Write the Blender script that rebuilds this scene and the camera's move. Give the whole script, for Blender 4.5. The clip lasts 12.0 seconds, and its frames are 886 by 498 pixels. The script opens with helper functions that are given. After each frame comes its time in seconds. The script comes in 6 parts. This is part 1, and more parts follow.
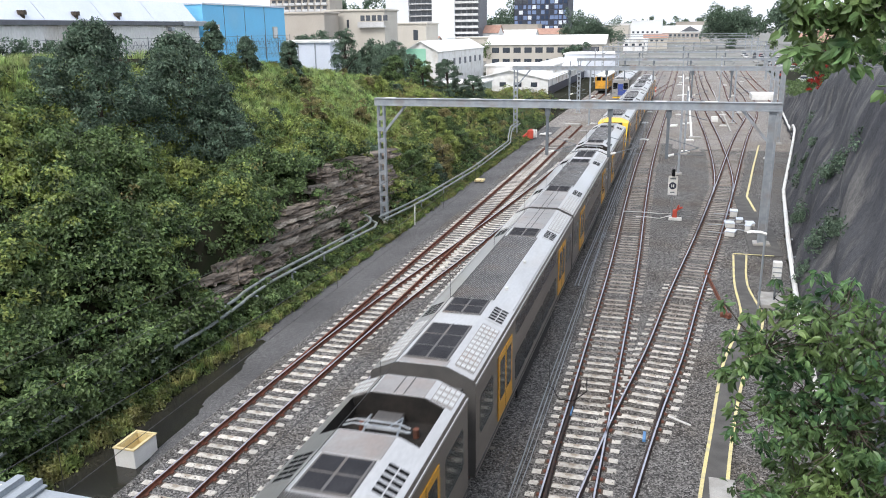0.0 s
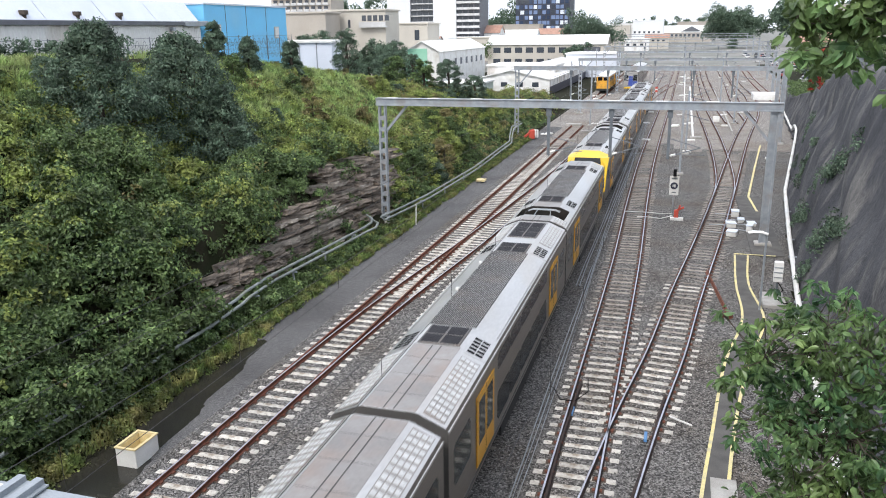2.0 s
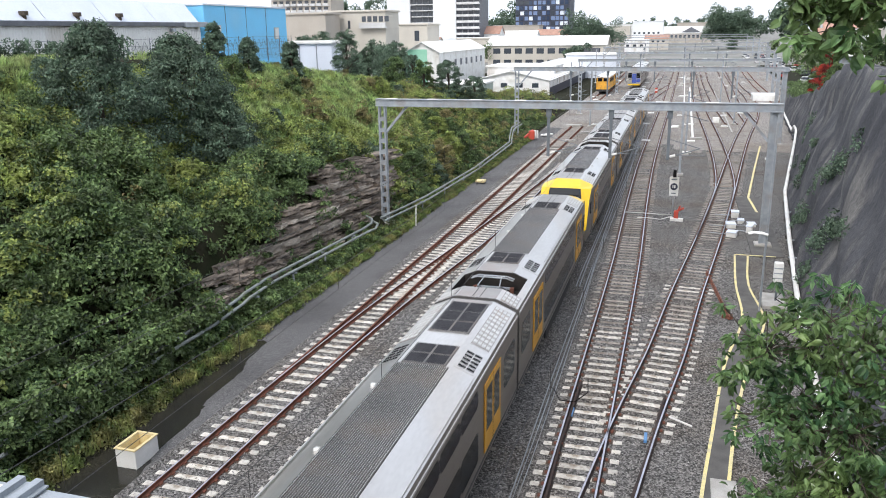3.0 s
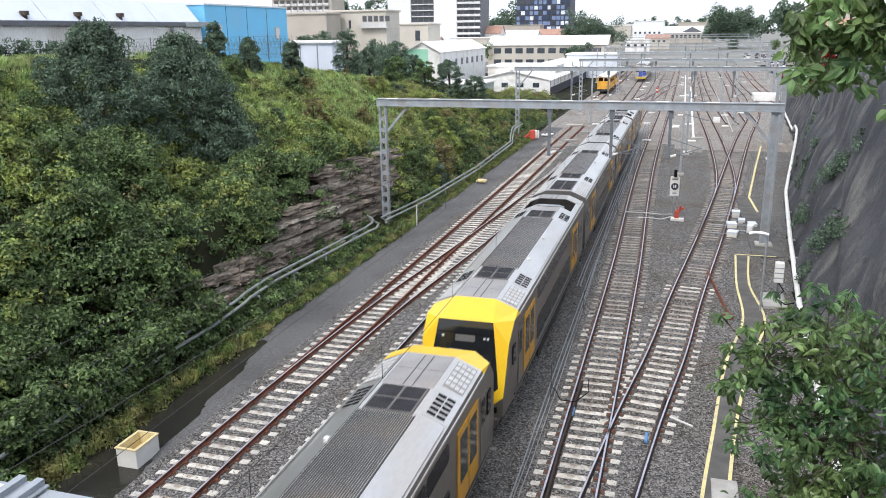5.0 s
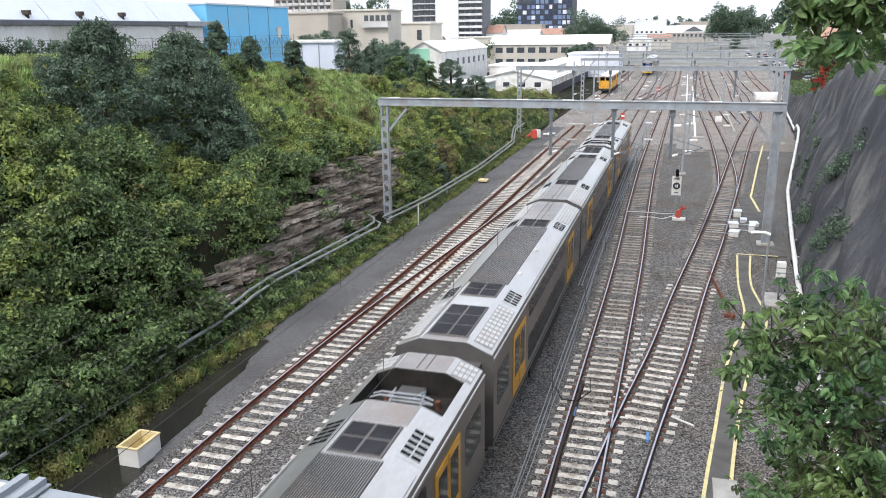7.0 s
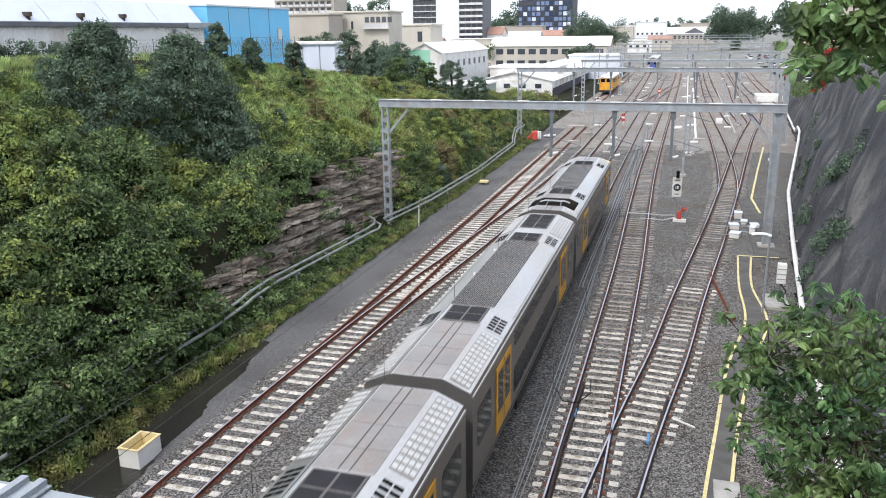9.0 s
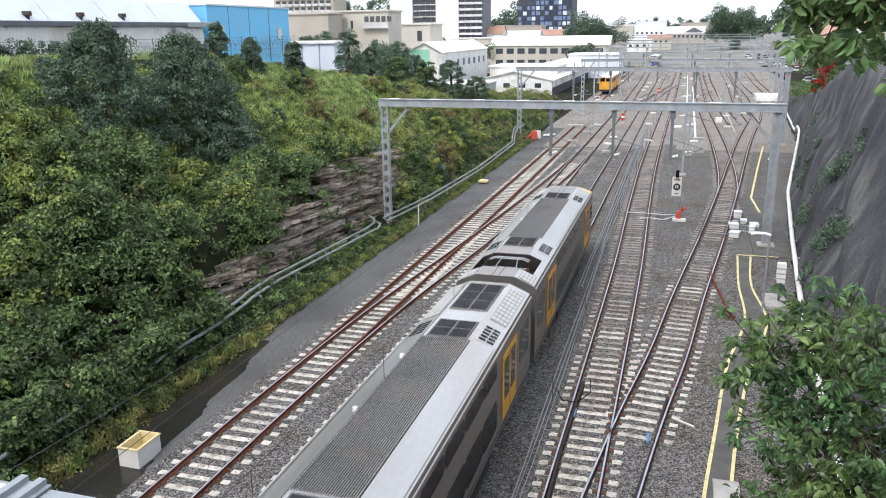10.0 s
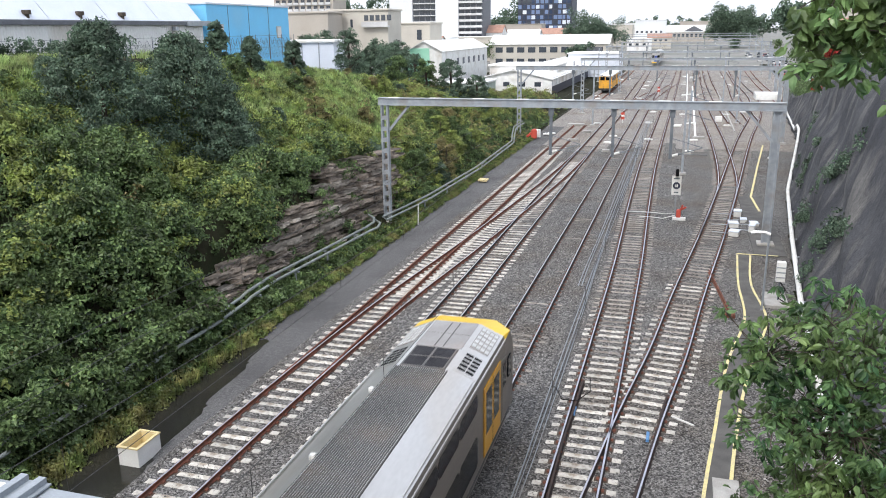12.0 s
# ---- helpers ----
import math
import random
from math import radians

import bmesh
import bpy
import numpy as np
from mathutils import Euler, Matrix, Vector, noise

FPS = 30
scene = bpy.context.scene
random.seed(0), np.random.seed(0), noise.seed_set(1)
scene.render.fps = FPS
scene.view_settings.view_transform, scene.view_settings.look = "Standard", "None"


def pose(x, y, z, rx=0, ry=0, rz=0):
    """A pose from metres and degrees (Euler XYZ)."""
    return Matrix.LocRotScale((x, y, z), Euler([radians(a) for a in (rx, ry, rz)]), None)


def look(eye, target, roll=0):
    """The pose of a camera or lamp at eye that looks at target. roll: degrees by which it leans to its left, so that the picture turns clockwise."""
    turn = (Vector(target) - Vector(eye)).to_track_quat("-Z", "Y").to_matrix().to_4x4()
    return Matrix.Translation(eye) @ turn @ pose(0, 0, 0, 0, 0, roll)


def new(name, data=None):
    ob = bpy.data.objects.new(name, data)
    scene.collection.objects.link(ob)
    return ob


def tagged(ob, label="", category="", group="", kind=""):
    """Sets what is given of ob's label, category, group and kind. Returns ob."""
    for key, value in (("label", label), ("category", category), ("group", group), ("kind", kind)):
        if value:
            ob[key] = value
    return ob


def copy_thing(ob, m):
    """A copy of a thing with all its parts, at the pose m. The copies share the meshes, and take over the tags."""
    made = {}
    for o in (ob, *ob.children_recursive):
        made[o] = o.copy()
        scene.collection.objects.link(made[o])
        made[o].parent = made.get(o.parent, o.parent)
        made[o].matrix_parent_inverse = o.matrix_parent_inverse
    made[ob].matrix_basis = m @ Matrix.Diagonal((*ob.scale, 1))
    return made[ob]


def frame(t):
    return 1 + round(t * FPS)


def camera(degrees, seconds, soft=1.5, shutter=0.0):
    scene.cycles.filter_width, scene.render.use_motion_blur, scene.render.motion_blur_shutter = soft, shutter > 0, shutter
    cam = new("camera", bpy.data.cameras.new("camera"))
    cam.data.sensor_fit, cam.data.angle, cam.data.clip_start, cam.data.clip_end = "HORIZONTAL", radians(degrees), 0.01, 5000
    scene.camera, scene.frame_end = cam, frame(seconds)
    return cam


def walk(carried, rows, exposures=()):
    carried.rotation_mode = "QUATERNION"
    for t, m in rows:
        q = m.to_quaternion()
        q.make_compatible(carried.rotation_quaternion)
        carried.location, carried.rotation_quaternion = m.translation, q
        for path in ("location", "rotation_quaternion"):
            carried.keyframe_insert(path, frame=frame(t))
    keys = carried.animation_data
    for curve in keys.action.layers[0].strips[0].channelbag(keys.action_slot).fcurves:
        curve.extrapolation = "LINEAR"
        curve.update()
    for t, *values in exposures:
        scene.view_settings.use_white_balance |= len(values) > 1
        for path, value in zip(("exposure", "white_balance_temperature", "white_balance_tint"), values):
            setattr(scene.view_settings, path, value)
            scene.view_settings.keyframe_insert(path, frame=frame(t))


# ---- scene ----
# World axes: x across the railway, y along it (away from the bridge), z up; rail tops at z = 0.
cam = camera(58.56, 12.0, soft=1.0, shutter=0.3)


def eye_pose(yaw, pitch):
    return pose(0, 0, 12.95, 90 - pitch, 0, yaw) @ pose(0, 0, 0, 0, 0, -0.73)


walk(cam, [(t, eye_pose(16.88 + dx * 0.04098, 15.52 - dy * 0.04098)) for t, dx, dy in (
    (0.0, -6.2, 0.4), (0.5, -5.6, -0.5), (1.0, -4.5, -1.0), (1.5, -4.2, -0.9), (2.0, -3.9, 0.4), (2.5, -3.5, 0.8),
    (3.0, -4.1, 1.8), (5.0, -2.8, 1.4), (5.5, -2.2, 0.6), (6.0, -1.5, 0.2), (6.5, -0.9, 0.0), (7.0, 0.0, 0.4),
    (9.0, 1.0, 3.0), (9.5, 0.6, 2.2), (10.0, 0.4, 2.0), (10.5, 0.2, 1.4), (11.0, 0.0, 0.6), (11.5, 0.0, 0.4), (12.0, 0.0, 0.0))])

# ---- light: bright overcast ----
SUN_EL, SUN_AZ = radians(50), radians(195)
world = bpy.data.worlds.new("overcast_sky")
scene.world = world
world.use_nodes = True
wn, wl = world.node_tree.nodes, world.node_tree.links
wn.clear()
sky = wn.new("ShaderNodeTexSky")
sky.sky_type, sky.sun_disc = "NISHITA", False
sky.sun_elevation, sky.sun_rotation = SUN_EL, SUN_AZ
sky.air_density, sky.dust_density = 1.0, 4.0
bg_sky = wn.new("ShaderNodeBackground")
bg_sky.inputs["Strength"].default_value = 0.06
wl.new(sky.outputs[0], bg_sky.inputs["Color"])
bg_cloud = wn.new("ShaderNodeBackground")
cl_coord = wn.new("ShaderNodeTexCoord")
cl_noise = wn.new("ShaderNodeTexNoise")
cl_noise.inputs["Scale"].default_value = 2.2
cl_noise.inputs["Detail"].default_value = 5
wl.new(cl_coord.outputs["Generated"], cl_noise.inputs["Vector"])
cl_ramp = wn.new("ShaderNodeValToRGB")
cl_ramp.color_ramp.elements[0].position, cl_ramp.color_ramp.elements[0].color = 0.3, (0.73, 0.80, 0.91, 1)
cl_ramp.color_ramp.elements[1].position, cl_ramp.color_ramp.elements[1].color = 0.7, (0.96, 0.99, 1.06, 1)
wl.new(cl_noise.outputs[0], cl_ramp.inputs[0])
wl.new(cl_ramp.outputs[0], bg_cloud.inputs["Color"])
bg_cloud.inputs["Strength"].default_value = 1.08
w_add, w_out = wn.new("ShaderNodeAddShader"), wn.new("ShaderNodeOutputWorld")
wl.new(bg_sky.outputs[0], w_add.inputs[0])
wl.new(bg_cloud.outputs[0], w_add.inputs[1])
wl.new(w_add.outputs[0], w_out.inputs["Surface"])
sun = new("sun", bpy.data.lights.new("sun", "SUN"))
sun.data.energy, sun.data.angle, sun.data.color = 1.5, radians(14), (1.0, 0.975, 0.95)
sun.matrix_world = look((0, 0, 50), (-math.sin(SUN_AZ) * math.cos(SUN_EL), -math.cos(SUN_AZ) * math.cos(SUN_EL), 50 - math.sin(SUN_EL)))
scene.view_settings.exposure = 0.31


# ---- materials ----
def material(name, base, rough=0.7, metal=0.0, second=None, scale=3.0, fine=40.0, grain=0.15, bump=0.2, bump_dist=0.02,
             stain=None, stain_scale=0.6, spec=0.5, island=0.0, objrand=0.0, stretch=(1, 1, 1)):
    """Procedural surface: two noise scales of colour, fine relief, optional stains and per-piece variation."""
    m = bpy.data.materials.new(name)
    m.use_nodes = True
    n, l = m.node_tree.nodes, m.node_tree.links
    b = n["Principled BSDF"]
    b.inputs["Roughness"].default_value, b.inputs["Metallic"].default_value = rough, metal
    b.inputs["Specular IOR Level"].default_value = spec
    co, mp = n.new("ShaderNodeTexCoord"), n.new("ShaderNodeMapping")
    mp.inputs["Scale"].default_value = stretch
    l.new(co.outputs["Object"], mp.inputs["Vector"])

    def noise_tex(s, d=4):
        t = n.new("ShaderNodeTexNoise")
        t.inputs["Scale"].default_value, t.inputs["Detail"].default_value = s, d
        l.new(mp.outputs[0], t.inputs["Vector"])
        return t.outputs[0]

    def mixed(a, c, fac, mode="MIX", lo=0.35, hi=0.65):
        x = n.new("ShaderNodeMix")
        x.data_type, x.blend_type = "RGBA", mode
        if isinstance(fac, float):
            x.inputs[0].default_value = fac
        else:
            r = n.new("ShaderNodeMapRange")
            r.inputs[1].default_value, r.inputs[2].default_value = lo, hi
            l.new(fac, r.inputs[0])
            l.new(r.outputs[0], x.inputs[0])
        for sock, v in ((x.inputs[6], a), (x.inputs[7], c)):
            if isinstance(v, tuple):
                sock.default_value = (*v, 1)
            else:
                l.new(v, sock)
        return x.outputs[2]

    second = second or tuple(c * 0.78 for c in base)
    col = mixed(base, second, noise_tex(scale))
    if stain:
        col = mixed(col, stain, noise_tex(stain_scale, 6), lo=0.5, hi=0.72)
    f = noise_tex(fine, 2)
    col = mixed(col, mixed((1 - grain,) * 3, (1 + grain,) * 3, f, lo=0.3, hi=0.7), 1.0, "MULTIPLY")
    for kind, amount in (("island", island), ("object", objrand)):
        if amount:
            src = n.new("ShaderNodeNewGeometry").outputs["Random Per Island"] if kind == "island" else n.new("ShaderNodeObjectInfo").outputs["Random"]
            col = mixed(col, mixed((1 - amount,) * 3, (1 + amount,) * 3, src, lo=0.0, hi=1.0), 1.0, "MULTIPLY")
    l.new(col, b.inputs["Base Color"])
    if bump:
        bp = n.new("ShaderNodeBump")
        bp.inputs["Strength"].default_value, bp.inputs["Distance"].default_value = bump, bump_dist
        l.new(f, bp.inputs["Height"])
        l.new(bp.outputs[0], b.inputs["Normal"])
    return m


def stone_bed(name, light, dark, size, patch, patch_scale=0.25):
    """Loose stones: one cell of colour and relief a stone, painted shade in the gaps, with larger patches of dirt."""
    m = bpy.data.materials.new(name)
    m.use_nodes = True
    n, l = m.node_tree.nodes, m.node_tree.links
    b = n["Principled BSDF"]
    b.inputs["Roughness"].default_value = 0.95
    b.inputs["Specular IOR Level"].default_value = 0.15
    co = n.new("ShaderNodeTexCoord")
    vo, vd = n.new("ShaderNodeTexVoronoi"), n.new("ShaderNodeTexVoronoi")
    vd.feature = "DISTANCE_TO_EDGE"
    for v in (vo, vd):
        v.inputs["Scale"].default_value = 1 / size
        l.new(co.outputs["Object"], v.inputs["Vector"])
    ramp = n.new("ShaderNodeValToRGB")
    sep = n.new("ShaderNodeSeparateColor")
    l.new(vo.outputs["Color"], sep.inputs[0])
    l.new(sep.outputs[0], ramp.inputs[0])
    e = ramp.color_ramp.elements
    e[0].color, e[1].color = (*dark, 1), (*light, 1)
    mid = e.new(0.55)
    mid.color = (*[(a * 0.6 + c * 0.4) for a, c in zip(dark, light)], 1)
    no = n.new("ShaderNodeTexNoise")
    no.inputs["Scale"].default_value, no.inputs["Detail"].default_value = patch_scale, 6
    l.new(co.outputs["Object"], no.inputs["Vector"])
    mr = n.new("ShaderNodeMapRange")
    mr.inputs[1].default_value, mr.inputs[2].default_value = 0.45, 0.7
    l.new(no.outputs[0], mr.inputs[0])
    mx = n.new("ShaderNodeMix")
    mx.data_type, mx.blend_type = "RGBA", "MULTIPLY"
    l.new(mr.outputs[0], mx.inputs[0])
    l.new(ramp.outputs[0], mx.inputs[6])
    mx.inputs[7].default_value = (*patch, 1)
    # Colour darkened towards cell edges, standing in for shade between stones
    gap_shade = n.new("ShaderNodeMapRange")
    gap_shade.inputs[2].default_value, gap_shade.inputs[3].default_value = 0.12, 0.45
    l.new(vd.outputs["Distance"], gap_shade.inputs[0])
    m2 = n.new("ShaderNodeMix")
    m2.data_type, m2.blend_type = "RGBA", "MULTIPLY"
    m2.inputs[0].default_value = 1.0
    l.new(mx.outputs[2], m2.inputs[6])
    l.new(gap_shade.outputs[0], m2.inputs[7])
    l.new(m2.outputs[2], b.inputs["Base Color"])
    bp = n.new("ShaderNodeBump")
    bp.inputs["Strength"].default_value, bp.inputs["Distance"].default_value = 0.9, size * 0.6
    l.new(vd.outputs["Distance"], bp.inputs["Height"])
    l.new(bp.outputs[0], b.inputs["Normal"])
    gap_shade.inputs[4].default_value = 1.0
    gap_shade.inputs[3].default_value = 0.55
    return m


def leaf_material(name, young, old, patch, scale=0.35, rough=0.45, through_light=0.3, tufts=1.3):
    """Leaves: a shade for every leaf, drifts of a second tone, painted lit and shaded tufts, and light through the
    blade.
    """
    m = bpy.data.materials.new(name)
    m.use_nodes = True
    n, l = m.node_tree.nodes, m.node_tree.links
    b, out = n["Principled BSDF"], n["Material Output"]
    b.inputs["Roughness"].default_value = rough
    b.inputs["Specular IOR Level"].default_value = 0.35
    ramp = n.new("ShaderNodeValToRGB")
    e = ramp.color_ramp.elements
    e[0].color, e[1].color = (*old, 1), (*young, 1)
    l.new(n.new("ShaderNodeNewGeometry").outputs["Random Per Island"], ramp.inputs[0])
    co, no = n.new("ShaderNodeTexCoord"), n.new("ShaderNodeTexNoise")
    no.inputs["Scale"].default_value, no.inputs["Detail"].default_value = scale, 4
    l.new(co.outputs["Object"], no.inputs["Vector"])
    mr = n.new("ShaderNodeMapRange")
    mr.inputs[1].default_value, mr.inputs[2].default_value, mr.inputs[4].default_value = 0.42, 0.66, 0.8
    l.new(no.outputs[0], mr.inputs[0])
    mx = n.new("ShaderNodeMix")
    mx.data_type = "RGBA"
    l.new(mr.outputs[0], mx.inputs[0])
    l.new(ramp.outputs[0], mx.inputs[6])
    mx.inputs[7].default_value = (*patch, 1)
    # Noise paints lit sprays and dark gaps into the leaf colour
    tuft_light, tr2 = n.new("ShaderNodeTexNoise"), n.new("ShaderNodeMapRange")
    tuft_light.inputs["Scale"].default_value, tuft_light.inputs["Detail"].default_value = tufts, 3
    l.new(co.outputs["Object"], tuft_light.inputs["Vector"])
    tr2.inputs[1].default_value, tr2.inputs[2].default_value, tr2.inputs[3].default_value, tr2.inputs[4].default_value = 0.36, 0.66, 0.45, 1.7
    l.new(tuft_light.outputs[0], tr2.inputs[0])
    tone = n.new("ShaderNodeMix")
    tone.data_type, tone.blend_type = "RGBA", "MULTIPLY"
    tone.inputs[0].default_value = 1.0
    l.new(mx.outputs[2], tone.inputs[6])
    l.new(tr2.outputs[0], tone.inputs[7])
    mx = tone
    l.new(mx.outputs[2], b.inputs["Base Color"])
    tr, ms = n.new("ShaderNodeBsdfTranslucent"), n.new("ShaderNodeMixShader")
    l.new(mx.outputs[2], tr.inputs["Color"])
    ms.inputs[0].default_value = through_light
    l.new(b.outputs[0], ms.inputs[1])
    l.new(tr.outputs[0], ms.inputs[2])
    l.new(ms.outputs[0], out.inputs["Surface"])
    return m


def pane_material(name, tint, rough=0.05, spec=0.8):
    m = bpy.data.materials.new(name)
    m.use_nodes = True
    b = m.node_tree.nodes["Principled BSDF"]
    b.inputs["Base Color"].default_value = (*tint, 1)
    b.inputs["Roughness"].default_value = rough
    b.inputs["Specular IOR Level"].default_value = spec
    return m


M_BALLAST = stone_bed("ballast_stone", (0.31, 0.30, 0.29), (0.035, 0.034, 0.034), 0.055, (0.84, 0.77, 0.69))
# Yard gravel made paler: distance haze is put into its colour
M_YARD = stone_bed("hazed_yard_gravel", (0.46, 0.43, 0.40), (0.16, 0.15, 0.14), 0.06, (0.8, 0.74, 0.68), 0.12)
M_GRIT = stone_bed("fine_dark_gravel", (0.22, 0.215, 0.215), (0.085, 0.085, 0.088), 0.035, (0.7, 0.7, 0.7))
# Soil kept near black: shade in the gaps beneath shrubs is in its colour
M_SOIL = material("hill_soil_shaded", (0.024, 0.021, 0.013), 0.95, second=(0.016, 0.02, 0.009), scale=0.8, fine=12, bump=0.5, spec=0.1)
M_CITY = material("far_ground", (0.26, 0.25, 0.24), 0.9, second=(0.18, 0.19, 0.17), scale=0.05, fine=3, spec=0.1)
M_SLEEPER = material("sleeper_concrete", (0.62, 0.60, 0.55), 0.9, second=(0.5, 0.475, 0.43), scale=5, fine=60, stain=(0.25, 0.2, 0.15), stain_scale=2.5, objrand=0.22)
M_SLEEPER_FAR = material("sleeper_concrete_worn", (0.30, 0.27, 0.235), 0.9, second=(0.2, 0.175, 0.15), scale=3, fine=60, stain=(0.2, 0.16, 0.12), stain_scale=0.4, island=0.25)
M_RUST = material("rail_rust", (0.21, 0.08, 0.055), 0.85, second=(0.10, 0.05, 0.035), scale=4, fine=80, spec=0.2)
M_RAILTOP = material("rail_polished", (0.5, 0.5, 0.56), 0.3, 0.9, scale=2, fine=60, grain=0.06, bump=0.05)
M_STEEL = material("galvanised_steel", (0.36, 0.39, 0.42), 0.55, 0.35, second=(0.28, 0.31, 0.34), scale=2.5, fine=40, grain=0.08, bump=0.06, stain=(0.3, 0.29, 0.28), stain_scale=1.2)
M_STEEL_D = material("dark_weathered_steel", (0.17, 0.19, 0.21), 0.6, 0.4, scale=3, fine=40, bump=0.1)
M_WIRE = material("overhead_wire", (0.06, 0.06, 0.06), 0.6, 0.4, bump=0)
M_PIPE = material("grey_pipe", (0.23, 0.255, 0.25), 0.6, second=(0.15, 0.17, 0.165), scale=1.5, fine=20, stain=(0.2, 0.22, 0.17), stain_scale=0.9)
M_WHITE = material("white_paint", (0.78, 0.78, 0.76), 0.6, second=(0.68, 0.68, 0.66), scale=1.2, fine=20, grain=0.05, bump=0.05, stain=(0.55, 0.53, 0.48), stain_scale=0.5)
M_YELLOW_LINE = material("yellow_line_paint", (0.72, 0.62, 0.28), 0.8, second=(0.62, 0.55, 0.3), scale=3, fine=30, stain=(0.4, 0.37, 0.3), stain_scale=1.8)
M_ASPHALT = material("asphalt_path", (0.13, 0.125, 0.12), 0.95, second=(0.09, 0.088, 0.085), scale=1.3, fine=90, bump=0.3, spec=0.2)
M_CONCRETE = material("grey_concrete", (0.42, 0.41, 0.39), 0.9, second=(0.32, 0.31, 0.29), scale=2, fine=50, stain=(0.24, 0.23, 0.2))
M_SHOTCRETE = material("dark_shotcrete", (0.082, 0.083, 0.09), 0.9, second=(0.042, 0.043, 0.05), scale=0.5, fine=13, grain=0.32, bump=0.9, bump_dist=0.06, stain=(0.165, 0.158, 0.15), stain_scale=0.75, spec=0.3, stretch=(1, 1, 0.35))
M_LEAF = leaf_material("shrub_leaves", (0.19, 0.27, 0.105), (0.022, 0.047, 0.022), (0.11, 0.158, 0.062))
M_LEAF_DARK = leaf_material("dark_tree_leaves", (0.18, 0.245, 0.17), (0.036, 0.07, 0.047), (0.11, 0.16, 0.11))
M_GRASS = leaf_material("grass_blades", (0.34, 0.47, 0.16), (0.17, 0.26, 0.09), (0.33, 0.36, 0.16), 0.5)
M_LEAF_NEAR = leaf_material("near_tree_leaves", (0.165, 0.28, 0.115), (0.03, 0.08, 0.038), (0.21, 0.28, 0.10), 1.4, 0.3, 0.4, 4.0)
M_BARK = material("bark", (0.09, 0.07, 0.055), 0.9, second=(0.05, 0.04, 0.03), scale=8, fine=60, bump=0.6, stretch=(1, 1, 0.3))
M_SLEEPER_DUST = material("sleeper_concrete_dusty", (0.34, 0.31, 0.27), 0.92, second=(0.25, 0.225, 0.195), scale=5, fine=60, stain=(0.17, 0.14, 0.12), stain_scale=2.0, objrand=0.3)
M_RAILSIDE = material("rail_side_dark", (0.035, 0.029, 0.028), 0.8, second=(0.06, 0.042, 0.037), scale=3, fine=60, spec=0.2)
M_VERGE = leaf_material("verge_weeds", (0.19, 0.26, 0.075), (0.05, 0.085, 0.028), (0.24, 0.21, 0.085), 0.9)
M_STONE = material("ballast_piece", (0.25, 0.24, 0.23), 0.95, second=(0.17, 0.165, 0.16), scale=2, fine=40, bump=0, spec=0.15, island=0.75)
M_LEAF_DRY = leaf_material("dry_brown_leaves", (0.30, 0.25, 0.12), (0.10, 0.10, 0.045), (0.22, 0.22, 0.08), 0.6)
M_BLUE_TAG = material("insulator_blue", (0.12, 0.3, 0.6), 0.5, scale=3)


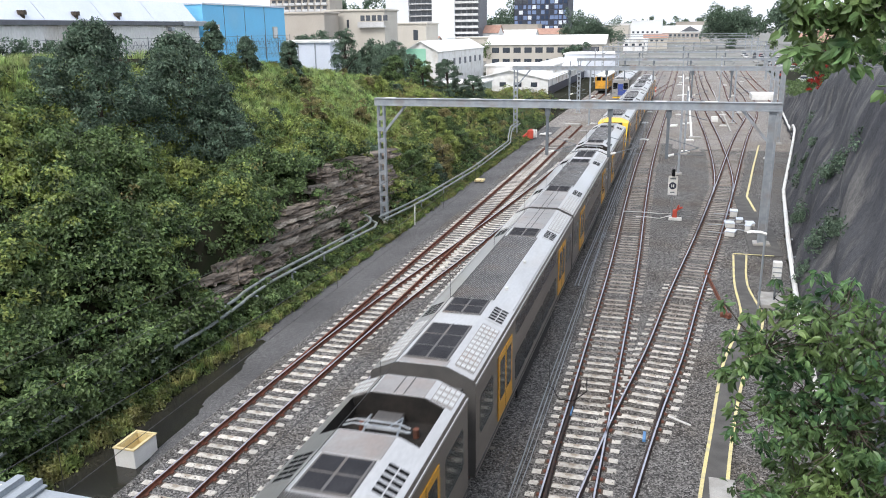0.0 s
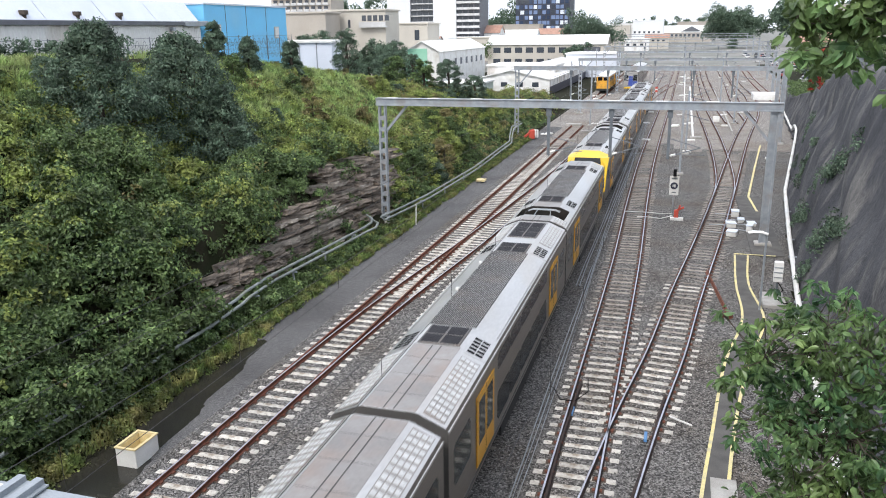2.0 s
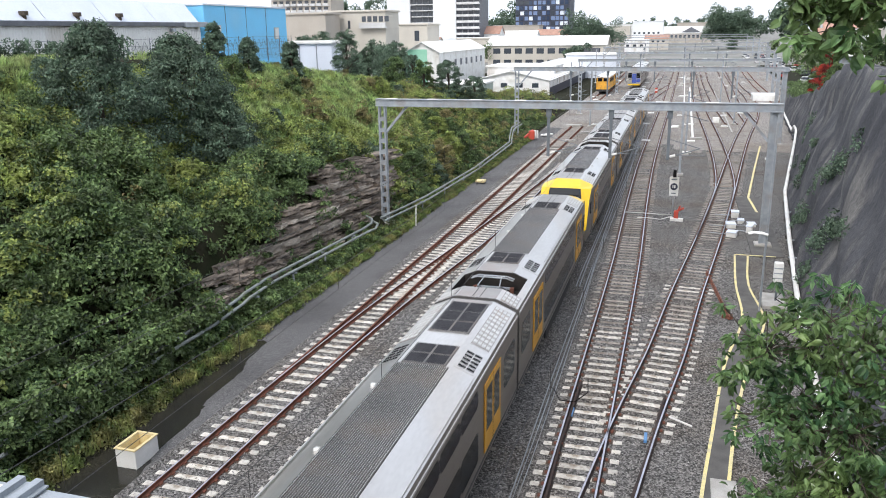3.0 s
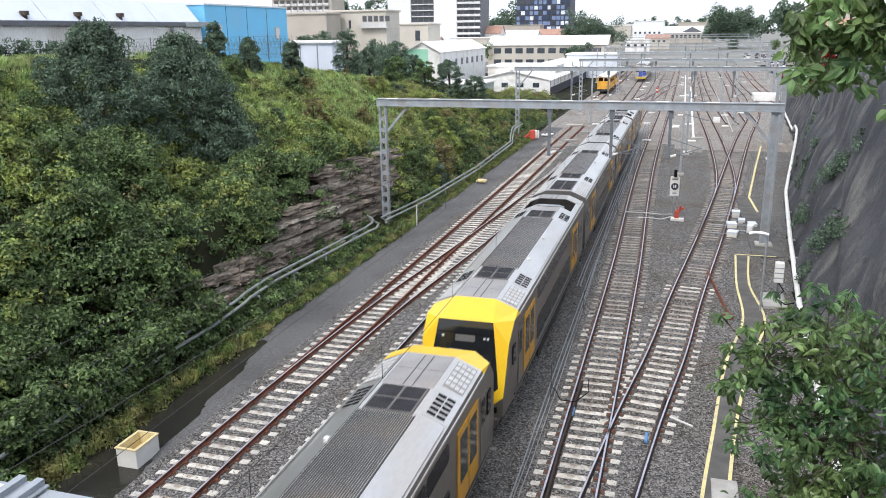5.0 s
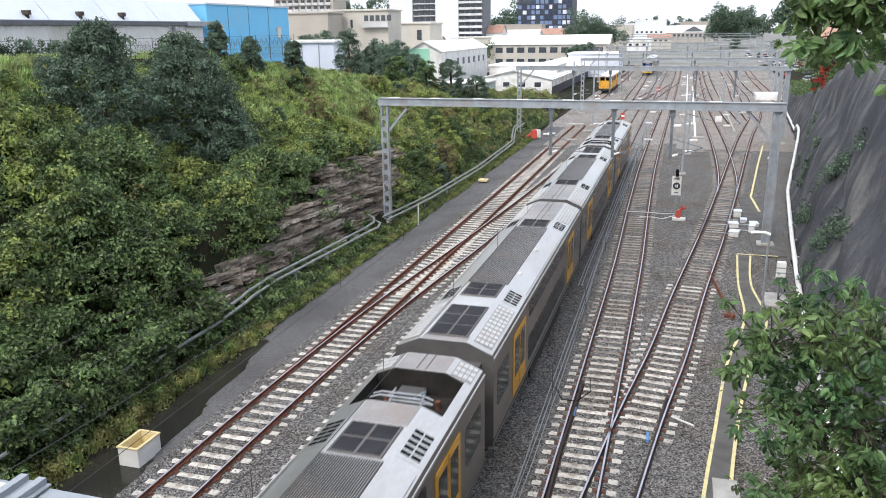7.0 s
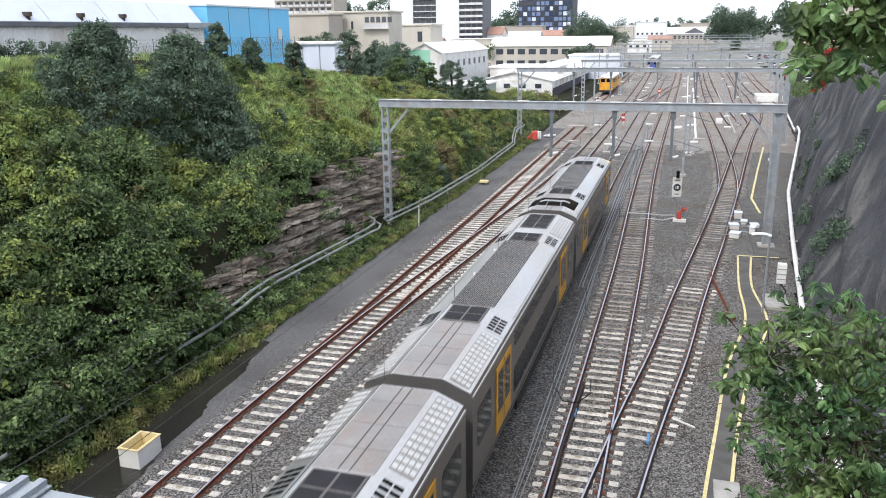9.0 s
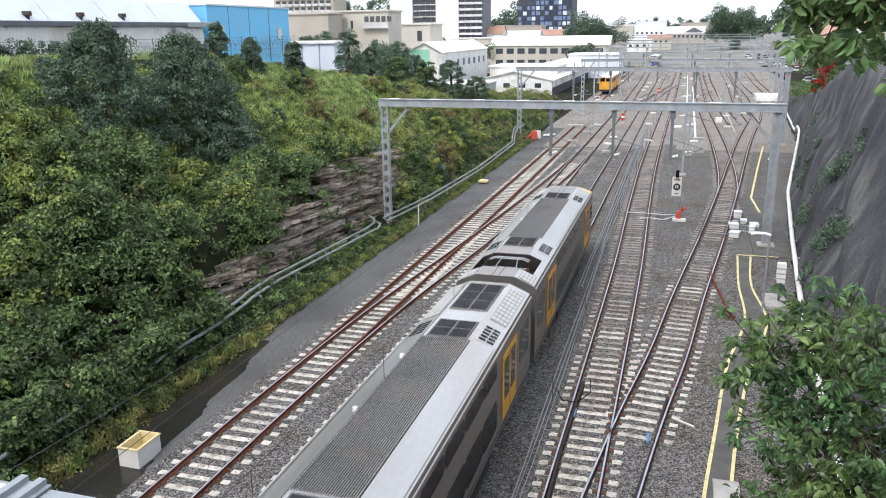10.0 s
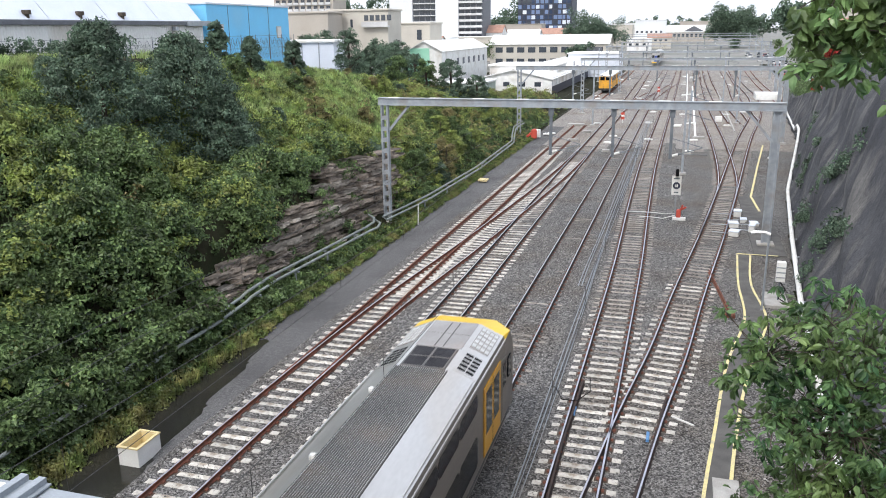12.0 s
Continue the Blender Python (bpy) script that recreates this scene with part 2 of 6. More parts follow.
# ---- mesh helpers ----
class Build:
    """Collects vertices and faces of one part, face by face, with a material number for each."""

    def __init__(self):
        self.v, self.f, self.m = [], [], []

    def face(self, pts, mat=0):
        i = len(self.v)
        self.v += [tuple(p) for p in pts]
        self.f.append(tuple(range(i, i + len(pts))))
        self.m.append(mat)
        return self

    def box(self, x0, x1, y0, y1, z0, z1, mat=0, cut=0.0):
        """A box, its four upright or lengthwise edges at the top cut by cut metres."""
        i, c = len(self.v), cut
        if not c:
            self.v += [(x, y, z) for z in (z0, z1) for x, y in ((x0, y0), (x1, y0), (x1, y1), (x0, y1))]
            fs = [(3, 2, 1, 0), (4, 5, 6, 7), (0, 1, 5, 4), (1, 2, 6, 5), (2, 3, 7, 6), (3, 0, 4, 7)]
        else:
            self.v += [(x, y, z) for z in (z0, z1 - c) for x, y in ((x0, y0), (x1, y0), (x1, y1), (x0, y1))]
            self.v += [(x, y, z1) for x, y in ((x0 + c, y0 + c), (x1 - c, y0 + c), (x1 - c, y1 - c), (x0 + c, y1 - c))]
            fs = [(3, 2, 1, 0), (0, 1, 5, 4), (1, 2, 6, 5), (2, 3, 7, 6), (3, 0, 4, 7), (4, 5, 9, 8), (5, 6, 10, 9), (6, 7, 11, 10), (7, 4, 8, 11), (8, 9, 10, 11)]
        self.f += [tuple(i + k for k in q) for q in fs]
        self.m += [mat] * len(fs)
        return self

    def beam(self, a, b, w, h, mat=0):
        """A bar of rectangular section from a to b."""
        a, b = Vector(a), Vector(b)
        d = (b - a).normalized()
        up = Vector((0, 0, 1)) if abs(d.z) < 0.95 else Vector((0, 1, 0))
        s = d.cross(up).normalized()
        u = s.cross(d)
        i = len(self.v)
        self.v += [tuple(p + s * w / 2 * sx + u * h / 2 * sz) for p in (a, b) for sx, sz in ((-1, -1), (1, -1), (1, 1), (-1, 1))]
        fs = [(3, 2, 1, 0), (4, 5, 6, 7), (0, 1, 5, 4), (1, 2, 6, 5), (2, 3, 7, 6), (3, 0, 4, 7)]
        self.f += [tuple(i + k for k in q) for q in fs]
        self.m += [mat] * len(fs)
        return self

    def sweep(self, path, profile, mats=None, closed=True, caps=True):
        """Drives a profile of (across, up) along a path of points."""
        path = [Vector(p) for p in path]
        k, i = len(profile), len(self.v)
        for j, p in enumerate(path):
            d = (path[min(j + 1, len(path) - 1)] - path[max(j - 1, 0)]).normalized()
            up = Vector((0, 0, 1)) if abs(d.z) < 0.95 else Vector((0, 1, 0))
            s = d.cross(up).normalized()
            u = s.cross(d)
            self.v += [tuple(p + s * a + u * b) for a, b in profile]
        for j in range(len(path) - 1):
            for e in range(k if closed else k - 1):
                e2 = (e + 1) % k
                self.f.append((i + j * k + e, i + j * k + e2, i + (j + 1) * k + e2, i + (j + 1) * k + e))
                self.m.append(mats[e] if mats else 0)
        if caps and closed:
            self.f += [tuple(i + e for e in range(k - 1, -1, -1)), tuple(i + (len(path) - 1) * k + e for e in range(k))]
            self.m += [0, 0]
        return self

    def tube(self, path, r, sides=8, mat=0):
        n0 = len(self.f)
        self.sweep(path, [(r * math.cos(2 * math.pi * a / sides), r * math.sin(2 * math.pi * a / sides)) for a in range(sides)])
        self.m[n0:] = [mat] * (len(self.f) - n0)
        return self

    def mesh(self, name, mats, smooth=False):
        me = bpy.data.meshes.new(name)
        me.from_pydata(self.v, [], self.f)
        for m in mats if isinstance(mats, (list, tuple)) else (mats,):
            me.materials.append(m)
        me.polygons.foreach_set("material_index", self.m)
        if smooth:
            me.polygons.foreach_set("use_smooth", [True] * len(self.f))
        me.update()
        return me


def part(name, b, mats, parent=None, label="", smooth=False, kind=""):
    """Links a Build (or a mesh) as one object, under a thing or a part."""
    ob = new(name, b if isinstance(b, bpy.types.Mesh) else b.mesh(name, mats, smooth))
    ob.parent = parent
    return tagged(ob, label=label, kind=kind)


def thing(name, label, category, group="", at=None):
    ob = tagged(new(name), label, category, group)
    if at is not None:
        ob.matrix_basis = at
    return ob


def soup(name, verts, quads, mat, smooth=False):
    """A mesh from arrays of corners and quads."""
    me = bpy.data.meshes.new(name)
    me.vertices.add(len(verts))
    me.vertices.foreach_set("co", np.asarray(verts, np.float32).ravel())
    k = quads.shape[1]
    me.loops.add(quads.size)
    me.loops.foreach_set("vertex_index", quads.astype(np.int32).ravel())
    me.polygons.add(len(quads))
    me.polygons.foreach_set("loop_start", np.arange(0, quads.size, k, dtype=np.int32))
    me.polygons.foreach_set("use_smooth", [smooth] * len(quads))
    me.materials.append(mat)
    me.update(calc_edges=True)
    return me


def leaf_mesh(name, centres, normals, length, width, mat, rng, droop=0.0, fold=0.25):
    """One folded diamond-shaped blade for every centre, facing roughly along its normal."""
    n = len(centres)
    nrm = normals + rng.normal(0, 0.42, (n, 3))
    nrm /= np.linalg.norm(nrm, axis=1)[:, None] + 1e-9
    t = rng.normal(0, 1, (n, 3))
    t[:, 2] -= droop
    t -= nrm * (t * nrm).sum(1)[:, None]
    t /= np.linalg.norm(t, axis=1)[:, None] + 1e-9
    s = np.cross(nrm, t)
    ln = (length * rng.uniform(0.6, 1.3, n))[:, None]
    wd = (width * rng.uniform(0.7, 1.2, n))[:, None]
    base, tip = centres - t * ln * 0.5, centres + t * ln * 0.5 - nrm * ln * 0.12
    lift = nrm * wd * fold
    v = np.stack([base, centres + s * wd * 0.5 + lift, tip, centres - s * wd * 0.5 + lift], 1).reshape(-1, 3)
    i = np.arange(n)[:, None] * 4
    q = np.concatenate([i + np.array([[0, 1, 2]]), i + np.array([[0, 2, 3]])], 1).reshape(-1, 3)
    return soup(name, v, q, mat)


def smooth_line(points, step):
    """Points every step metres on a smooth curve through (y, x) control points."""
    p = np.array(points, float)
    y = np.arange(p[0, 0], p[-1, 0] + 1e-6, step)
    d = np.gradient(p[:, 1], p[:, 0])
    k = np.clip(np.searchsorted(p[:, 0], y, "right") - 1, 0, len(p) - 2)
    h = p[k + 1, 0] - p[k, 0]
    u = (y - p[k, 0]) / h
    x = (2 * u ** 3 - 3 * u ** 2 + 1) * p[k, 1] + (u ** 3 - 2 * u ** 2 + u) * h * d[k] + (3 * u ** 2 - 2 * u ** 3) * p[k + 1, 1] + (u ** 3 - u ** 2) * h * d[k + 1]
    return np.stack([x, y], 1)


# ---- the land ----
def step01(u):
    u = np.clip(u, 0, 1)
    return u * u * (3 - 2 * u)


def hill_top(y):
    return np.interp(y, [-50, 55, 75, 95, 115, 150, 175], [12.0, 11.4, 8.6, 5.6, 3.3, 0.8, 0.0])


def wall_x(y):
    return np.interp(y, [-40, 0, 25, 37.5, 50, 65.5, 99, 128, 220], [4.0, 4.6, 5.2, 5.9, 6.9, 8.3, 13.0, 14.8, 24.0])


def wall_h(y):
    return np.interp(y, [-40, 60, 80, 100, 130, 200], [12.5, 10.5, 8.0, 6.0, 2.5, 0.3])


def rock_share(y):
    return step01((y - 24) / 6) * step01((55 - y) / 2.5)


def land(x, y):
    """Height of the ground sheet."""
    x, y = np.asarray(x, float), np.asarray(y, float)
    d = -18.3 - x
    slope = np.minimum(hill_top(y), np.maximum(0, (d - 0.9) * 0.66))
    cliff = 4.1 * step01((d - 1.9) / 1.5) * rock_share(y)
    z = np.maximum(slope, np.minimum(cliff, hill_top(y)))
    r = x - wall_x(y)
    z = np.where(r > 0, wall_h(y) * step01((r - 0.25) / (0.3 * wall_h(y) + 0.3)) * 0.97, z)
    z = z - 0.19 - 0.2 * step01((-15.0 - 0.004 * y - x) / 0.6) * step01((x + 19.0) / 0.7) * step01((112 - y) / 10)
    ditch = step01((x + 18.3) / 0.5) * step01((-15.5 - 0.13 * np.clip(y - 17, 0, 16) - x) / 0.5) * step01((y - 8) / 2) * step01((31 - y) / 3)
    z = z - 0.45 * ditch
    return z


def ground():
    xs = np.concatenate([[-4000, -1500, -600, -300, -150, -100, -75, -60], np.arange(-50, -14, 0.5), np.arange(-14, 4, 1.5), np.arange(4, 30, 0.5), [32, 36, 42, 50, 70, 100, 200, 600, 1500, 4000]])
    ys = np.concatenate([[-600, -200, -100, -60, -40], np.arange(-20, 70, 1.0), np.arange(70, 200, 2.0), [200, 210, 225, 250, 300, 400, 600, 900, 1500, 4500]])
    gx, gy = np.meshgrid(xs, ys)
    gz = land(gx, gy)
    rough = np.array([[noise.noise((a * 0.8, b * 0.8, 0)) for a in xs] for b in ys])
    gz += np.where(gx < -19.5, rough * 0.25, rough * 0.02)
    b = Build()
    b.v = list(zip(gx.ravel().tolist(), gy.ravel().tolist(), gz.ravel().tolist()))
    w = len(xs)
    for j in range(len(ys) - 1):
        for i in range(w - 1):
            b.f.append((j * w + i, j * w + i + 1, (j + 1) * w + i + 1, (j + 1) * w + i))
            cx, cy = (xs[i] + xs[i + 1]) / 2, (ys[j] + ys[j + 1]) / 2
            m = 0
            if cx < -55 or cx > 40 or cy > 320:
                m = 3
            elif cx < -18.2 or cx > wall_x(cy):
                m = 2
            elif cx < -15.3 - 0.004 * cy and cy < 110:
                m = 1
            # far ground takes the gravel with haze painted in
            elif cy > 92 + 6 * noise.noise((cx * 0.3, cy * 0.1, 2)):
                m = 4
            b.m.append(m)
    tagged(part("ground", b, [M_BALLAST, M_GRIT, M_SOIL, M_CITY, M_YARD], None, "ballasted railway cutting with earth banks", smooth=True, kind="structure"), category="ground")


ground()


def right_wall():
    """Leaning sprayed-concrete retaining wall with an uneven face."""
    b = Build()
    ys = np.concatenate([np.arange(4, 70, 0.8), np.arange(70, 205, 2.0)])
    n = 15
    for y in ys:
        h, x0 = float(wall_h(y)), float(wall_x(y))
        for k in range(n):
            u = k / (n - 1)
            z = -0.3 + (h + 0.3) * u
            q = noise.noise((y * 0.22, z * 0.35 - y * 0.12, 3.0)) * 0.55 + noise.noise((y * 0.8, z * 0.7 - y * 0.3, 7.0)) * 0.2
            b.v.append((x0 + 0.28 * z + q * (1 if 0 < k else 0.3), y, z))
        b.v.append((x0 + 0.28 * h + 0.9, y, h + 0.02))
        b.v.append((x0 + 0.28 * h + 0.9, y, -0.3))
    k = n + 2
    for j in range(len(ys) - 1):
        for e in range(k - 1):
            b.f.append((j * k + e, (j + 1) * k + e, (j + 1) * k + e + 1, j * k + e + 1))
            b.m.append(0)
    tagged(part("wall_east", b, M_SHOTCRETE, None, "dark grey sprayed-concrete retaining wall, streaked and uneven", smooth=True, kind="structure"), category="wall")


right_wall()

def road_bridge():
    """The plain road bridge on which the camera stands, closing the cutting behind it."""
    b = Build().box(-70, 45, -15, 0.45, 9.7, 11.4).box(-70, 45, 0.15, 0.45, 11.4, 12.3).box(-70, 45, -15, -14.7, 11.4, 12.3)
    b.box(-24, -21, -14, 0.1, -1, 9.7).box(6.2, 9.2, -14, 0.1, -1, 9.7)
    tagged(part("bridge", b, M_CONCRETE, None, "plain concrete road bridge over the cutting", kind="structure"), category="bridge")


road_bridge()

# ---- tracks ----
RAIL = [(-0.07, -0.16), (0.07, -0.16), (0.07, -0.145), (0.012, -0.12), (0.012, -0.05), (0.036, -0.036), (0.036, -0.004), (0.028, 0.0), (-0.028, 0.0), (-0.036, -0.004), (-0.036, -0.036), (-0.012, -0.05), (-0.012, -0.12), (-0.07, -0.145)]
SLEEPER_MESH = []
# Grime at the rail seats, with the rail's shadow painted into the same colour
M_SEAT = material("rail_seat_grime_shade", (0.085, 0.062, 0.05), 0.95, second=(0.13, 0.105, 0.09), scale=9, fine=50, grain=0.3, spec=0.1)


def sleeper_build(b, long=2.5, deep=0.0):
    b.box(-long / 2, long / 2, -0.125, 0.125, -0.33, -0.165 - deep, cut=0.025)
    for x in (-0.7525, 0.7525):
        b.box(x - 0.21, x + 0.21, -0.12, 0.12, -0.2, -0.161 - deep, 2)
        for s in (-1, 1):
            b.box(x + s * 0.1 - 0.045, x + s * 0.1 + 0.045, -0.06, 0.06, -0.17 - deep, -0.115 - deep, 1)
    return b


def rail_part(pts, side, parent, used, label):
    d = np.gradient(pts, axis=0)
    d /= np.linalg.norm(d, axis=1)[:, None]
    off = pts + np.stack([d[:, 1], -d[:, 0]], 1) * 0.7525 * side
    path = [(a, c, 0.0) for a, c in off]
    mats = [0] * len(RAIL)
    if used:
        mats[7] = 1
    part("rail", Build().sweep(path, RAIL, mats), [M_RAILSIDE if used == 2 else M_RUST, M_RAILTOP], parent, label)


def track(points, label, used=True, near=(12, 62), clear=None, clean=55, sink=0.0, seed=1):
    """A railway track: two rails, single sleepers over the near stretch and one joined part for the far rest."""
    if not SLEEPER_MESH:
        SLEEPER_MESH.append(sleeper_build(Build()).mesh("sleeper", [M_SLEEPER, M_RUST, M_SEAT]))
        SLEEPER_MESH.append(sleeper_build(Build()).mesh("sleeper", [M_SLEEPER_DUST, M_RUST, M_SEAT]))
    rng = random.Random(seed)
    t = thing("railway_track", label, "track", "railway tracks")
    pts = smooth_line(points, 1.5)
    for side in (-1, 1):
        rail_part(pts, side, t, used, "polished steel rail with rusty sides" if used else "rust-brown disused rail")
    fine = smooth_line(points, 0.62)
    d = np.gradient(fine, axis=0)
    far = Build()
    for (x, y), (dx, dy) in zip(fine, d):
        if clear and clear(x, y):
            continue
        dusty = rng.random() > (clean + 8 - y) / 16
        m = pose(x, y, rng.uniform(-0.015, 0.005) - sink - (0.012 if dusty else 0), 0, 0, math.degrees(math.atan2(-dx, dy)) + rng.uniform(-0.8, 0.8))
        if near[0] <= y <= near[1]:
            s = new("sleeper", SLEEPER_MESH[1 if dusty else 0])
            s.parent, s.matrix_basis = t, m
        else:
            n0 = len(far.v)
            sleeper_build(far)
            far.v[n0:] = [tuple(m @ Vector(p)) for p in far.v[n0:]]
    if far.v:
        part("sleeper_bed", far, [M_SLEEPER_FAR, M_RUST, M_SEAT], t, kind="stuff")
    return t


track([(25.5, -13.66), (40, -13.6), (112, -13.65)], "disused track with rusty rails on pale concrete sleepers", used=False, near=(12, 90), clean=92, seed=2)
track([(6, -13.68), (15, -13.68), (24, -13.64), (33.5, -13.27), (45, -12.32), (61, -11.2), (75, -10.45), (90, -10.1)], "crossover track with polished rails on concrete sleepers", near=(12, 82), clean=88, clear=lambda x, y: 25.2 < y < 36 or y > 80, seed=3)
track([(6, -10.1), (60, -10.1), (150, -10.0), (300, -12)], "main line track with polished rails on concrete sleepers", used=2, clean=50, seed=4)
track([(-130, -6.3), (60, -6.3), (90, -6.3), (300, -6.3)], "main line track under the passenger train", used=2, near=(12, 50), clean=10, sink=0.015, seed=5)
track([(6, -2.40), (30, -2.40), (44, -2.45), (60, -2.75), (76, -2.95), (100, -2.92), (125, -2.75), (300, -2.0)], "main line track with polished rails on concrete sleepers", used=2, clean=34, seed=6)
track([(6, -2.36), (12, -2.1), (20.4, -1.31), (25.8, -0.72), (31.7, 0.05), (38.2, 0.7), (51.6, 2.23), (103.5, 7.5), (130, 10.6), (150, 12.0), (200, 12.2), (300, 14)], "diverging track curving away on concrete sleepers", used=2, clean=36, clear=lambda x, y: y < 24.5, seed=7)
track([(52, 2.27), (60, 3.1), (69, 3.95), (81, 4.25), (92, 4.2), (139.5, 3.2), (195, 2.9), (300, 3)], "siding track branching off on dusty sleepers", near=(0, 0), used=2, clear=lambda x, y: y < 70, seed=8)
track([(118, 6.9), (150, 6.0), (195, 5.5), (300, 6)], "yard track with polished rails between the gantries", near=(0, 0), used=2, seed=15)
track([(120, 9.6), (150, 9.3), (195, 10.1), (300, 11)], "yard track with polished rails between the gantries", near=(0, 0), used=2, seed=16)
track([(140, 16.2), (200, 16.4), (300, 19)], "yard track with rusty rails in the far yard", near=(0, 0), seed=9)


def loose_stones():
    """Single ballast stones over the stretch of track bed nearest to the bridge."""
    rng = np.random.default_rng(12)
    n = 52000
    y = 14 + 36 * rng.random(n) ** 1.5
    x = rng.uniform(-15.4, 5.0, n)
    k = x < wall_x(y) - 0.3
    x, y = x[k], y[k]
    n = len(x)
    c = np.stack([x, y, land(x, y) + 0.005], 1)
    s = rng.uniform(0.02, 0.05, n)[:, None]
    corners = [np.array(v) for v in ((1, 0, -0.5), (-0.6, 0.9, -0.5), (-0.6, -0.9, -0.4), (0.1, 0.1, 0.8))]
    a = rng.uniform(0, 6.28, n)
    rot = np.stack([np.stack([np.cos(a), -np.sin(a), 0 * a], 1), np.stack([np.sin(a), np.cos(a), 0 * a], 1), np.stack([0 * a, 0 * a, 1 + 0 * a], 1)], 1)
    v = np.stack([c + np.einsum("nij,nj->ni", rot, (q + rng.normal(0, 0.25, (n, 3)))) * s for q in corners], 1).reshape(-1, 3)
    i = np.arange(n)[:, None] * 4
    q = np.concatenate([i + np.array([t]) for t in ((0, 1, 3), (1, 2, 3), (2, 0, 3))], 1).reshape(-1, 3)
    tagged(part("ballast_stones", soup("ballast_stones", v, q, M_STONE), None, None, "loose grey crushed ballast stones", kind="stuff"), category="stones")


loose_stones()


# ---- overhead line structures ----
def gantry(y, x0, x1, top, hangers, label, depth=0.5):
    """A portal over the tracks: lattice legs, box beam, knee braces, hanging masts."""
    g = thing("overhead_gantry", label, "gantry", "overhead gantries", pose(0, y, 0))
    part("beam", Build().box(x0 - 0.4, x1 + 0.4, -0.2, 0.2, top - depth + 0.06, top - 0.04).box(x0 - 0.4, x1 + 0.4, -0.27, 0.27, top - 0.04, top).box(x0 - 0.4, x1 + 0.4, -0.27, 0.27, top - depth, top - depth + 0.06), M_STEEL, g)
    for x, s in ((x0, 1), (x1, -1)):
        leg = Build()
        if s < 0:
            leg.box(x - 0.24, x + 0.24, -0.05, 0.05, -0.2, top - depth)
        for a in (-0.2, 0.2):
            leg.box(x + a - 0.06, x + a + 0.06, -0.16, 0.16, -0.2, top - depth)
        z = 0.3
        while s > 0 and z < top - depth - 0.3:
            for q in (-0.13, 0.13):
                leg.box(x - 0.2, x + 0.2, q - 0.015, q + 0.015, z, z + 0.28)
            z += 0.75
        part("leg", leg, M_STEEL, g)
        part("footing", Build().box(x - 0.5, x + 0.5, -0.5, 0.5, -0.3, 0.0, cut=0.05), M_CONCRETE, g, "concrete footing")
        part("knee_brace", Build().beam((x + s * 0.25, 0, top - depth - 1.75), (x + s * 1.75, 0, top - depth), 0.14, 0.16), M_STEEL, g)
    for x in np.arange(x0 + 0.3, x1, 2.95):
        part("splice_plate", Build().box(float(x), float(x) + 0.75, -0.2, 0.2, top, top + 0.02), M_WHITE, g)
    for x in hangers:
        part("hanging_mast", Build().box(x - 0.09, x + 0.09, -0.09, 0.09, 5.0, top - depth).box(x - 0.16, x + 0.16, -0.14, 0.14, top - depth - 0.5, top - depth), M_STEEL_D, g)
        part("cantilever", Build().tube([(x, 0, 5.15), (x + 1.9, 0, 5.75)], 0.03, 6).tube([(x, 0, 6.3), (x + 1.9, 0, 5.75)], 0.025, 6).tube([(x + 0.5, 0, 5.3), (x + 2.2, 0, 5.3)], 0.02, 6), M_STEEL_D, g)
        part("insulator", Build().tube([(x + 0.12, 0, 5.2), (x + 0.45, 0, 5.3)], 0.07, 8), M_WHITE, g, "white ribbed insulator")
    return g


gantry(51, -19.5, 5.4, 8.55, (-8.1, -4.15, -0.6), "grey galvanised steel gantry spanning the tracks")
gantry(98, -19.6, 11.0, 8.55, (-13, -8.6, 1.2, 5.5), "grey galvanised steel gantry further along the yard")


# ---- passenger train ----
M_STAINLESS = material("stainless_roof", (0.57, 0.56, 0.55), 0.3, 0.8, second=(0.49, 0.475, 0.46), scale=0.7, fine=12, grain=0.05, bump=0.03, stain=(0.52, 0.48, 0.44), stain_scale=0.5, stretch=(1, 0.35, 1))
# Sides are roof steel with their shade and brownish reflection put into the colour
M_SIDE = material("stainless_side_shaded", (0.27, 0.245, 0.22), 0.45, 0.7, second=(0.22, 0.2, 0.18), scale=0.8, fine=20, grain=0.06, bump=0.03, stretch=(1, 0.2, 1))
M_ROOF_DARK = material("ribbed_roof_grey", (0.135, 0.128, 0.125), 0.6, 0.3, second=(0.10, 0.096, 0.094), scale=0.8, fine=20, stain=(0.17, 0.14, 0.12), stain_scale=0.7)
M_BLACK = material("black_grille", (0.008, 0.008, 0.009), 0.7, bump=0.1, spec=0.1)
M_VENT = material("dark_vent_mesh", (0.028, 0.028, 0.032), 0.6, second=(0.045, 0.045, 0.05), scale=1.5, bump=0.1, spec=0.08)
M_TRAIN_YELLOW = material("train_yellow", (0.80, 0.52, 0.02), 0.35, second=(0.76, 0.48, 0.02), scale=1, fine=15, grain=0.03, bump=0.02)
M_DOOR_YELLOW = material("door_orange", (0.72, 0.36, 0.02), 0.4, second=(0.66, 0.32, 0.02), scale=1, fine=15, grain=0.04, bump=0.02)
M_GLASS_DARK = pane_material("dark_train_glass", (0.008, 0.009, 0.010), 0.1, 0.05)
M_WINDSCREEN = pane_material("windscreen_glass", (0.012, 0.014, 0.016), 0.06, 0.5)
M_GLASS_GREEN = pane_material("door_glass", (0.02, 0.03, 0.03), 0.1, 0.15)
M_UNDER = material("underframe_black", (0.03, 0.03, 0.03), 0.8, bump=0.1)
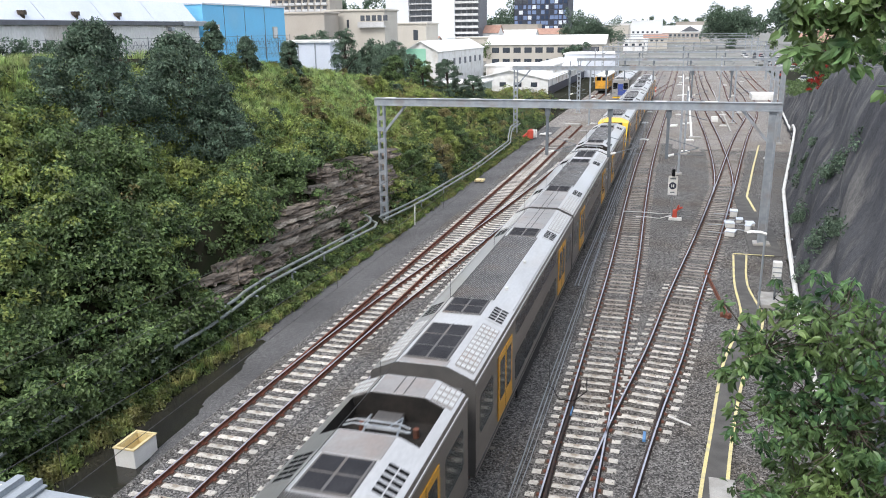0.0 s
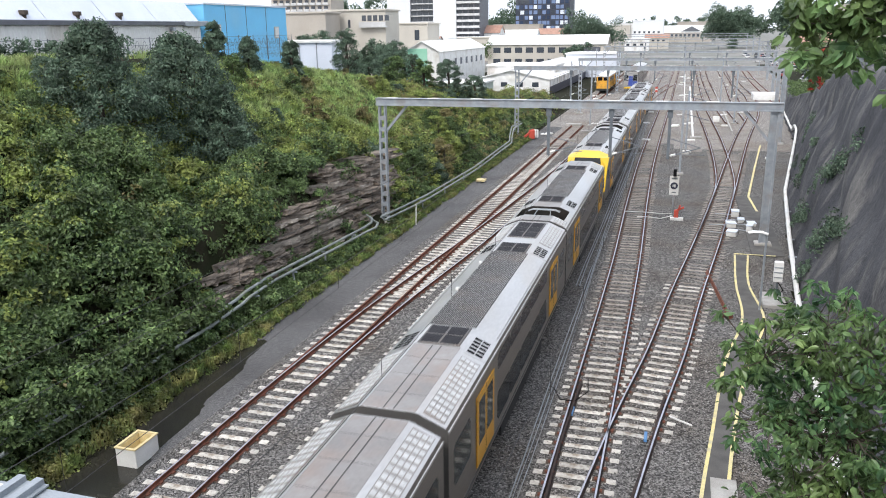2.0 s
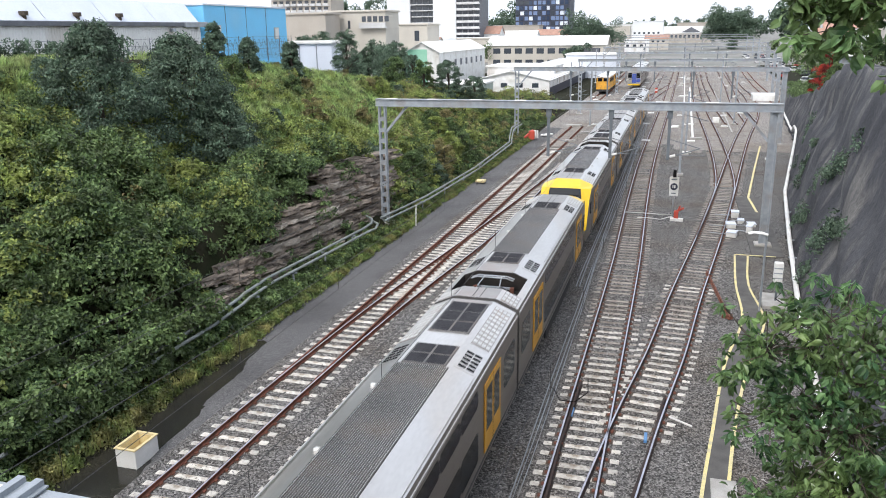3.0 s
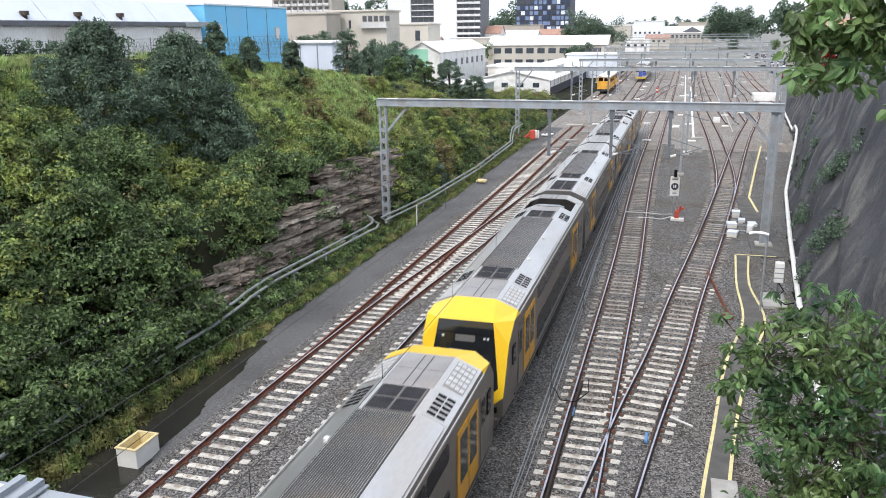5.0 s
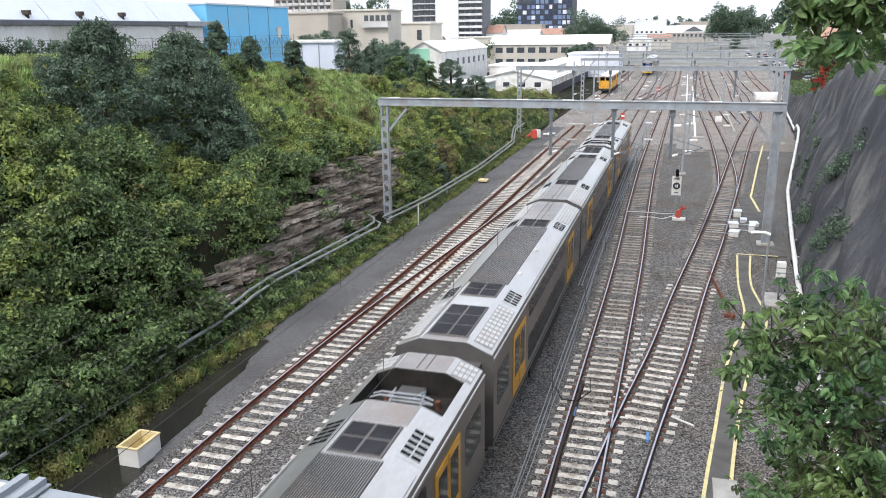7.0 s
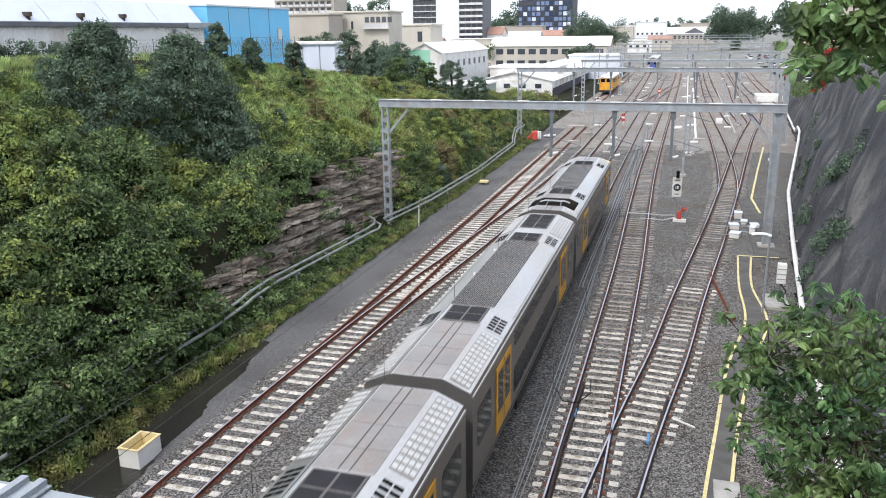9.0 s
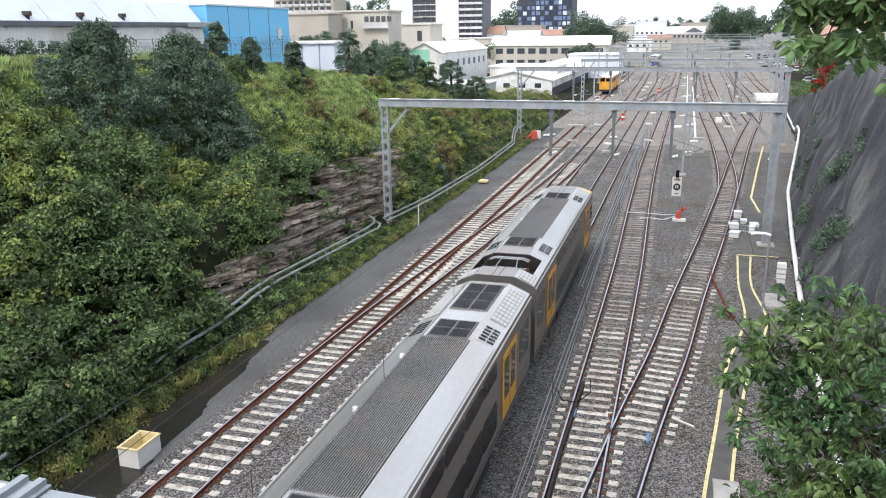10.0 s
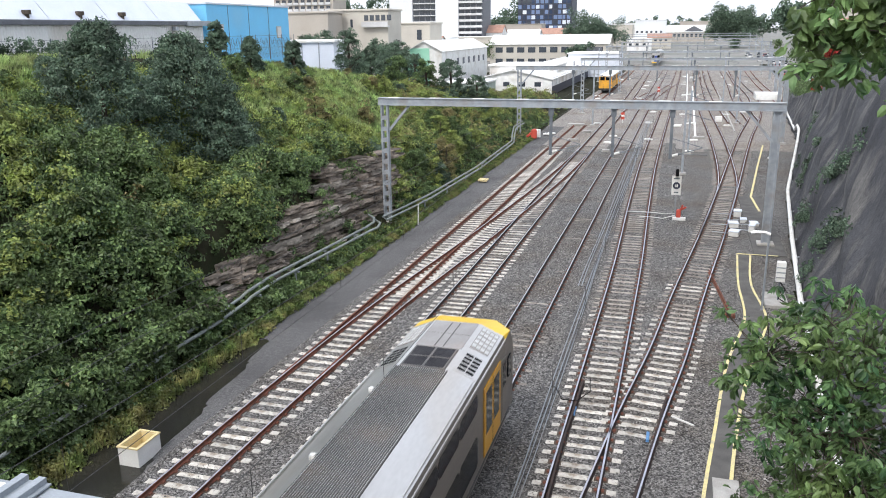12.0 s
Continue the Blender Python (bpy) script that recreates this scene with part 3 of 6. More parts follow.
SEC = [(-1.5, 0.95), (-1.52, 1.2), (-1.52, 3.9), (-1.46, 4.02), (-0.78, 4.33), (-0.68, 4.36), (0.68, 4.36), (0.78, 4.33), (1.46, 4.02), (1.52, 3.9), (1.52, 1.2), (1.5, 0.95)]
CAR = 19.35


M_ROOF_SLAB = material("roof_slab_steel", (0.36, 0.335, 0.315), 0.3, 0.75, second=(0.27, 0.25, 0.235), scale=0.6, fine=14, grain=0.07, bump=0.03, stain=(0.34, 0.27, 0.23), stain_scale=0.8)
M_END = material("carriage_end_dark", (0.075, 0.072, 0.07), 0.7, second=(0.1, 0.095, 0.09), scale=1.5, bump=0.1)
M_PAD = material("grille_pad_grey", (0.6, 0.6, 0.59), 0.5, 0.2, second=(0.5, 0.5, 0.49), scale=3, bump=0.05)
M_SEAT_BLUE = material("cab_blind_pale_blue", (0.42, 0.5, 0.6), 0.6, bump=0.02)


def shell(b, y0, y1, sec=SEC, mats=None, cap=(True, True)):
    """A length of carriage body between two cross-sections."""
    k, i = len(sec), len(b.v)
    b.v += [(x, y, z) for y in (y0, y1) for x, z in sec]
    for e in range(k):
        e2 = (e + 1) % k
        b.f.append((i + e, i + k + e, i + k + e2, i + e2))
        b.m.append(mats[e] if mats else 0)
    if cap[0]:
        b.f.append(tuple(i + e for e in range(k)))
        b.m.append(2)
    if cap[1]:
        b.f.append(tuple(i + k + e for e in range(k - 1, -1, -1)))
        b.m.append(2)
    return b


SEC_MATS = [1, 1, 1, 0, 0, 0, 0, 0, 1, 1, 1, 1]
PIT = SEC[:4] + [(-1.22, 4.13), (-1.18, 3.62), (1.18, 3.62), (1.22, 4.13)] + SEC[8:]
PIT_MATS = [1, 1, 1, 0, 3, 3, 3, 0, 1, 1, 1, 1]
# Near-black for the walls and floor of the pantograph well
M_WELL = material("dark_roof_well", (0.022, 0.021, 0.02), 0.85, second=(0.035, 0.031, 0.028), scale=2, bump=0.1, spec=0.1)


def on_slope(side, u, y, lift=0.0):
    """A point on the roof's slanting shoulder: u from 0 at the top to 1 at the gutter."""
    return (side * (0.79 + 0.66 * u + lift * 0.42), y, 4.325 - 0.30 * u + lift * 0.9)


def slope_patch(b, side, u0, u1, y0, y1, lift, mat=0, thick=0.03):
    top = [on_slope(side, u, y, lift) for u, y in ((u0, y0), (u1, y0), (u1, y1), (u0, y1))]
    low = [on_slope(side, u, y, lift - thick) for u, y in ((u0, y0), (u1, y0), (u1, y1), (u0, y1))]
    if side < 0:
        top.reverse(), low.reverse()
    b.face(top, mat)
    for a in range(4):
        c = (a + 1) % 4
        b.face((low[a], low[c], top[c], top[a]), mat)


def roof_vent(t, y0, y1, rows, cols=2, x=0.64):
    """A raised tray with dark mesh panels."""
    part("vent_frame", Build().box(-x, x, y0, y1, 4.33, 4.395, cut=0.02), M_ROOF_DARK, t, "grey vent frame")
    w, h = (2 * x - 0.06) / cols, (y1 - y0 - 0.06) / rows
    for i in range(cols):
        for j in range(rows):
            a, c = -x + 0.03 + i * w, y0 + 0.03 + j * h
            g = Build().box(a + 0.035, a + w - 0.035, c + 0.035, c + h - 0.035, 4.38, 4.40)
            for q in range(6):
                yy = c + 0.06 + q * (h - 0.12) / 5
                g.box(a + 0.04, a + w - 0.04, yy - 0.01, yy + 0.01, 4.40, 4.408)
            part("vent_mesh", g, M_VENT, t, "dark mesh panel")


def louvre(t, side, y0):
    b = Build()
    slope_patch(b, side, 0.06, 0.98, y0 - 0.14, y0 + 1.2, 0.012, 0)
    for i in range(2):
        for j in range(5):
            y, u = y0 + 0.02 + j * 0.23, 0.14 + i * 0.36
            slope_patch(b, side, u, u + 0.31, y, y + 0.13, 0.022, 1)
    part("louvre", b, [M_STAINLESS, M_BLACK], t, "slotted black air louvre")


def grille(t, side, y0, y1):
    b = Build()
    slope_patch(b, side, 0.08, 0.9, y0, y1, 0.012, 0)
    n = int((y1 - y0) / 0.3)
    for j in range(n):
        for i in range(4):
            u, y = 0.12 + i * 0.195, y0 + 0.05 + j * (y1 - y0 - 0.06) / n
            slope_patch(b, side, u, u + 0.15, y + 0.02 * i, y + 0.2 + 0.02 * i, 0.03, 1, 0.025)
    part("roof_grille", b, [M_ROOF_SLAB, M_PAD], t, "rows of raised pale pads")


def ribbed_roof(t, y0, y1):
    prof, n = [], 26
    for i in range(n):
        x = -0.74 + 1.48 * i / n
        w = 1.48 / n
        prof += [(x, 4.345), (x + 0.22 * w, 4.385), (x + 0.6 * w, 4.385), (x + 0.82 * w, 4.345)]
    b = Build()
    k = len(prof)
    b.v = [(x, y, z) for y in (y0, y1) for x, z in prof]
    b.f = [(e, e + 1, k + e + 1, k + e) for e in range(k - 1)]
    b.m = [0] * len(b.f)
    part("ribbed_roof", b, M_ROOF_DARK, t, "lengthwise ribbed grey roof")


def door(t, side, y0):
    x = side * 1.525
    lo, hi = sorted((x, x + side * 0.03))
    d = part("door", Build().box(lo, hi, y0, y0 + 2.0, 1.32, 3.52).box(lo - 0.004, hi + 0.004, y0 + 0.99, y0 + 1.01, 1.32, 3.52, 1), [M_DOOR_YELLOW, M_BLACK], t, "orange-yellow pair of sliding doors")
    for a in (0.2, 1.12):
        lo2, hi2 = sorted((x + side * 0.028, x + side * 0.036))
        part("door_window", Build().box(lo2, hi2, y0 + a, y0 + a + 0.68, 1.95, 3.3), M_GLASS_GREEN, d)


def side_window(t, side, y0, y1, z0, z1, name="window", depth=0.012, mat=None):
    x = side * (1.52 + depth / 2)
    b = Build()
    c = 0.12
    pts = [(y0 + c, z0), (y1 - c, z0), (y1, z0 + c), (y1, z1 - c), (y1 - c, z1), (y0 + c, z1), (y0, z1 - c), (y0, z0 + c)]
    if side < 0:
        pts.reverse()
    b.face([(x, y, z) for y, z in pts])
    for i in range(8):
        (ya, za), (yb, zb) = pts[i], pts[(i + 1) % 8]
        b.face([(side * 1.515, ya, za), (side * 1.515, yb, zb), (x, yb, zb), (x, ya, za)])
    part(name, b, mat or M_GLASS_DARK, t)


def sides(t, cab):
    for s in (-1, 1):
        door(t, s, 2.65)
        door(t, s, 14.75)
        for i in range(5):
            side_window(t, s, 5.3 + i * 1.78, 5.3 + i * 1.78 + 1.75, 3.18, 3.72, "upper_window")
            side_window(t, s, 5.3 + i * 1.78, 5.3 + i * 1.78 + 1.75, 1.45, 2.42, "lower_window")
        side_window(t, s, 17.3, 18.9, 2.1, 3.3, "vestibule_window", mat=M_GLASS_GREEN)
        if not cab:
            side_window(t, s, 0.45, 2.05, 2.1, 3.3, "vestibule_window", mat=M_GLASS_GREEN)
        lo, hi = sorted((s * 1.50, s * 1.535))
        part("gutter", Build().box(lo, hi, 1.9 if cab else 0.02, CAR - 0.02, 3.86, 3.93), M_STAINLESS, t, "bright gutter strip")
        part("sill_strip", Build().box(lo, hi, 1.2 if cab else 0.02, CAR - 0.02, 1.12, 1.2), M_END, t)
        part("skirt", Build().box(*sorted((s * 1.40, s * 1.47)), 6.0, 13.4, 0.45, 0.96), M_UNDER, t)
    for y in (2.7, 14.2):
        part("bogie", Build().box(-1.2, 1.2, y, y + 3.1, 0.42, 0.8, cut=0.05).box(-1.25, -1.05, y + 0.2, y + 2.9, 0.3, 0.6).box(1.05, 1.25, y + 0.2, y + 2.9, 0.3, 0.6), M_UNDER, t)
        for a in (0.5, 2.6):
            part("wheelset", Build().tube([(-0.79, y + a, 0.44), (-0.67, y + a, 0.44)], 0.44, 16).tube([(0.67, y + a, 0.44), (0.79, y + a, 0.44)], 0.44, 16).tube([(-0.7, y + a, 0.44), (0.7, y + a, 0.44)], 0.08, 8), M_UNDER, t)


def seams(t, y0, y1):
    for x in (-0.13, 0.13):
        part("roof_seam", Build().box(x - 0.014, x + 0.014, y0, y1, 4.35, 4.372), M_END, t)
    for y in np.arange(y0 + 0.9, y1 - 0.2, 1.1):
        part("roof_joint", Build().box(-0.67, 0.67, y - 0.008, y + 0.008, 4.35, 4.366), M_ROOF_DARK, t)


def roof_common(t):
    ribbed_roof(t, 5.45, 13.75)
    for s in (-1, 1):
        louvre(t, s, 4.0)
        louvre(t, s, 14.3)
        part("handrail", Build().tube([(s * 1.42, 5.4, 4.1), (s * 1.42, 13.8, 4.1)], 0.018, 6), M_STAINLESS, t)
    for y in (6.9, 10.2):
        part("roof_lamp", Build().tube([(0.86, y, 4.28), (0.86, y, 4.37)], 0.07, 8), M_WHITE, t, "small white roof fitting")
    part("bellows", Build().box(-1.15, 1.15, CAR, CAR + 0.36, 1.0, 3.75), M_END, t, "dark rubber gangway bellows")


def cab_front(t):
    """The yellow nose with its sloping dark windscreen."""
    half = dict(A=(0.68, 1.9, 4.36), B=(0.79, 1.9, 4.325), C=(1.46, 1.9, 4.02), D=(1.52, 1.9, 3.9), E=(0.92, 0.6, 4.0), O1=(1.5, 1.15, 3.92),
                W2=(1.2, 0.12, 1.85), W3=(0.65, 0.0, 1.3), O2=(1.46, 0.5, 3.3), O3=(1.38, 0.08, 1.55), O5=(0.76, -0.02, 1.02), O4=(1.36, 0.1, 0.8), O6=(0.76, 0.0, 0.75), K=(1.5, 1.9, 0.95))

    def f(b, names, mat=0):
        b.face([half[n] for n in names], mat)
        b.face([(-half[n][0], half[n][1], half[n][2]) for n in reversed(names)], mat)

    def both(names):
        r = [half[n] for n in names]
        return r + [(-x, y, z) for x, y, z in reversed(r)]

    b = Build()
    b.face(both(["A", "E"])[::-1])
    f(b, ["B", "E", "O1", "C"][::-1])
    f(b, ["A", "E", "B"][::-1])
    f(b, ["C", "O1", "D"][::-1])
    f(b, ["E", "W2", "O2", "O1"][::-1])
    f(b, ["W2", "O3", "O2"][::-1])
    f(b, ["W2", "W3", "O5", "O3"][::-1])
    b.face(both(["W3", "O5"])[::-1])
    nose = part("cab_nose", b, M_TRAIN_YELLOW, t, "bright yellow cab nose")
    b = Build()
    f(b, ["O3", "O5", "O6", "O4"][::-1])
    b.face(both(["O5", "O6"])[::-1])
    b.box(-1.2, 1.2, 0.05, 0.5, 0.55, 0.78, cut=0.04)
    part("bumper", b, M_SIDE, t, "grey lower front panel")
    outline = [half[n] for n in ("D", "O1", "O2", "O3", "O4", "K")]
    part("cab_side", Build().face(outline), M_SIDE, t)
    part("cab_side", Build().face([(-x, y, z) for x, y, z in reversed(outline)]), M_SIDE, t)
    b = Build()
    b.face(both(["E", "W2", "W3"])[::-1])
    ws = part("windscreen", b, M_WINDSCREEN, t, "large sloping dark windscreen")

    def glass(u, z, lift=0.02):
        return (u, 0.12 + (z - 1.85) * 0.2233 - lift * 0.95, z + lift * 0.4)

    def plate(name, u0, u1, z0, z1, mat, lift=0.02, label=""):
        q = Build()
        q.face([glass(u0, z0, lift), glass(u1, z0, lift), glass(u1, z1, lift), glass(u0, z1, lift)])
        for a, c in (((u0, z0), (u1, z0)), ((u1, z0), (u1, z1)), ((u1, z1), (u0, z1)), ((u0, z1), (u0, z0))):
            q.face([glass(*a, 0.0), glass(*c, 0.0), glass(*c, lift), glass(*a, lift)])
        part(name, q, mat, ws, label)

    plate("destination_box", -0.32, 0.34, 3.3, 3.52, M_ROOF_DARK, label="grey destination display box")
    plate("top_band", -0.9, 0.9, 3.56, 3.6, M_BLACK)
    plate("divider", -0.6, -0.55, 2.0, 3.2, M_BLACK)
    plate("divider", 0.5, 0.54, 1.7, 3.2, M_BLACK)
    plate("cab_blind", -0.5, -0.08, 2.75, 3.02, M_SEAT_BLUE, label="pale blue cab blind")
    plate("control_desk", -0.95, 0.95, 1.75, 1.95, M_END, label="dark control desk")
    plate("partition", 0.02, 0.07, 2.0, 3.0, M_PAD)
    plate("seat_back", 0.12, 0.46, 2.05, 2.75, M_UNDER)
    plate("wiper", 0.62, 0.65, 1.5, 2.5, M_BLACK, 0.05)
    for u in (-0.78, 0.62, 0.74):
        plate("marker_light", u, u + 0.07, 3.4, 3.48, M_PAD)
    for s in (-1, 1):
        part("headlight", Build().box(*sorted((s * 0.92, s * 1.18)), -0.02, 0.12, 1.0, 1.2, cut=0.02), M_BLACK, nose, "dark recessed headlight")
        x = s * 1.525
        lo, hi = sorted((x - 0.02 * s, x + 0.012 * s))
        cd = part("cab_door", Build().box(lo, hi, 1.75, 2.35, 1.3, 3.35), M_SIDE, t)
        part("cab_door_window", Build().box(*sorted((x + 0.01 * s, x + 0.018 * s)), 1.85, 2.25, 2.4, 3.2), M_GLASS_DARK, cd)
        part("cab_side_window", Build().box(*sorted((s * 1.47, s * 1.515)), 1.0, 1.4, 2.35, 3.05), M_GLASS_DARK, t)
    part("coupler", Build().box(-0.2, 0.2, -0.3, 0.42, 0.55, 0.95, cut=0.05), M_UNDER, t)


def driving_carriage():
    t = thing("train_carriage", "stainless double-deck driving carriage with yellow cab and orange doors", "train carriage", "train carriages")
    b = Build()
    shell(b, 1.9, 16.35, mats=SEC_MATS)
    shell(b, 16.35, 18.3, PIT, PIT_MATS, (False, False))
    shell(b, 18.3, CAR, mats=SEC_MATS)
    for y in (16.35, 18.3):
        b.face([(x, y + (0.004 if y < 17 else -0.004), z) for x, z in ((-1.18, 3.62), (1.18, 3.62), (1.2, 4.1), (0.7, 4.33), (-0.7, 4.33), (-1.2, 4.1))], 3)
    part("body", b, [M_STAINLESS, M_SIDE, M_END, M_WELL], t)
    cab_front(t)
    roof_common(t)
    roof_vent(t, 4.0, 5.4, 2)
    roof_vent(t, 13.85, 15.25, 2)
    part("roof_slab", Build().box(-0.7, 0.7, 1.92, 3.95, 4.34, 4.364, cut=0.01), M_ROOF_SLAB, t)
    part("roof_slab", Build().box(-0.7, 0.7, 15.3, 16.33, 4.34, 4.364, cut=0.01), M_ROOF_SLAB, t)
    part("roof_slab", Build().box(-0.7, 0.7, 18.32, CAR - 0.02, 4.34, 4.364, cut=0.01), M_ROOF_SLAB, t)
    seams(t, 2.0, 3.9)
    seams(t, 18.35, CAR - 0.03)
    for s in (-1, 1):
        grille(t, s, 2.05, 3.6)
        grille(t, s, 18.35, CAR - 0.05)
    pan = part("pantograph", Build().box(-0.62, 0.62, 16.55, 16.65, 3.74, 3.82, cut=0.01), M_STEEL, t, "folded grey pantograph in a roof well")
    for x in (-0.45, 0.45):
        part("lower_arm", Build().tube([(x, 16.6, 3.75), (x * 0.9, 17.5, 4.15)], 0.03, 6), M_STEEL, pan)
        part("upper_arm", Build().tube([(x * 0.9, 17.5, 4.15), (x * 0.7, 16.75, 4.3)], 0.022, 6), M_STEEL, pan)
    for y in (16.75, 16.95):
        part("collector_bar", Build().tube([(-0.8, y, 4.22), (-0.55, y, 4.31), (0.55, y, 4.31), (0.8, y, 4.22)], 0.025, 6), M_STEEL, pan)
    part("base_bar", Build().tube([(-0.6, 17.5, 3.78), (0.6, 17.5, 3.78)], 0.035, 6), M_STEEL, pan)
    for x, y in ((-0.7, 16.7), (0.7, 16.7), (-0.7, 17.6), (0.7, 17.6)):
        part("insulator", Build().tube([(x, y, 3.62), (x, y, 3.85)], 0.08, 8), M_RUST, t)
    part("equipment_box", Build().box(-0.5, 0.2, 17.75, 18.2, 3.62, 3.9, cut=0.03), M_ROOF_DARK, t)
    sides(t, True)
    return t


def trailer_carriage():
    t = thing("train_carriage", "stainless double-deck trailer carriage with ribbed roof and orange doors", "train carriage", "train carriages")
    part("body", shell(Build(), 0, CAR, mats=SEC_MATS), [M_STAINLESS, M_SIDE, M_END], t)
    roof_common(t)
    roof_vent(t, 4.0, 5.4, 2)
    roof_vent(t, 13.85, 15.25, 2)
    roof_vent(t, 0.35, 3.0, 3)
    part("roof_slab", Build().box(-0.7, 0.7, 15.3, CAR - 0.02, 4.34, 4.364, cut=0.01), M_ROOF_SLAB, t)
    part("roof_slab", Build().box(-0.7, 0.7, 0.02, 0.46, 4.34, 4.364, cut=0.01), M_ROOF_SLAB, t)
    seams(t, 15.35, CAR - 0.05)
    for s in (-1, 1):
        grille(t, s, 0.3, 3.5)
        grille(t, s, 15.75, CAR - 0.15)
    part("bellows", Build().box(-1.15, 1.15, -0.36, 0, 1.0, 3.75), M_END, t, "dark rubber gangway bellows")
    sides(t, False)
    return t


LENGTH, HEIGHT_SHARE = 19.85, 0.957
# where each carriage begins, along the line, at the start
STARTS = (-1.78, 18.93, 39.2, 59.35, 80.38, 101.33, 121.88, 142.58)


def to_size(car):
    """Brings a carriage to its true length and roof height."""
    for ob in car.children_recursive:
        for v in ob.data.vertices:
            v.co.y *= LENGTH / CAR
            v.co.z *= HEIGHT_SHARE
    return car


def train_pose(k, shift):
    y = STARTS[k] + shift
    return pose(-6.3, y + LENGTH, 0, 0, 0, 180) if k in (2, 3, 6, 7) else pose(-6.3, y, 0)


CARRIAGES = []
first_driving, first_trailer = to_size(driving_carriage()), to_size(trailer_carriage())
for k in range(8):
    if k < 2:
        CARRIAGES.append((first_driving, first_trailer)[k])
    else:
        CARRIAGES.append(copy_thing(first_driving if k in (3, 4, 7) else first_trailer, train_pose(k, 0)))


# ---- rock face ----
M_ROCK = material("weathered_sandstone", (0.30, 0.25, 0.205), 0.95, second=(0.15, 0.125, 0.105), scale=1.2, fine=14, grain=0.3, bump=0.7, bump_dist=0.04, stain=(0.045, 0.04, 0.036), stain_scale=1.3, spec=0.15, objrand=0.22)
M_ROCK_PALE = material("pale_sandstone", (0.46, 0.41, 0.35), 0.95, second=(0.2, 0.175, 0.15), scale=1.5, fine=14, grain=0.25, bump=0.6, bump_dist=0.04, stain=(0.1, 0.085, 0.07), stain_scale=1.0, spec=0.15, objrand=0.3)


def rock_mesh(seed):
    """A length of one rock bed, two by one by one: level top and bottom, a front broken into blocks by upright joints."""
    rng = random.Random(seed)
    b = Build()
    nx, f, left = 24, 0.0, 0
    for i in range(nx + 1):
        if left <= 0:
            f, left = rng.uniform(-0.26, 0.1), rng.randint(2, 7)
        left -= 1
        for x, z in ((-0.6, -0.5), (0.47, -0.5), (0.52, -0.2), (0.5, 0.25), (0.47, 0.5), (-0.6, 0.5)):
            b.v.append((x + (f + rng.uniform(-0.06, 0.06)) * (x > 0), -1 + 2 * i / nx + rng.uniform(-0.015, 0.015), z + rng.uniform(-0.07, 0.07) * (x > 0)))
    for i in range(nx):
        for e in range(6):
            e2 = (e + 1) % 6
            b.f.append((i * 6 + e, i * 6 + e2, (i + 1) * 6 + e2, (i + 1) * 6 + e))
            b.m.append(0)
    b.f += [(0, 5, 4, 3, 2, 1), tuple(nx * 6 + e for e in range(6))]
    b.m += [0, 0]
    return b


def bed_top(y):
    """Height to which the rock shows above the shrubs."""
    return np.interp(y, (26, 33, 38, 44), (1.3, 2.2, 3.2, 4.35)) + 0.3 * np.sin(y * 0.9)


def rock_face():
    """Beds of sandstone and thin shale, stepped back up the cutting, falling slightly away from the bridge."""
    rng = random.Random(11)
    t = thing("rock_face", "bedded dark sandstone cutting face with broken ledges", "rock face")
    dark = [rock_mesh(s).mesh("rock_bed", M_ROCK) for s in range(8)]
    pale = [rock_mesh(s + 20).mesh("rock_bed", M_ROCK_PALE) for s in range(5)]
    z, j = -0.3, 0
    while z < 5.2:
        shale = j % 3 == 1
        h = rng.uniform(0.06, 0.12) if shale else rng.uniform(0.13, 0.38)
        set_back = rng.uniform(0.15, 0.35) if shale else rng.uniform(-0.12, 0.1)
        pale_share = 0.0 if shale else rng.choice((0.03, 0.06, 0.1, 0.45))
        y = 25.0 + rng.uniform(0, 3)
        while y < 53.8:
            ln = rng.uniform(2.6, 6.5)
            zz = z + h / 2 - 0.055 * (y + ln / 2 - 40)
            if zz < bed_top(y):
                d = 2.0 + 1.25 * max(zz, 0) / 4.1 + set_back + rng.uniform(-0.1, 0.1) + 0.3 * noise.noise((y * 0.25, zz * 0.6, 4.0))
                o = new("rock_bed", rng.choice(pale if rng.random() < pale_share else dark))
                o.parent = t
                o.matrix_basis = pose(-18.3 - d, y + ln / 2, zz, -3.15, rng.uniform(-4, 2), rng.uniform(-1.5, 1.5)) @ Matrix.Diagonal((rng.uniform(0.8, 1.1), ln / 2 * 1.02, h * 1.06, 1))
            y += ln
        z += h
        j += 1


rock_face()

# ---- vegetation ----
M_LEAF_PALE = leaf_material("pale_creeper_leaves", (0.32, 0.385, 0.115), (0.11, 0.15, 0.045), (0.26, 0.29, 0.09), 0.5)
RNG = np.random.default_rng(5)


def clump_leaves(centres, radii, per, flat=0.8, low=-0.3, shell_in=0.6):
    """Leaf places and outward normals on rounded clumps."""
    n = len(centres)
    d = RNG.normal(0, 1, (n * per, 3))
    d[:, 2] = np.where(d[:, 2] < low, -d[:, 2], d[:, 2])
    d /= np.linalg.norm(d, axis=1)[:, None]
    c = np.repeat(centres, per, 0)
    r = np.repeat(radii, per)[:, None] * RNG.uniform(shell_in, 1.06, (n * per, 1))
    return c + d * r * np.array([1, 1, flat]), d


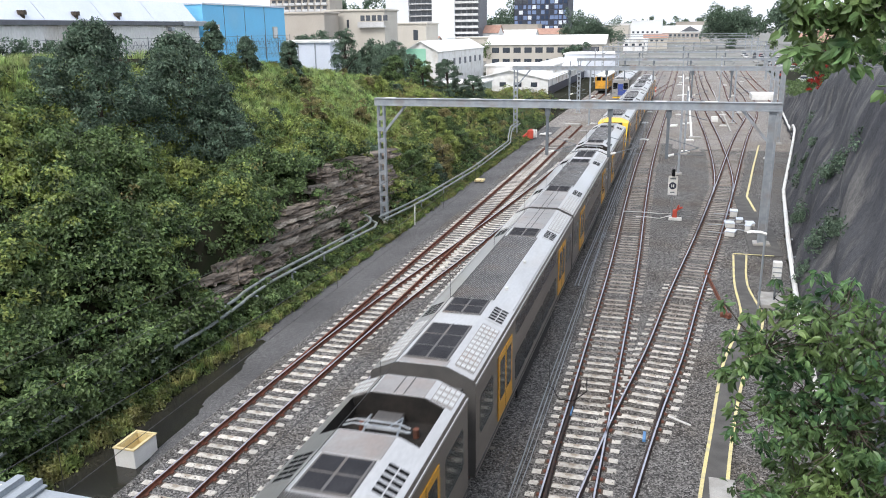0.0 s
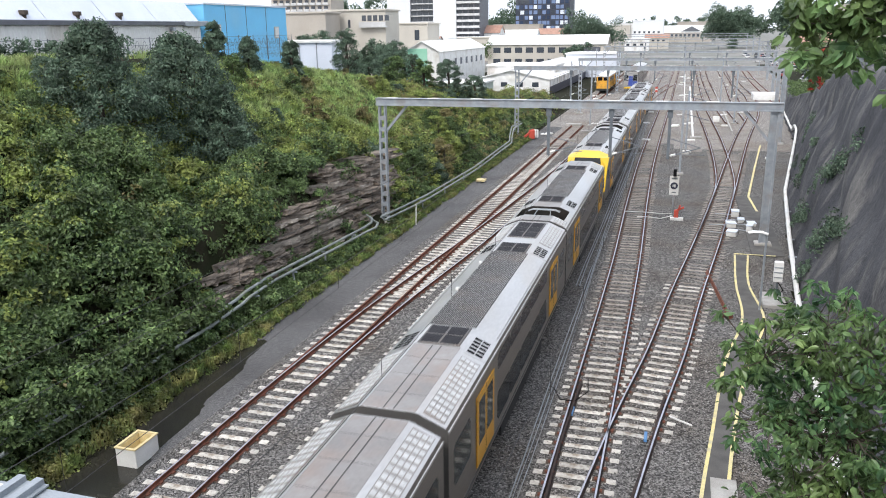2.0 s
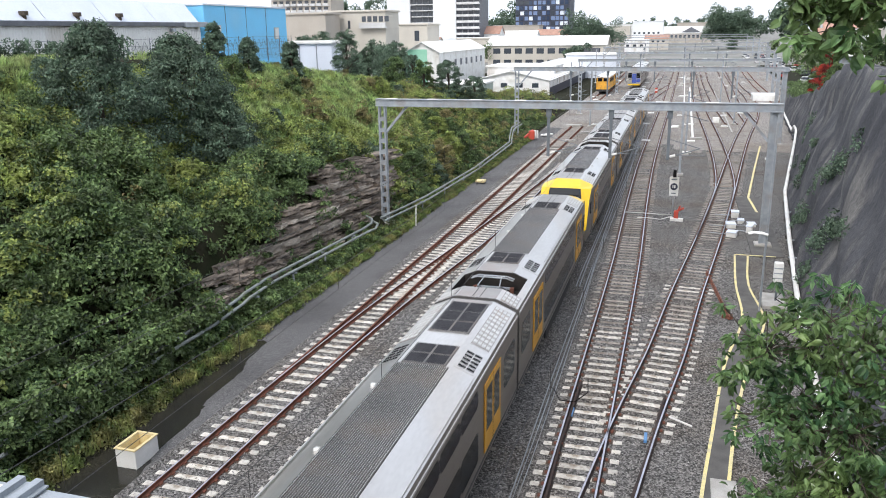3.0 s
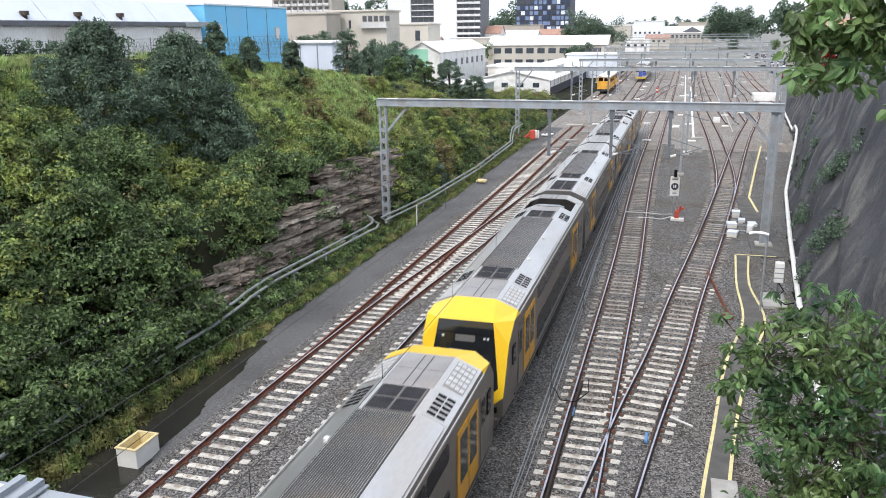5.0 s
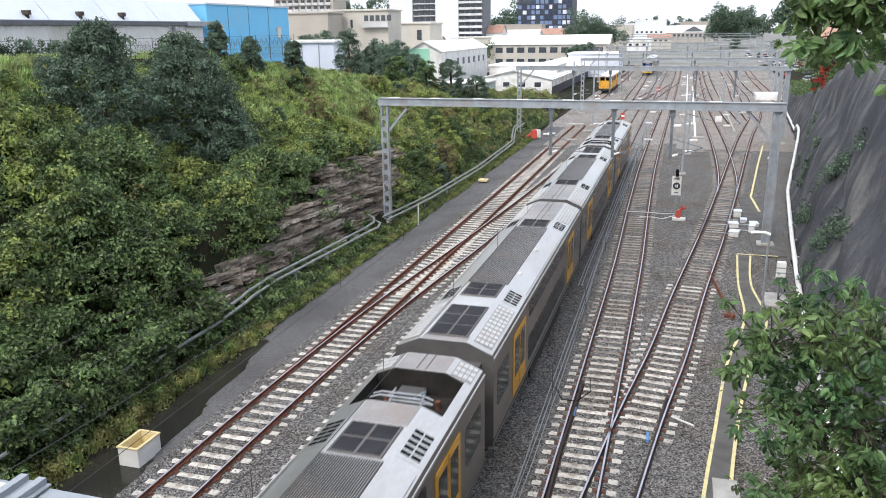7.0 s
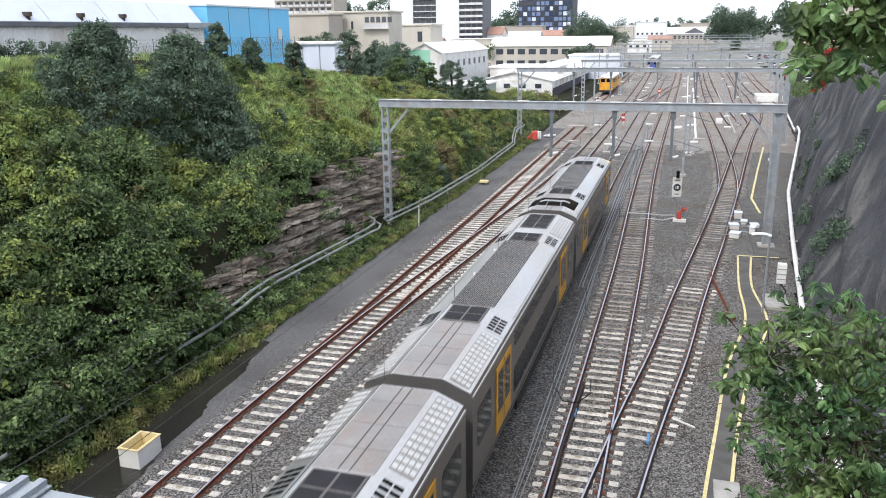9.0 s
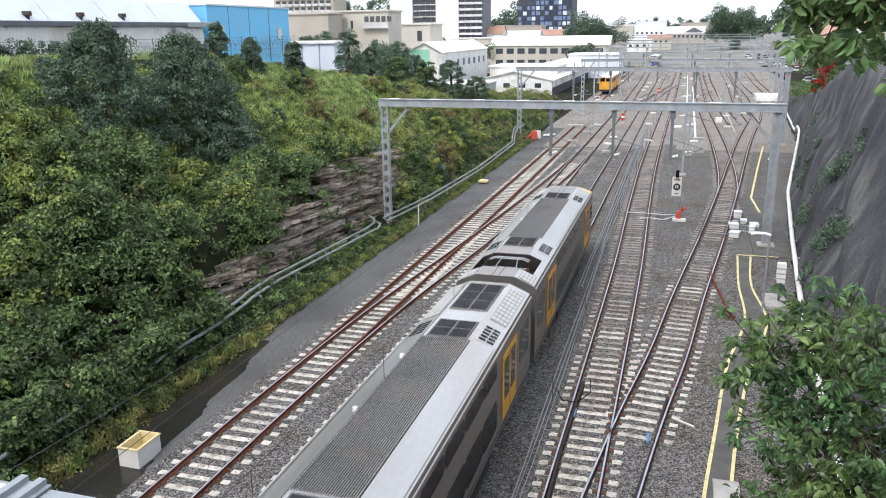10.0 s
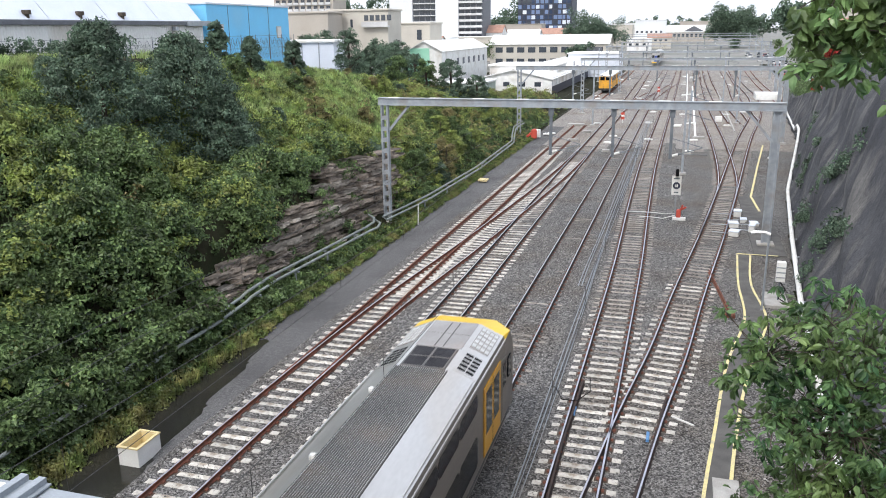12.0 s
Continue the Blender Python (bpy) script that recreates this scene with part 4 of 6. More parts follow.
def blade_mesh(name, roots, height, width, mat):
    """Grass: narrow leaning blades that rise from their roots."""
    n = len(roots)
    a = RNG.uniform(0, 2 * math.pi, n)
    h = height * RNG.uniform(0.5, 1.4, n)
    lean = RNG.normal(0, 0.35, (n, 2)) * h[:, None]
    s = np.stack([np.cos(a), np.sin(a), np.zeros(n)], 1) * (width * RNG.uniform(0.6, 1.3, n))[:, None]
    mid = roots + np.concatenate([lean * 0.35, (h * 0.6)[:, None]], 1)
    tip = roots + np.concatenate([lean, (h * 0.95)[:, None]], 1)
    v = np.stack([roots - s * 0.5, roots + s * 0.5, mid + s * 0.4, tip, mid - s * 0.4], 1).reshape(-1, 3)
    i = np.arange(n)[:, None] * 5
    q = np.concatenate([i + np.array([[0, 1, 2]]), i + np.array([[0, 2, 4]]), i + np.array([[2, 3, 4]])], 1).reshape(-1, 3)
    return soup(name, v, q, mat)


def field(x, y, s, seed):
    return np.array([noise.noise((a * s, b * s, seed)) for a, b in zip(x, y)])


def grass_share(x, y):
    """Where the bank is open grass rather than shrubs."""
    d = -18.3 - x
    open_bank = step01((y - 47) / 8) * step01((84 - y) / 12) * step01((d - 4.5) / 3)
    return np.maximum(open_bank, 0.9 * step01((y - 27) / 4) * step01((46 - y) / 4) * step01((d - 13) / 1.5))


def hillside():
    n = 13500
    y = np.where(RNG.random(n) < 0.5, RNG.uniform(6, 50, n), RNG.uniform(6, 140, n))
    d = RNG.uniform(0.3, 16.8, n)
    x = -18.3 - d
    keep = RNG.random(n) < np.clip(1.15 - (y - 40) / 130, 0.35, 1)
    rock = (y > 27) & (y < 53.5) & (d > 1.0) & (d < 3.6) & ((d - 1.9) / 1.5 * 4.1 < bed_top(y) + 1.0 * field(x, y, 0.4, 1.0) - 1.5)
    keep &= ~(rock & (RNG.random(n) < 0.84))
    keep &= RNG.random(n) > 0.6 * grass_share(x, y)
    x, y, d = x[keep], y[keep], d[keep]
    lump = field(x, y, 0.24, 2.0) + 0.6 * field(x, y, 0.62, 5.0)
    thick = lump + RNG.normal(0, 0.12, len(x)) > -0.22
    x, y, d, lump = x[thick], y[thick], d[thick], lump[thick]
    z = land(x, y)
    r = RNG.uniform(0.28, 0.75, len(x)) * (1 + 0.4 * lump) * np.where(d < 1.6, 0.7, 1)
    tall = np.clip((d - 0.4) / 2.0, 0.15, 1) * np.clip((16.5 - d) / 3, 0.1, 1) * np.clip((75 - y) / 30, 0.5, 1) * np.clip((12.5 - d) / 4, 0.4, 1)
    z = z + r * 0.1 + (np.maximum(0, lump + 0.15) * np.where(y < 34, 4.4, 3.0) + RNG.uniform(0, 0.35, len(x))) * tall
    p, nn = clump_leaves(np.stack([x, y, z], 1), r, 66)
    m = 9000
    gy, gd = RNG.uniform(6, 120, m), RNG.uniform(0.2, 17.5, m)
    gx = -18.3 - gd
    ok = ~((gy > 43) & (gy < 53.5) & (gd > 0.9) & (gd < 3.6)) & (RNG.random(m) > 0.8 * grass_share(gx, gy))
    gx, gy = gx[ok], gy[ok]
    p2, n2 = clump_leaves(np.stack([gx, gy, land(gx, gy) + 0.05], 1), RNG.uniform(0.3, 0.55, len(gx)), 22)
    tagged(part("ground_cover", leaf_mesh("ground_cover", p2, n2, 0.2, 0.14, M_LEAF, RNG), None, None, "low green ground cover under the shrubs", kind="stuff"), category="shrubs")
    m = 420
    gy = RNG.uniform(6, 29, m)
    p3, n3 = clump_leaves(np.stack([-18.75 - RNG.uniform(0, 1.2, m), gy, 0.2 + RNG.uniform(0, 1.5, m) * (field(gy * 0, gy, 0.35, 8.0) > -0.25)], 1), RNG.uniform(0.25, 0.55, m), 55)
    tagged(part("pipe_creepers", leaf_mesh("pipe_creepers", p3, n3, 0.2, 0.14, M_LEAF, RNG), None, None, "green creepers climbing over the pipes", kind="stuff"), category="shrubs")
    far = p[:, 1] > 75
    # Fewer pale leaves low and near: the deep shade there is put into colour
    pale = (field(x, y, 0.13, 9.0) + 0.25 * RNG.normal(0, 1, len(x))) > 0.62 - 0.06 * d - 0.012 * np.clip(y - 30, 0, 40)
    dry = np.repeat((RNG.random(len(x)) < 0.34 * np.clip((y - 50) / 25, 0.05, 1)), 66)
    pale = np.repeat(pale, 66)
    for name, mask, mat, lab in (("dry_shrubs", dry, M_LEAF_DRY, "brownish dry shrubs scattered over the bank"), ("bank_shrubs", ~pale & ~dry, M_LEAF, "dense dark green creepers and shrubs covering the earth bank"), ("bank_creepers", pale & ~dry, M_LEAF_PALE, "paler yellow-green creepers spreading over the shrubs")):
        sel = mask & ~(far & (RNG.random(len(p)) < 0.3))
        ob = part(name, leaf_mesh(name, p[sel], nn[sel], 0.2, 0.135, mat, RNG), None, None, lab, kind="stuff")
        tagged(ob, category="shrubs")


def bank_grass():
    n = 150000
    y = RNG.uniform(26, 95, n)
    x = -18.3 - RNG.uniform(3.5, 20, n)
    k = RNG.random(n) < grass_share(x, y) * 0.9
    x, y = x[k], y[k]
    r = np.stack([x, y, land(x, y) - 0.03], 1)
    tagged(part("bank_grass", blade_mesh("bank_grass", r, 0.55, 0.06, M_GRASS), None, None, "long yellow-green grass on the open bank", kind="stuff"), category="grass")
    n = 13000
    y = RNG.uniform(8, 100, n)
    edge = -17.7 + 0.5 * field(np.zeros(n), y, 0.25, 4.0) + np.where(y < 29, -0.15, 0.0)
    x = edge - np.abs(RNG.normal(0, 1.0, n))
    k = (field(x, y, 0.9, 6.0) + RNG.normal(0, 0.25, n)) > -0.25
    x, y = x[k], y[k]
    r = np.stack([x, y, np.maximum(land(x, y), -0.35) - 0.03], 1)
    m = 3000
    vy = RNG.uniform(8, 98, m)
    vx = -17.75 - np.abs(RNG.normal(0, 0.55, m)) + np.where(vy < 29, -0.1, 0.0)
    ok = (field(vx, vy, 0.5, 3.0) + RNG.normal(0, 0.2, m)) > -0.12
    vx, vy = vx[ok], vy[ok]
    p4, n4 = clump_leaves(np.stack([vx, vy, land(vx, vy) + 0.08], 1), RNG.uniform(0.12, 0.42, len(vx)), 40)
    tagged(part("verge_weeds", leaf_mesh("verge_weeds", p4, n4, 0.14, 0.09, M_VERGE, RNG), None, None, "leafy weeds along the foot of the bank", kind="stuff"), category="weeds")
    tagged(part("verge_grass", blade_mesh("verge_grass", r, 0.36, 0.05, M_VERGE), None, None, "rough grass and weeds along the foot of the bank", kind="stuff"), category="grass")


hillside()
bank_grass()


def tree(at, height, wide, label, leaves=M_LEAF_DARK, taper=0.75, clumps=200, size=0.2, per=46, name="tree", trunk=0.14, lean=(0, 0)):
    """Tapered trunk with limbs, and a crown of small leaf clumps inside a tapering, uneven envelope."""
    t = thing(name, label, "tree", at=pose(*at))
    b = Build()
    b.sweep([(0, 0, -0.8), (0.02 * height, 0, height * 0.35), (lean[0] * 0.7, lean[1] * 0.7, height * 0.75)], [(math.cos(k * math.pi / 4) * trunk, math.sin(k * math.pi / 4) * trunk) for k in range(8)])
    part("trunk", b, M_BARK, t)
    u = RNG.uniform(0.0, 1.0, clumps) ** 1.15
    a = RNG.uniform(0, 2 * math.pi, clumps)
    bulge = np.array([noise.noise((math.cos(q) * 1.4 + at[0], math.sin(q) * 1.4 + at[1], v * 4.0)) for q, v in zip(a, u)])
    w = wide * height * np.minimum(1, (u + 0.12) / 0.3) ** 0.5 * (1.02 - u) ** taper * (1 + 0.6 * bulge)
    rad = w * RNG.uniform(0.35, 1.0, clumps) ** 0.5
    c = np.stack([np.cos(a) * rad + lean[0] * u, np.sin(a) * rad + lean[1] * u, u * height * 0.96 + 0.25 * bulge], 1)
    limb = Build()
    for p in c[::max(1, clumps // 16)]:
        limb.tube([(lean[0] * 0.3, lean[1] * 0.3, max(0.1, p[2] - 0.22 * height)), tuple(p * 0.6 + np.array([0, 0, p[2] * 0.3])), tuple(p)], trunk * 0.25, 5)
    part("limb_spray", limb, M_BARK, t)
    r = np.clip(0.075 * height, 0.28, 0.6) * RNG.uniform(0.7, 1.25, clumps)
    p, nn = clump_leaves(c, r, per, 0.8, -0.5, 0.5)
    part("crown", leaf_mesh("crown", p, nn, size, size * 0.58, leaves, RNG, droop=0.6), None, t)
    return t


tree((-30.9, 37.0, 5.9), 7.7, 0.48, "dense dark green conical tree on the grassy bank", taper=0.6, clumps=620)
tree((-28.9, 43.0, 4.6), 8.3, 0.5, "broad dark green tree leaning over the bank", taper=0.55, clumps=760, lean=(-0.9, 0))
tree((-26.9, 43.0, 4.2), 5.6, 0.42, "low dark green tree on the bank", clumps=200)
for at, h, wide, taper, leaves, lab in (
        ((-36.2, 57.5, 10.2), 3.5, 0.3, 0.5, M_LEAF_DARK, "small dark tree beside the blue building"), ((-34.4, 59.5, 9.4), 3.1, 0.32, 0.5, M_LEAF_DARK, "small dark rounded tree by the fence"),
        ((-33.6, 65.5, 8.6), 3.5, 0.34, 0.45, M_LEAF_DARK, "dark bushy tree at the top of the bank"), ((-37.1, 86, 6.3), 7.0, 0.28, 0.4, M_LEAF_DARK, "tall narrow dark green tree"),
        ((-42, 112, 3.2), 7.9, 0.32, 0.35, M_LEAF_DARK, "spreading grey-green tree beside the sheds"), ((-32, 88, 5.6), 4.6, 0.36, 0.4, M_LEAF, "grey-green shrub tree on the bank"),
        ((-27, 93, 4.4), 5.2, 0.42, 0.5, M_LEAF_DARK, "dark shrub tree low on the bank"), ((-24.4, 95.5, 3.0), 4.6, 0.42, 0.4, M_LEAF_DARK, "rounded shrub tree near the gantry"),
        ((-37, 98, 4.9), 5.0, 0.4, 0.4, M_LEAF_DARK, "dark rounded tree near the green shed"), ((-39.5, 93, 5.0), 4.4, 0.4, 0.4, M_LEAF_DARK, "dark rounded tree near the pale hut"),
        ((-29.8, 92, 4.8), 4.8, 0.42, 0.4, M_LEAF, "bushy green shrub tree on the bank"), ((-32.5, 96, 4.6), 5.6, 0.4, 0.4, M_LEAF_DARK, "dark shrub tree in front of the green shed")):
    tree(at, h, wide, lab, leaves, taper, 150, 0.19, 60)


def bank_bushes():
    """Single tall shrubs that crowd the steep bank beyond the rock face and the upper slope."""
    rb = random.Random(17)
    kinds = ((M_LEAF, "dark green bushy shrub on the steep bank"), (M_LEAF_PALE, "yellow-green bushy shrub on the bank"), (M_LEAF_DRY, "brownish half-dry shrub on the bank"), (M_LEAF_DARK, "grey-green bushy shrub on the bank"))
    for i in range(78):
        y = rb.uniform(52.5, 96)
        d = rb.uniform(1.1, 5.5) if i % 5 < 3 else rb.uniform(5, 15.5)
        if i > 64:
            y, d = rb.uniform(24, 42), rb.uniform(11, 17)
        x = -18.3 - d
        h = (rb.uniform(1.3, 2.7) if d < 6 else rb.uniform(0.9, 2.1)) * (0.8 if y > 80 else 1)
        mat, lab = kinds[rb.choice((0, 0, 1, 1, 2, 3) if d < 6 else (0, 1, 1, 1, 2, 3))]
        o = tree((x, y, float(land(x, y)) - 0.15), h, rb.uniform(0.42, 0.62), lab, mat, rb.uniform(0.3, 0.5), int(34 * h), 0.16, 46, "bank_bush", 0.04)
        tagged(o, lab, "bush", "bank bushes")


bank_bushes()


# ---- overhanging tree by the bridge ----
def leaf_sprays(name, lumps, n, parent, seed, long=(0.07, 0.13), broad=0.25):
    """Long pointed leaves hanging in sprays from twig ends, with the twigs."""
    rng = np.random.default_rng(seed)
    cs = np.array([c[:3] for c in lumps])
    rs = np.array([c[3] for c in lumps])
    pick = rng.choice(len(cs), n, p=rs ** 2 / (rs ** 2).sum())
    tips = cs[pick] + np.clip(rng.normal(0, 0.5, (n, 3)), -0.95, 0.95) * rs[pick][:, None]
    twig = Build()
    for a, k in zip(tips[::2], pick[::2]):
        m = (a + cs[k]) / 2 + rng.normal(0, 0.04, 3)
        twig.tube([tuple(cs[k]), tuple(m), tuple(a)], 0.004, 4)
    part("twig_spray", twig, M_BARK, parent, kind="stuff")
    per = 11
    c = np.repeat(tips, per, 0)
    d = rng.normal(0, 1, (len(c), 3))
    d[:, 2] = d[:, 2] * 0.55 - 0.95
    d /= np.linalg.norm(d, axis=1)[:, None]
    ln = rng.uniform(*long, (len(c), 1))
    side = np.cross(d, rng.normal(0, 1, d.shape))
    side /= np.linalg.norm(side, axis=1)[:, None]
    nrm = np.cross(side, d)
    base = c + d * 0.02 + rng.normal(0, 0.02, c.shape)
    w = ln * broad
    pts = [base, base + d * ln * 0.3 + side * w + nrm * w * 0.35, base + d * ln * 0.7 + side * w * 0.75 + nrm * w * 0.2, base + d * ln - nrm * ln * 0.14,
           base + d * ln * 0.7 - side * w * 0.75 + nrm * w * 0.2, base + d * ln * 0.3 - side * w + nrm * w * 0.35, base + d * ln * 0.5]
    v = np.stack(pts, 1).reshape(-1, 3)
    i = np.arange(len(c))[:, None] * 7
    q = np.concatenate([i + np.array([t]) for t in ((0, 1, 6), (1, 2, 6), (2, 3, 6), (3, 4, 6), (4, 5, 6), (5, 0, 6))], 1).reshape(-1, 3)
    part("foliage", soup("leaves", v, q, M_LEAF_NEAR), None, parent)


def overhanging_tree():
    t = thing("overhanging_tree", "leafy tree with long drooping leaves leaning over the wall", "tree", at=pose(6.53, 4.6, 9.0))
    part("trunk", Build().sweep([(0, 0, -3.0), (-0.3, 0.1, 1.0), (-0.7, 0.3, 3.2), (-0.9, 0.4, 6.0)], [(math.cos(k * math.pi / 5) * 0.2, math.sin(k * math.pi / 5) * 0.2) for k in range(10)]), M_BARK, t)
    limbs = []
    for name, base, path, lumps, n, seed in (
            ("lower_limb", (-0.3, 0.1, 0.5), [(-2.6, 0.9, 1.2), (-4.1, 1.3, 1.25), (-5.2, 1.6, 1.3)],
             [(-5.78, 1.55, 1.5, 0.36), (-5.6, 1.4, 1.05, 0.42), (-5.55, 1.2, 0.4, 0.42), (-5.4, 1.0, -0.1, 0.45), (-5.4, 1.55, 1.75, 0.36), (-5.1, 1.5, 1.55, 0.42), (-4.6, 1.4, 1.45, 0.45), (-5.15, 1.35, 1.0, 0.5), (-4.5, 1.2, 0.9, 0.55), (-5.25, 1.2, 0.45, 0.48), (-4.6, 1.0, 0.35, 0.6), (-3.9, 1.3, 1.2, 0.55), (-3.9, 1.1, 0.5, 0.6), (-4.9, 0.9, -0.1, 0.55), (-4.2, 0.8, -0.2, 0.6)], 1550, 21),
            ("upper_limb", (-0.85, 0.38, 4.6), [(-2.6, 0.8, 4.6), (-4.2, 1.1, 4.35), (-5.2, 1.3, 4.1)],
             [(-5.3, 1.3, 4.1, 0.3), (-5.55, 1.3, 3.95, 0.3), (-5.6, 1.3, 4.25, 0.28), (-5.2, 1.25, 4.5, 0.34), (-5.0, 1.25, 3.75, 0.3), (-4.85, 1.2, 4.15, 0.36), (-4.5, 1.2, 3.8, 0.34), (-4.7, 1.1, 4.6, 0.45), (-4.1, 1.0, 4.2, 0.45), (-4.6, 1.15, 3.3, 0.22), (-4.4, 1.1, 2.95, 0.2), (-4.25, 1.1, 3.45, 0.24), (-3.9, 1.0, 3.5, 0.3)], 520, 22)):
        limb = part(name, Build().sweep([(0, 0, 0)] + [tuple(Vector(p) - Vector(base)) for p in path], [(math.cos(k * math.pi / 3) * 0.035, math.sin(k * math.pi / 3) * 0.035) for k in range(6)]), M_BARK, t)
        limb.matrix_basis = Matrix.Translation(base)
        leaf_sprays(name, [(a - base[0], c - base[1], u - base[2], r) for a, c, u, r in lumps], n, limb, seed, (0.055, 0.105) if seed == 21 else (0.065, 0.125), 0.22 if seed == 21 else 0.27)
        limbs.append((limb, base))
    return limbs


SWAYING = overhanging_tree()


def wall_creepers():
    """Creepers and tufts that hang on the sprayed-concrete wall."""
    rng = np.random.default_rng(8)
    for y0, z0, y1, z1, n in ((51, 3.3, 41, 8.0, 34), (42.8, 1.9, 38.5, 4.3, 24), (61, 2.0, 61, 5.2, 14), (54, 0.9, 50, 2.6, 12), (41, 1.0, 40, 2.0, 8), (36.5, 4.2, 35.8, 4.7, 4), (72, 1.5, 76, 5.0, 10)):
        u = rng.random(n)
        y = y0 + (y1 - y0) * u + rng.normal(0, 0.5, n)
        z = z0 + (z1 - z0) * u + rng.normal(0, 0.25, n)
        x = wall_x(y) + 0.28 * z - 0.05
        p, nn = clump_leaves(np.stack([x, y, z], 1), rng.uniform(0.2, 0.5, n), 60, 1.0, -2.0)
        ob = part("wall_creeper", leaf_mesh("wall_creeper", p, nn, 0.16, 0.11, M_LEAF_DARK, RNG), None, None, "green creeper hanging on the dark concrete wall")
        tagged(ob, category="creeper", group="wall creepers")
    n = 90
    y = rng.uniform(80, 190, n)
    x = wall_x(y) + 0.28 * wall_h(y) + rng.uniform(0.2, 6, n)
    p, nn = clump_leaves(np.stack([x, y, wall_h(y) + 0.3], 1), rng.uniform(0.6, 1.5, n), 110)
    tagged(part("wall_top_shrubs", leaf_mesh("wall_top_shrubs", p, nn, 0.28, 0.18, M_LEAF, RNG), None, None, "green shrubs along the top of the retaining wall", kind="stuff"), category="shrubs")


wall_creepers()


def red_bush():
    x, y = 14.3, 91.0
    o = tree((x, y, float(land(x, y)) - 0.2), 4.6, 0.36, "red-leaved bush beside the small hut above the wall", M_LEAF_RED, 0.4, 90, 0.2, 50, "red_bush", 0.06)
    tagged(o, "red-leaved bush beside the small hut above the wall", "bush")


M_LEAF_RED = leaf_material("red_bush_leaves", (0.45, 0.05, 0.04), (0.2, 0.025, 0.02), (0.35, 0.08, 0.04))
red_bush()
for x, y, h in ((14.0, 84, 2.4), (16.6, 83, 4.2), (17.5, 96, 5.0), (15.6, 104, 3.6)):
    o = tree((x, y, float(land(x, y)) - 0.2), h, 0.42, "green bushy tree above the retaining wall", M_LEAF, 0.35, 130, 0.2, 50)
    tagged(o, "green bushy tree above the retaining wall", "tree")
wh = thing("wall_top_hut", "small grey hut with a white roof above the wall", "hut")
part("wall", Build().box(14.6, 16.5, 86, 88, 6.5, 10.1), M_STEEL, wh)
part("roof", Build().box(14.3, 16.8, 85.6, 88.4, 10.1, 10.3, cut=0.04), M_WHITE, wh)
wr = thing("wall_top_railing", "green-grey tubular railing on top of the wall", "railing")
for x in (14.9, 15.7, 16.5, 17.3):
    part("post", Build().tube([(x, 104, 4.6), (x, 104, 6.7)], 0.04, 6), M_PIPE, wr)
for z in (6.0, 6.7):
    part("rail", Build().tube([(14.9, 104, z), (17.3, 104, z)], 0.04, 6), M_PIPE, wr)


# ---- buildings beyond the cutting ----
M_BLUE = material("sky_blue_cladding", (0.17, 0.55, 0.86), 0.6, second=(0.15, 0.50, 0.80), scale=0.4, fine=8, grain=0.04, bump=0.04, stain=(0.2, 0.52, 0.78), stain_scale=0.2)
M_SHEET = material("white_metal_sheet", (0.7, 0.7, 0.7), 0.6, second=(0.64, 0.64, 0.63), scale=0.5, fine=10, grain=0.06, bump=0.05, stain=(0.42, 0.38, 0.33), stain_scale=0.35, stretch=(1, 1, 0.4))
M_ROOF_BLUE = material("pale_blue_roof_sheet", (0.64, 0.68, 0.75), 0.6, second=(0.58, 0.62, 0.69), scale=0.4, fine=8, grain=0.05, bump=0.04)
M_GUTTER = material("slate_gutter", (0.13, 0.14, 0.16), 0.6, second=(0.10, 0.105, 0.12), scale=1, fine=15)
M_BEIGE = material("beige_render", (0.44, 0.40, 0.35), 0.85, second=(0.38, 0.345, 0.30), scale=0.2, fine=4, grain=0.05, stain=(0.4, 0.37, 0.33), stain_scale=0.12)
M_CREAM = material("cream_render", (0.52, 0.49, 0.43), 0.85, second=(0.46, 0.43, 0.38), scale=0.2, fine=4, grain=0.05)
M_TOWER = material("white_tower_render", (0.74, 0.76, 0.78), 0.8, second=(0.68, 0.70, 0.72), scale=0.1, fine=2, grain=0.04, bump=0.05)
M_GREEN_WALL = material("pale_green_cladding", (0.30, 0.62, 0.45), 0.7, second=(0.35, 0.66, 0.5), scale=0.5, fine=8, grain=0.05)
M_GREY_GREEN = material("grey_green_cladding", (0.40, 0.47, 0.42), 0.7, scale=0.5, fine=8, grain=0.05)
M_NAVY = material("navy_cladding", (0.035, 0.04, 0.065), 0.6, scale=0.6, fine=8)
M_TERRACOTTA = material("terracotta_roof", (0.42, 0.25, 0.19), 0.85, second=(0.34, 0.2, 0.15), scale=0.6, fine=9)
M_GLASS_CITY = pane_material("city_window_glass", (0.05, 0.06, 0.075), 0.12)
M_GLASS_BLUE = pane_material("blue_tower_glass", (0.035, 0.055, 0.10), 0.12)
M_GLASS_PALE = pane_material("sky_blue_tower_glass", (0.16, 0.22, 0.36), 0.2)
M_SLAB = material("balcony_slab", (0.6, 0.6, 0.6), 0.8, scale=0.3, fine=4)
M_WAGON = material("maintenance_orange", (0.72, 0.36, 0.03), 0.5, second=(0.62, 0.3, 0.03), scale=0.8, fine=12, stain=(0.35, 0.2, 0.06), stain_scale=0.8)


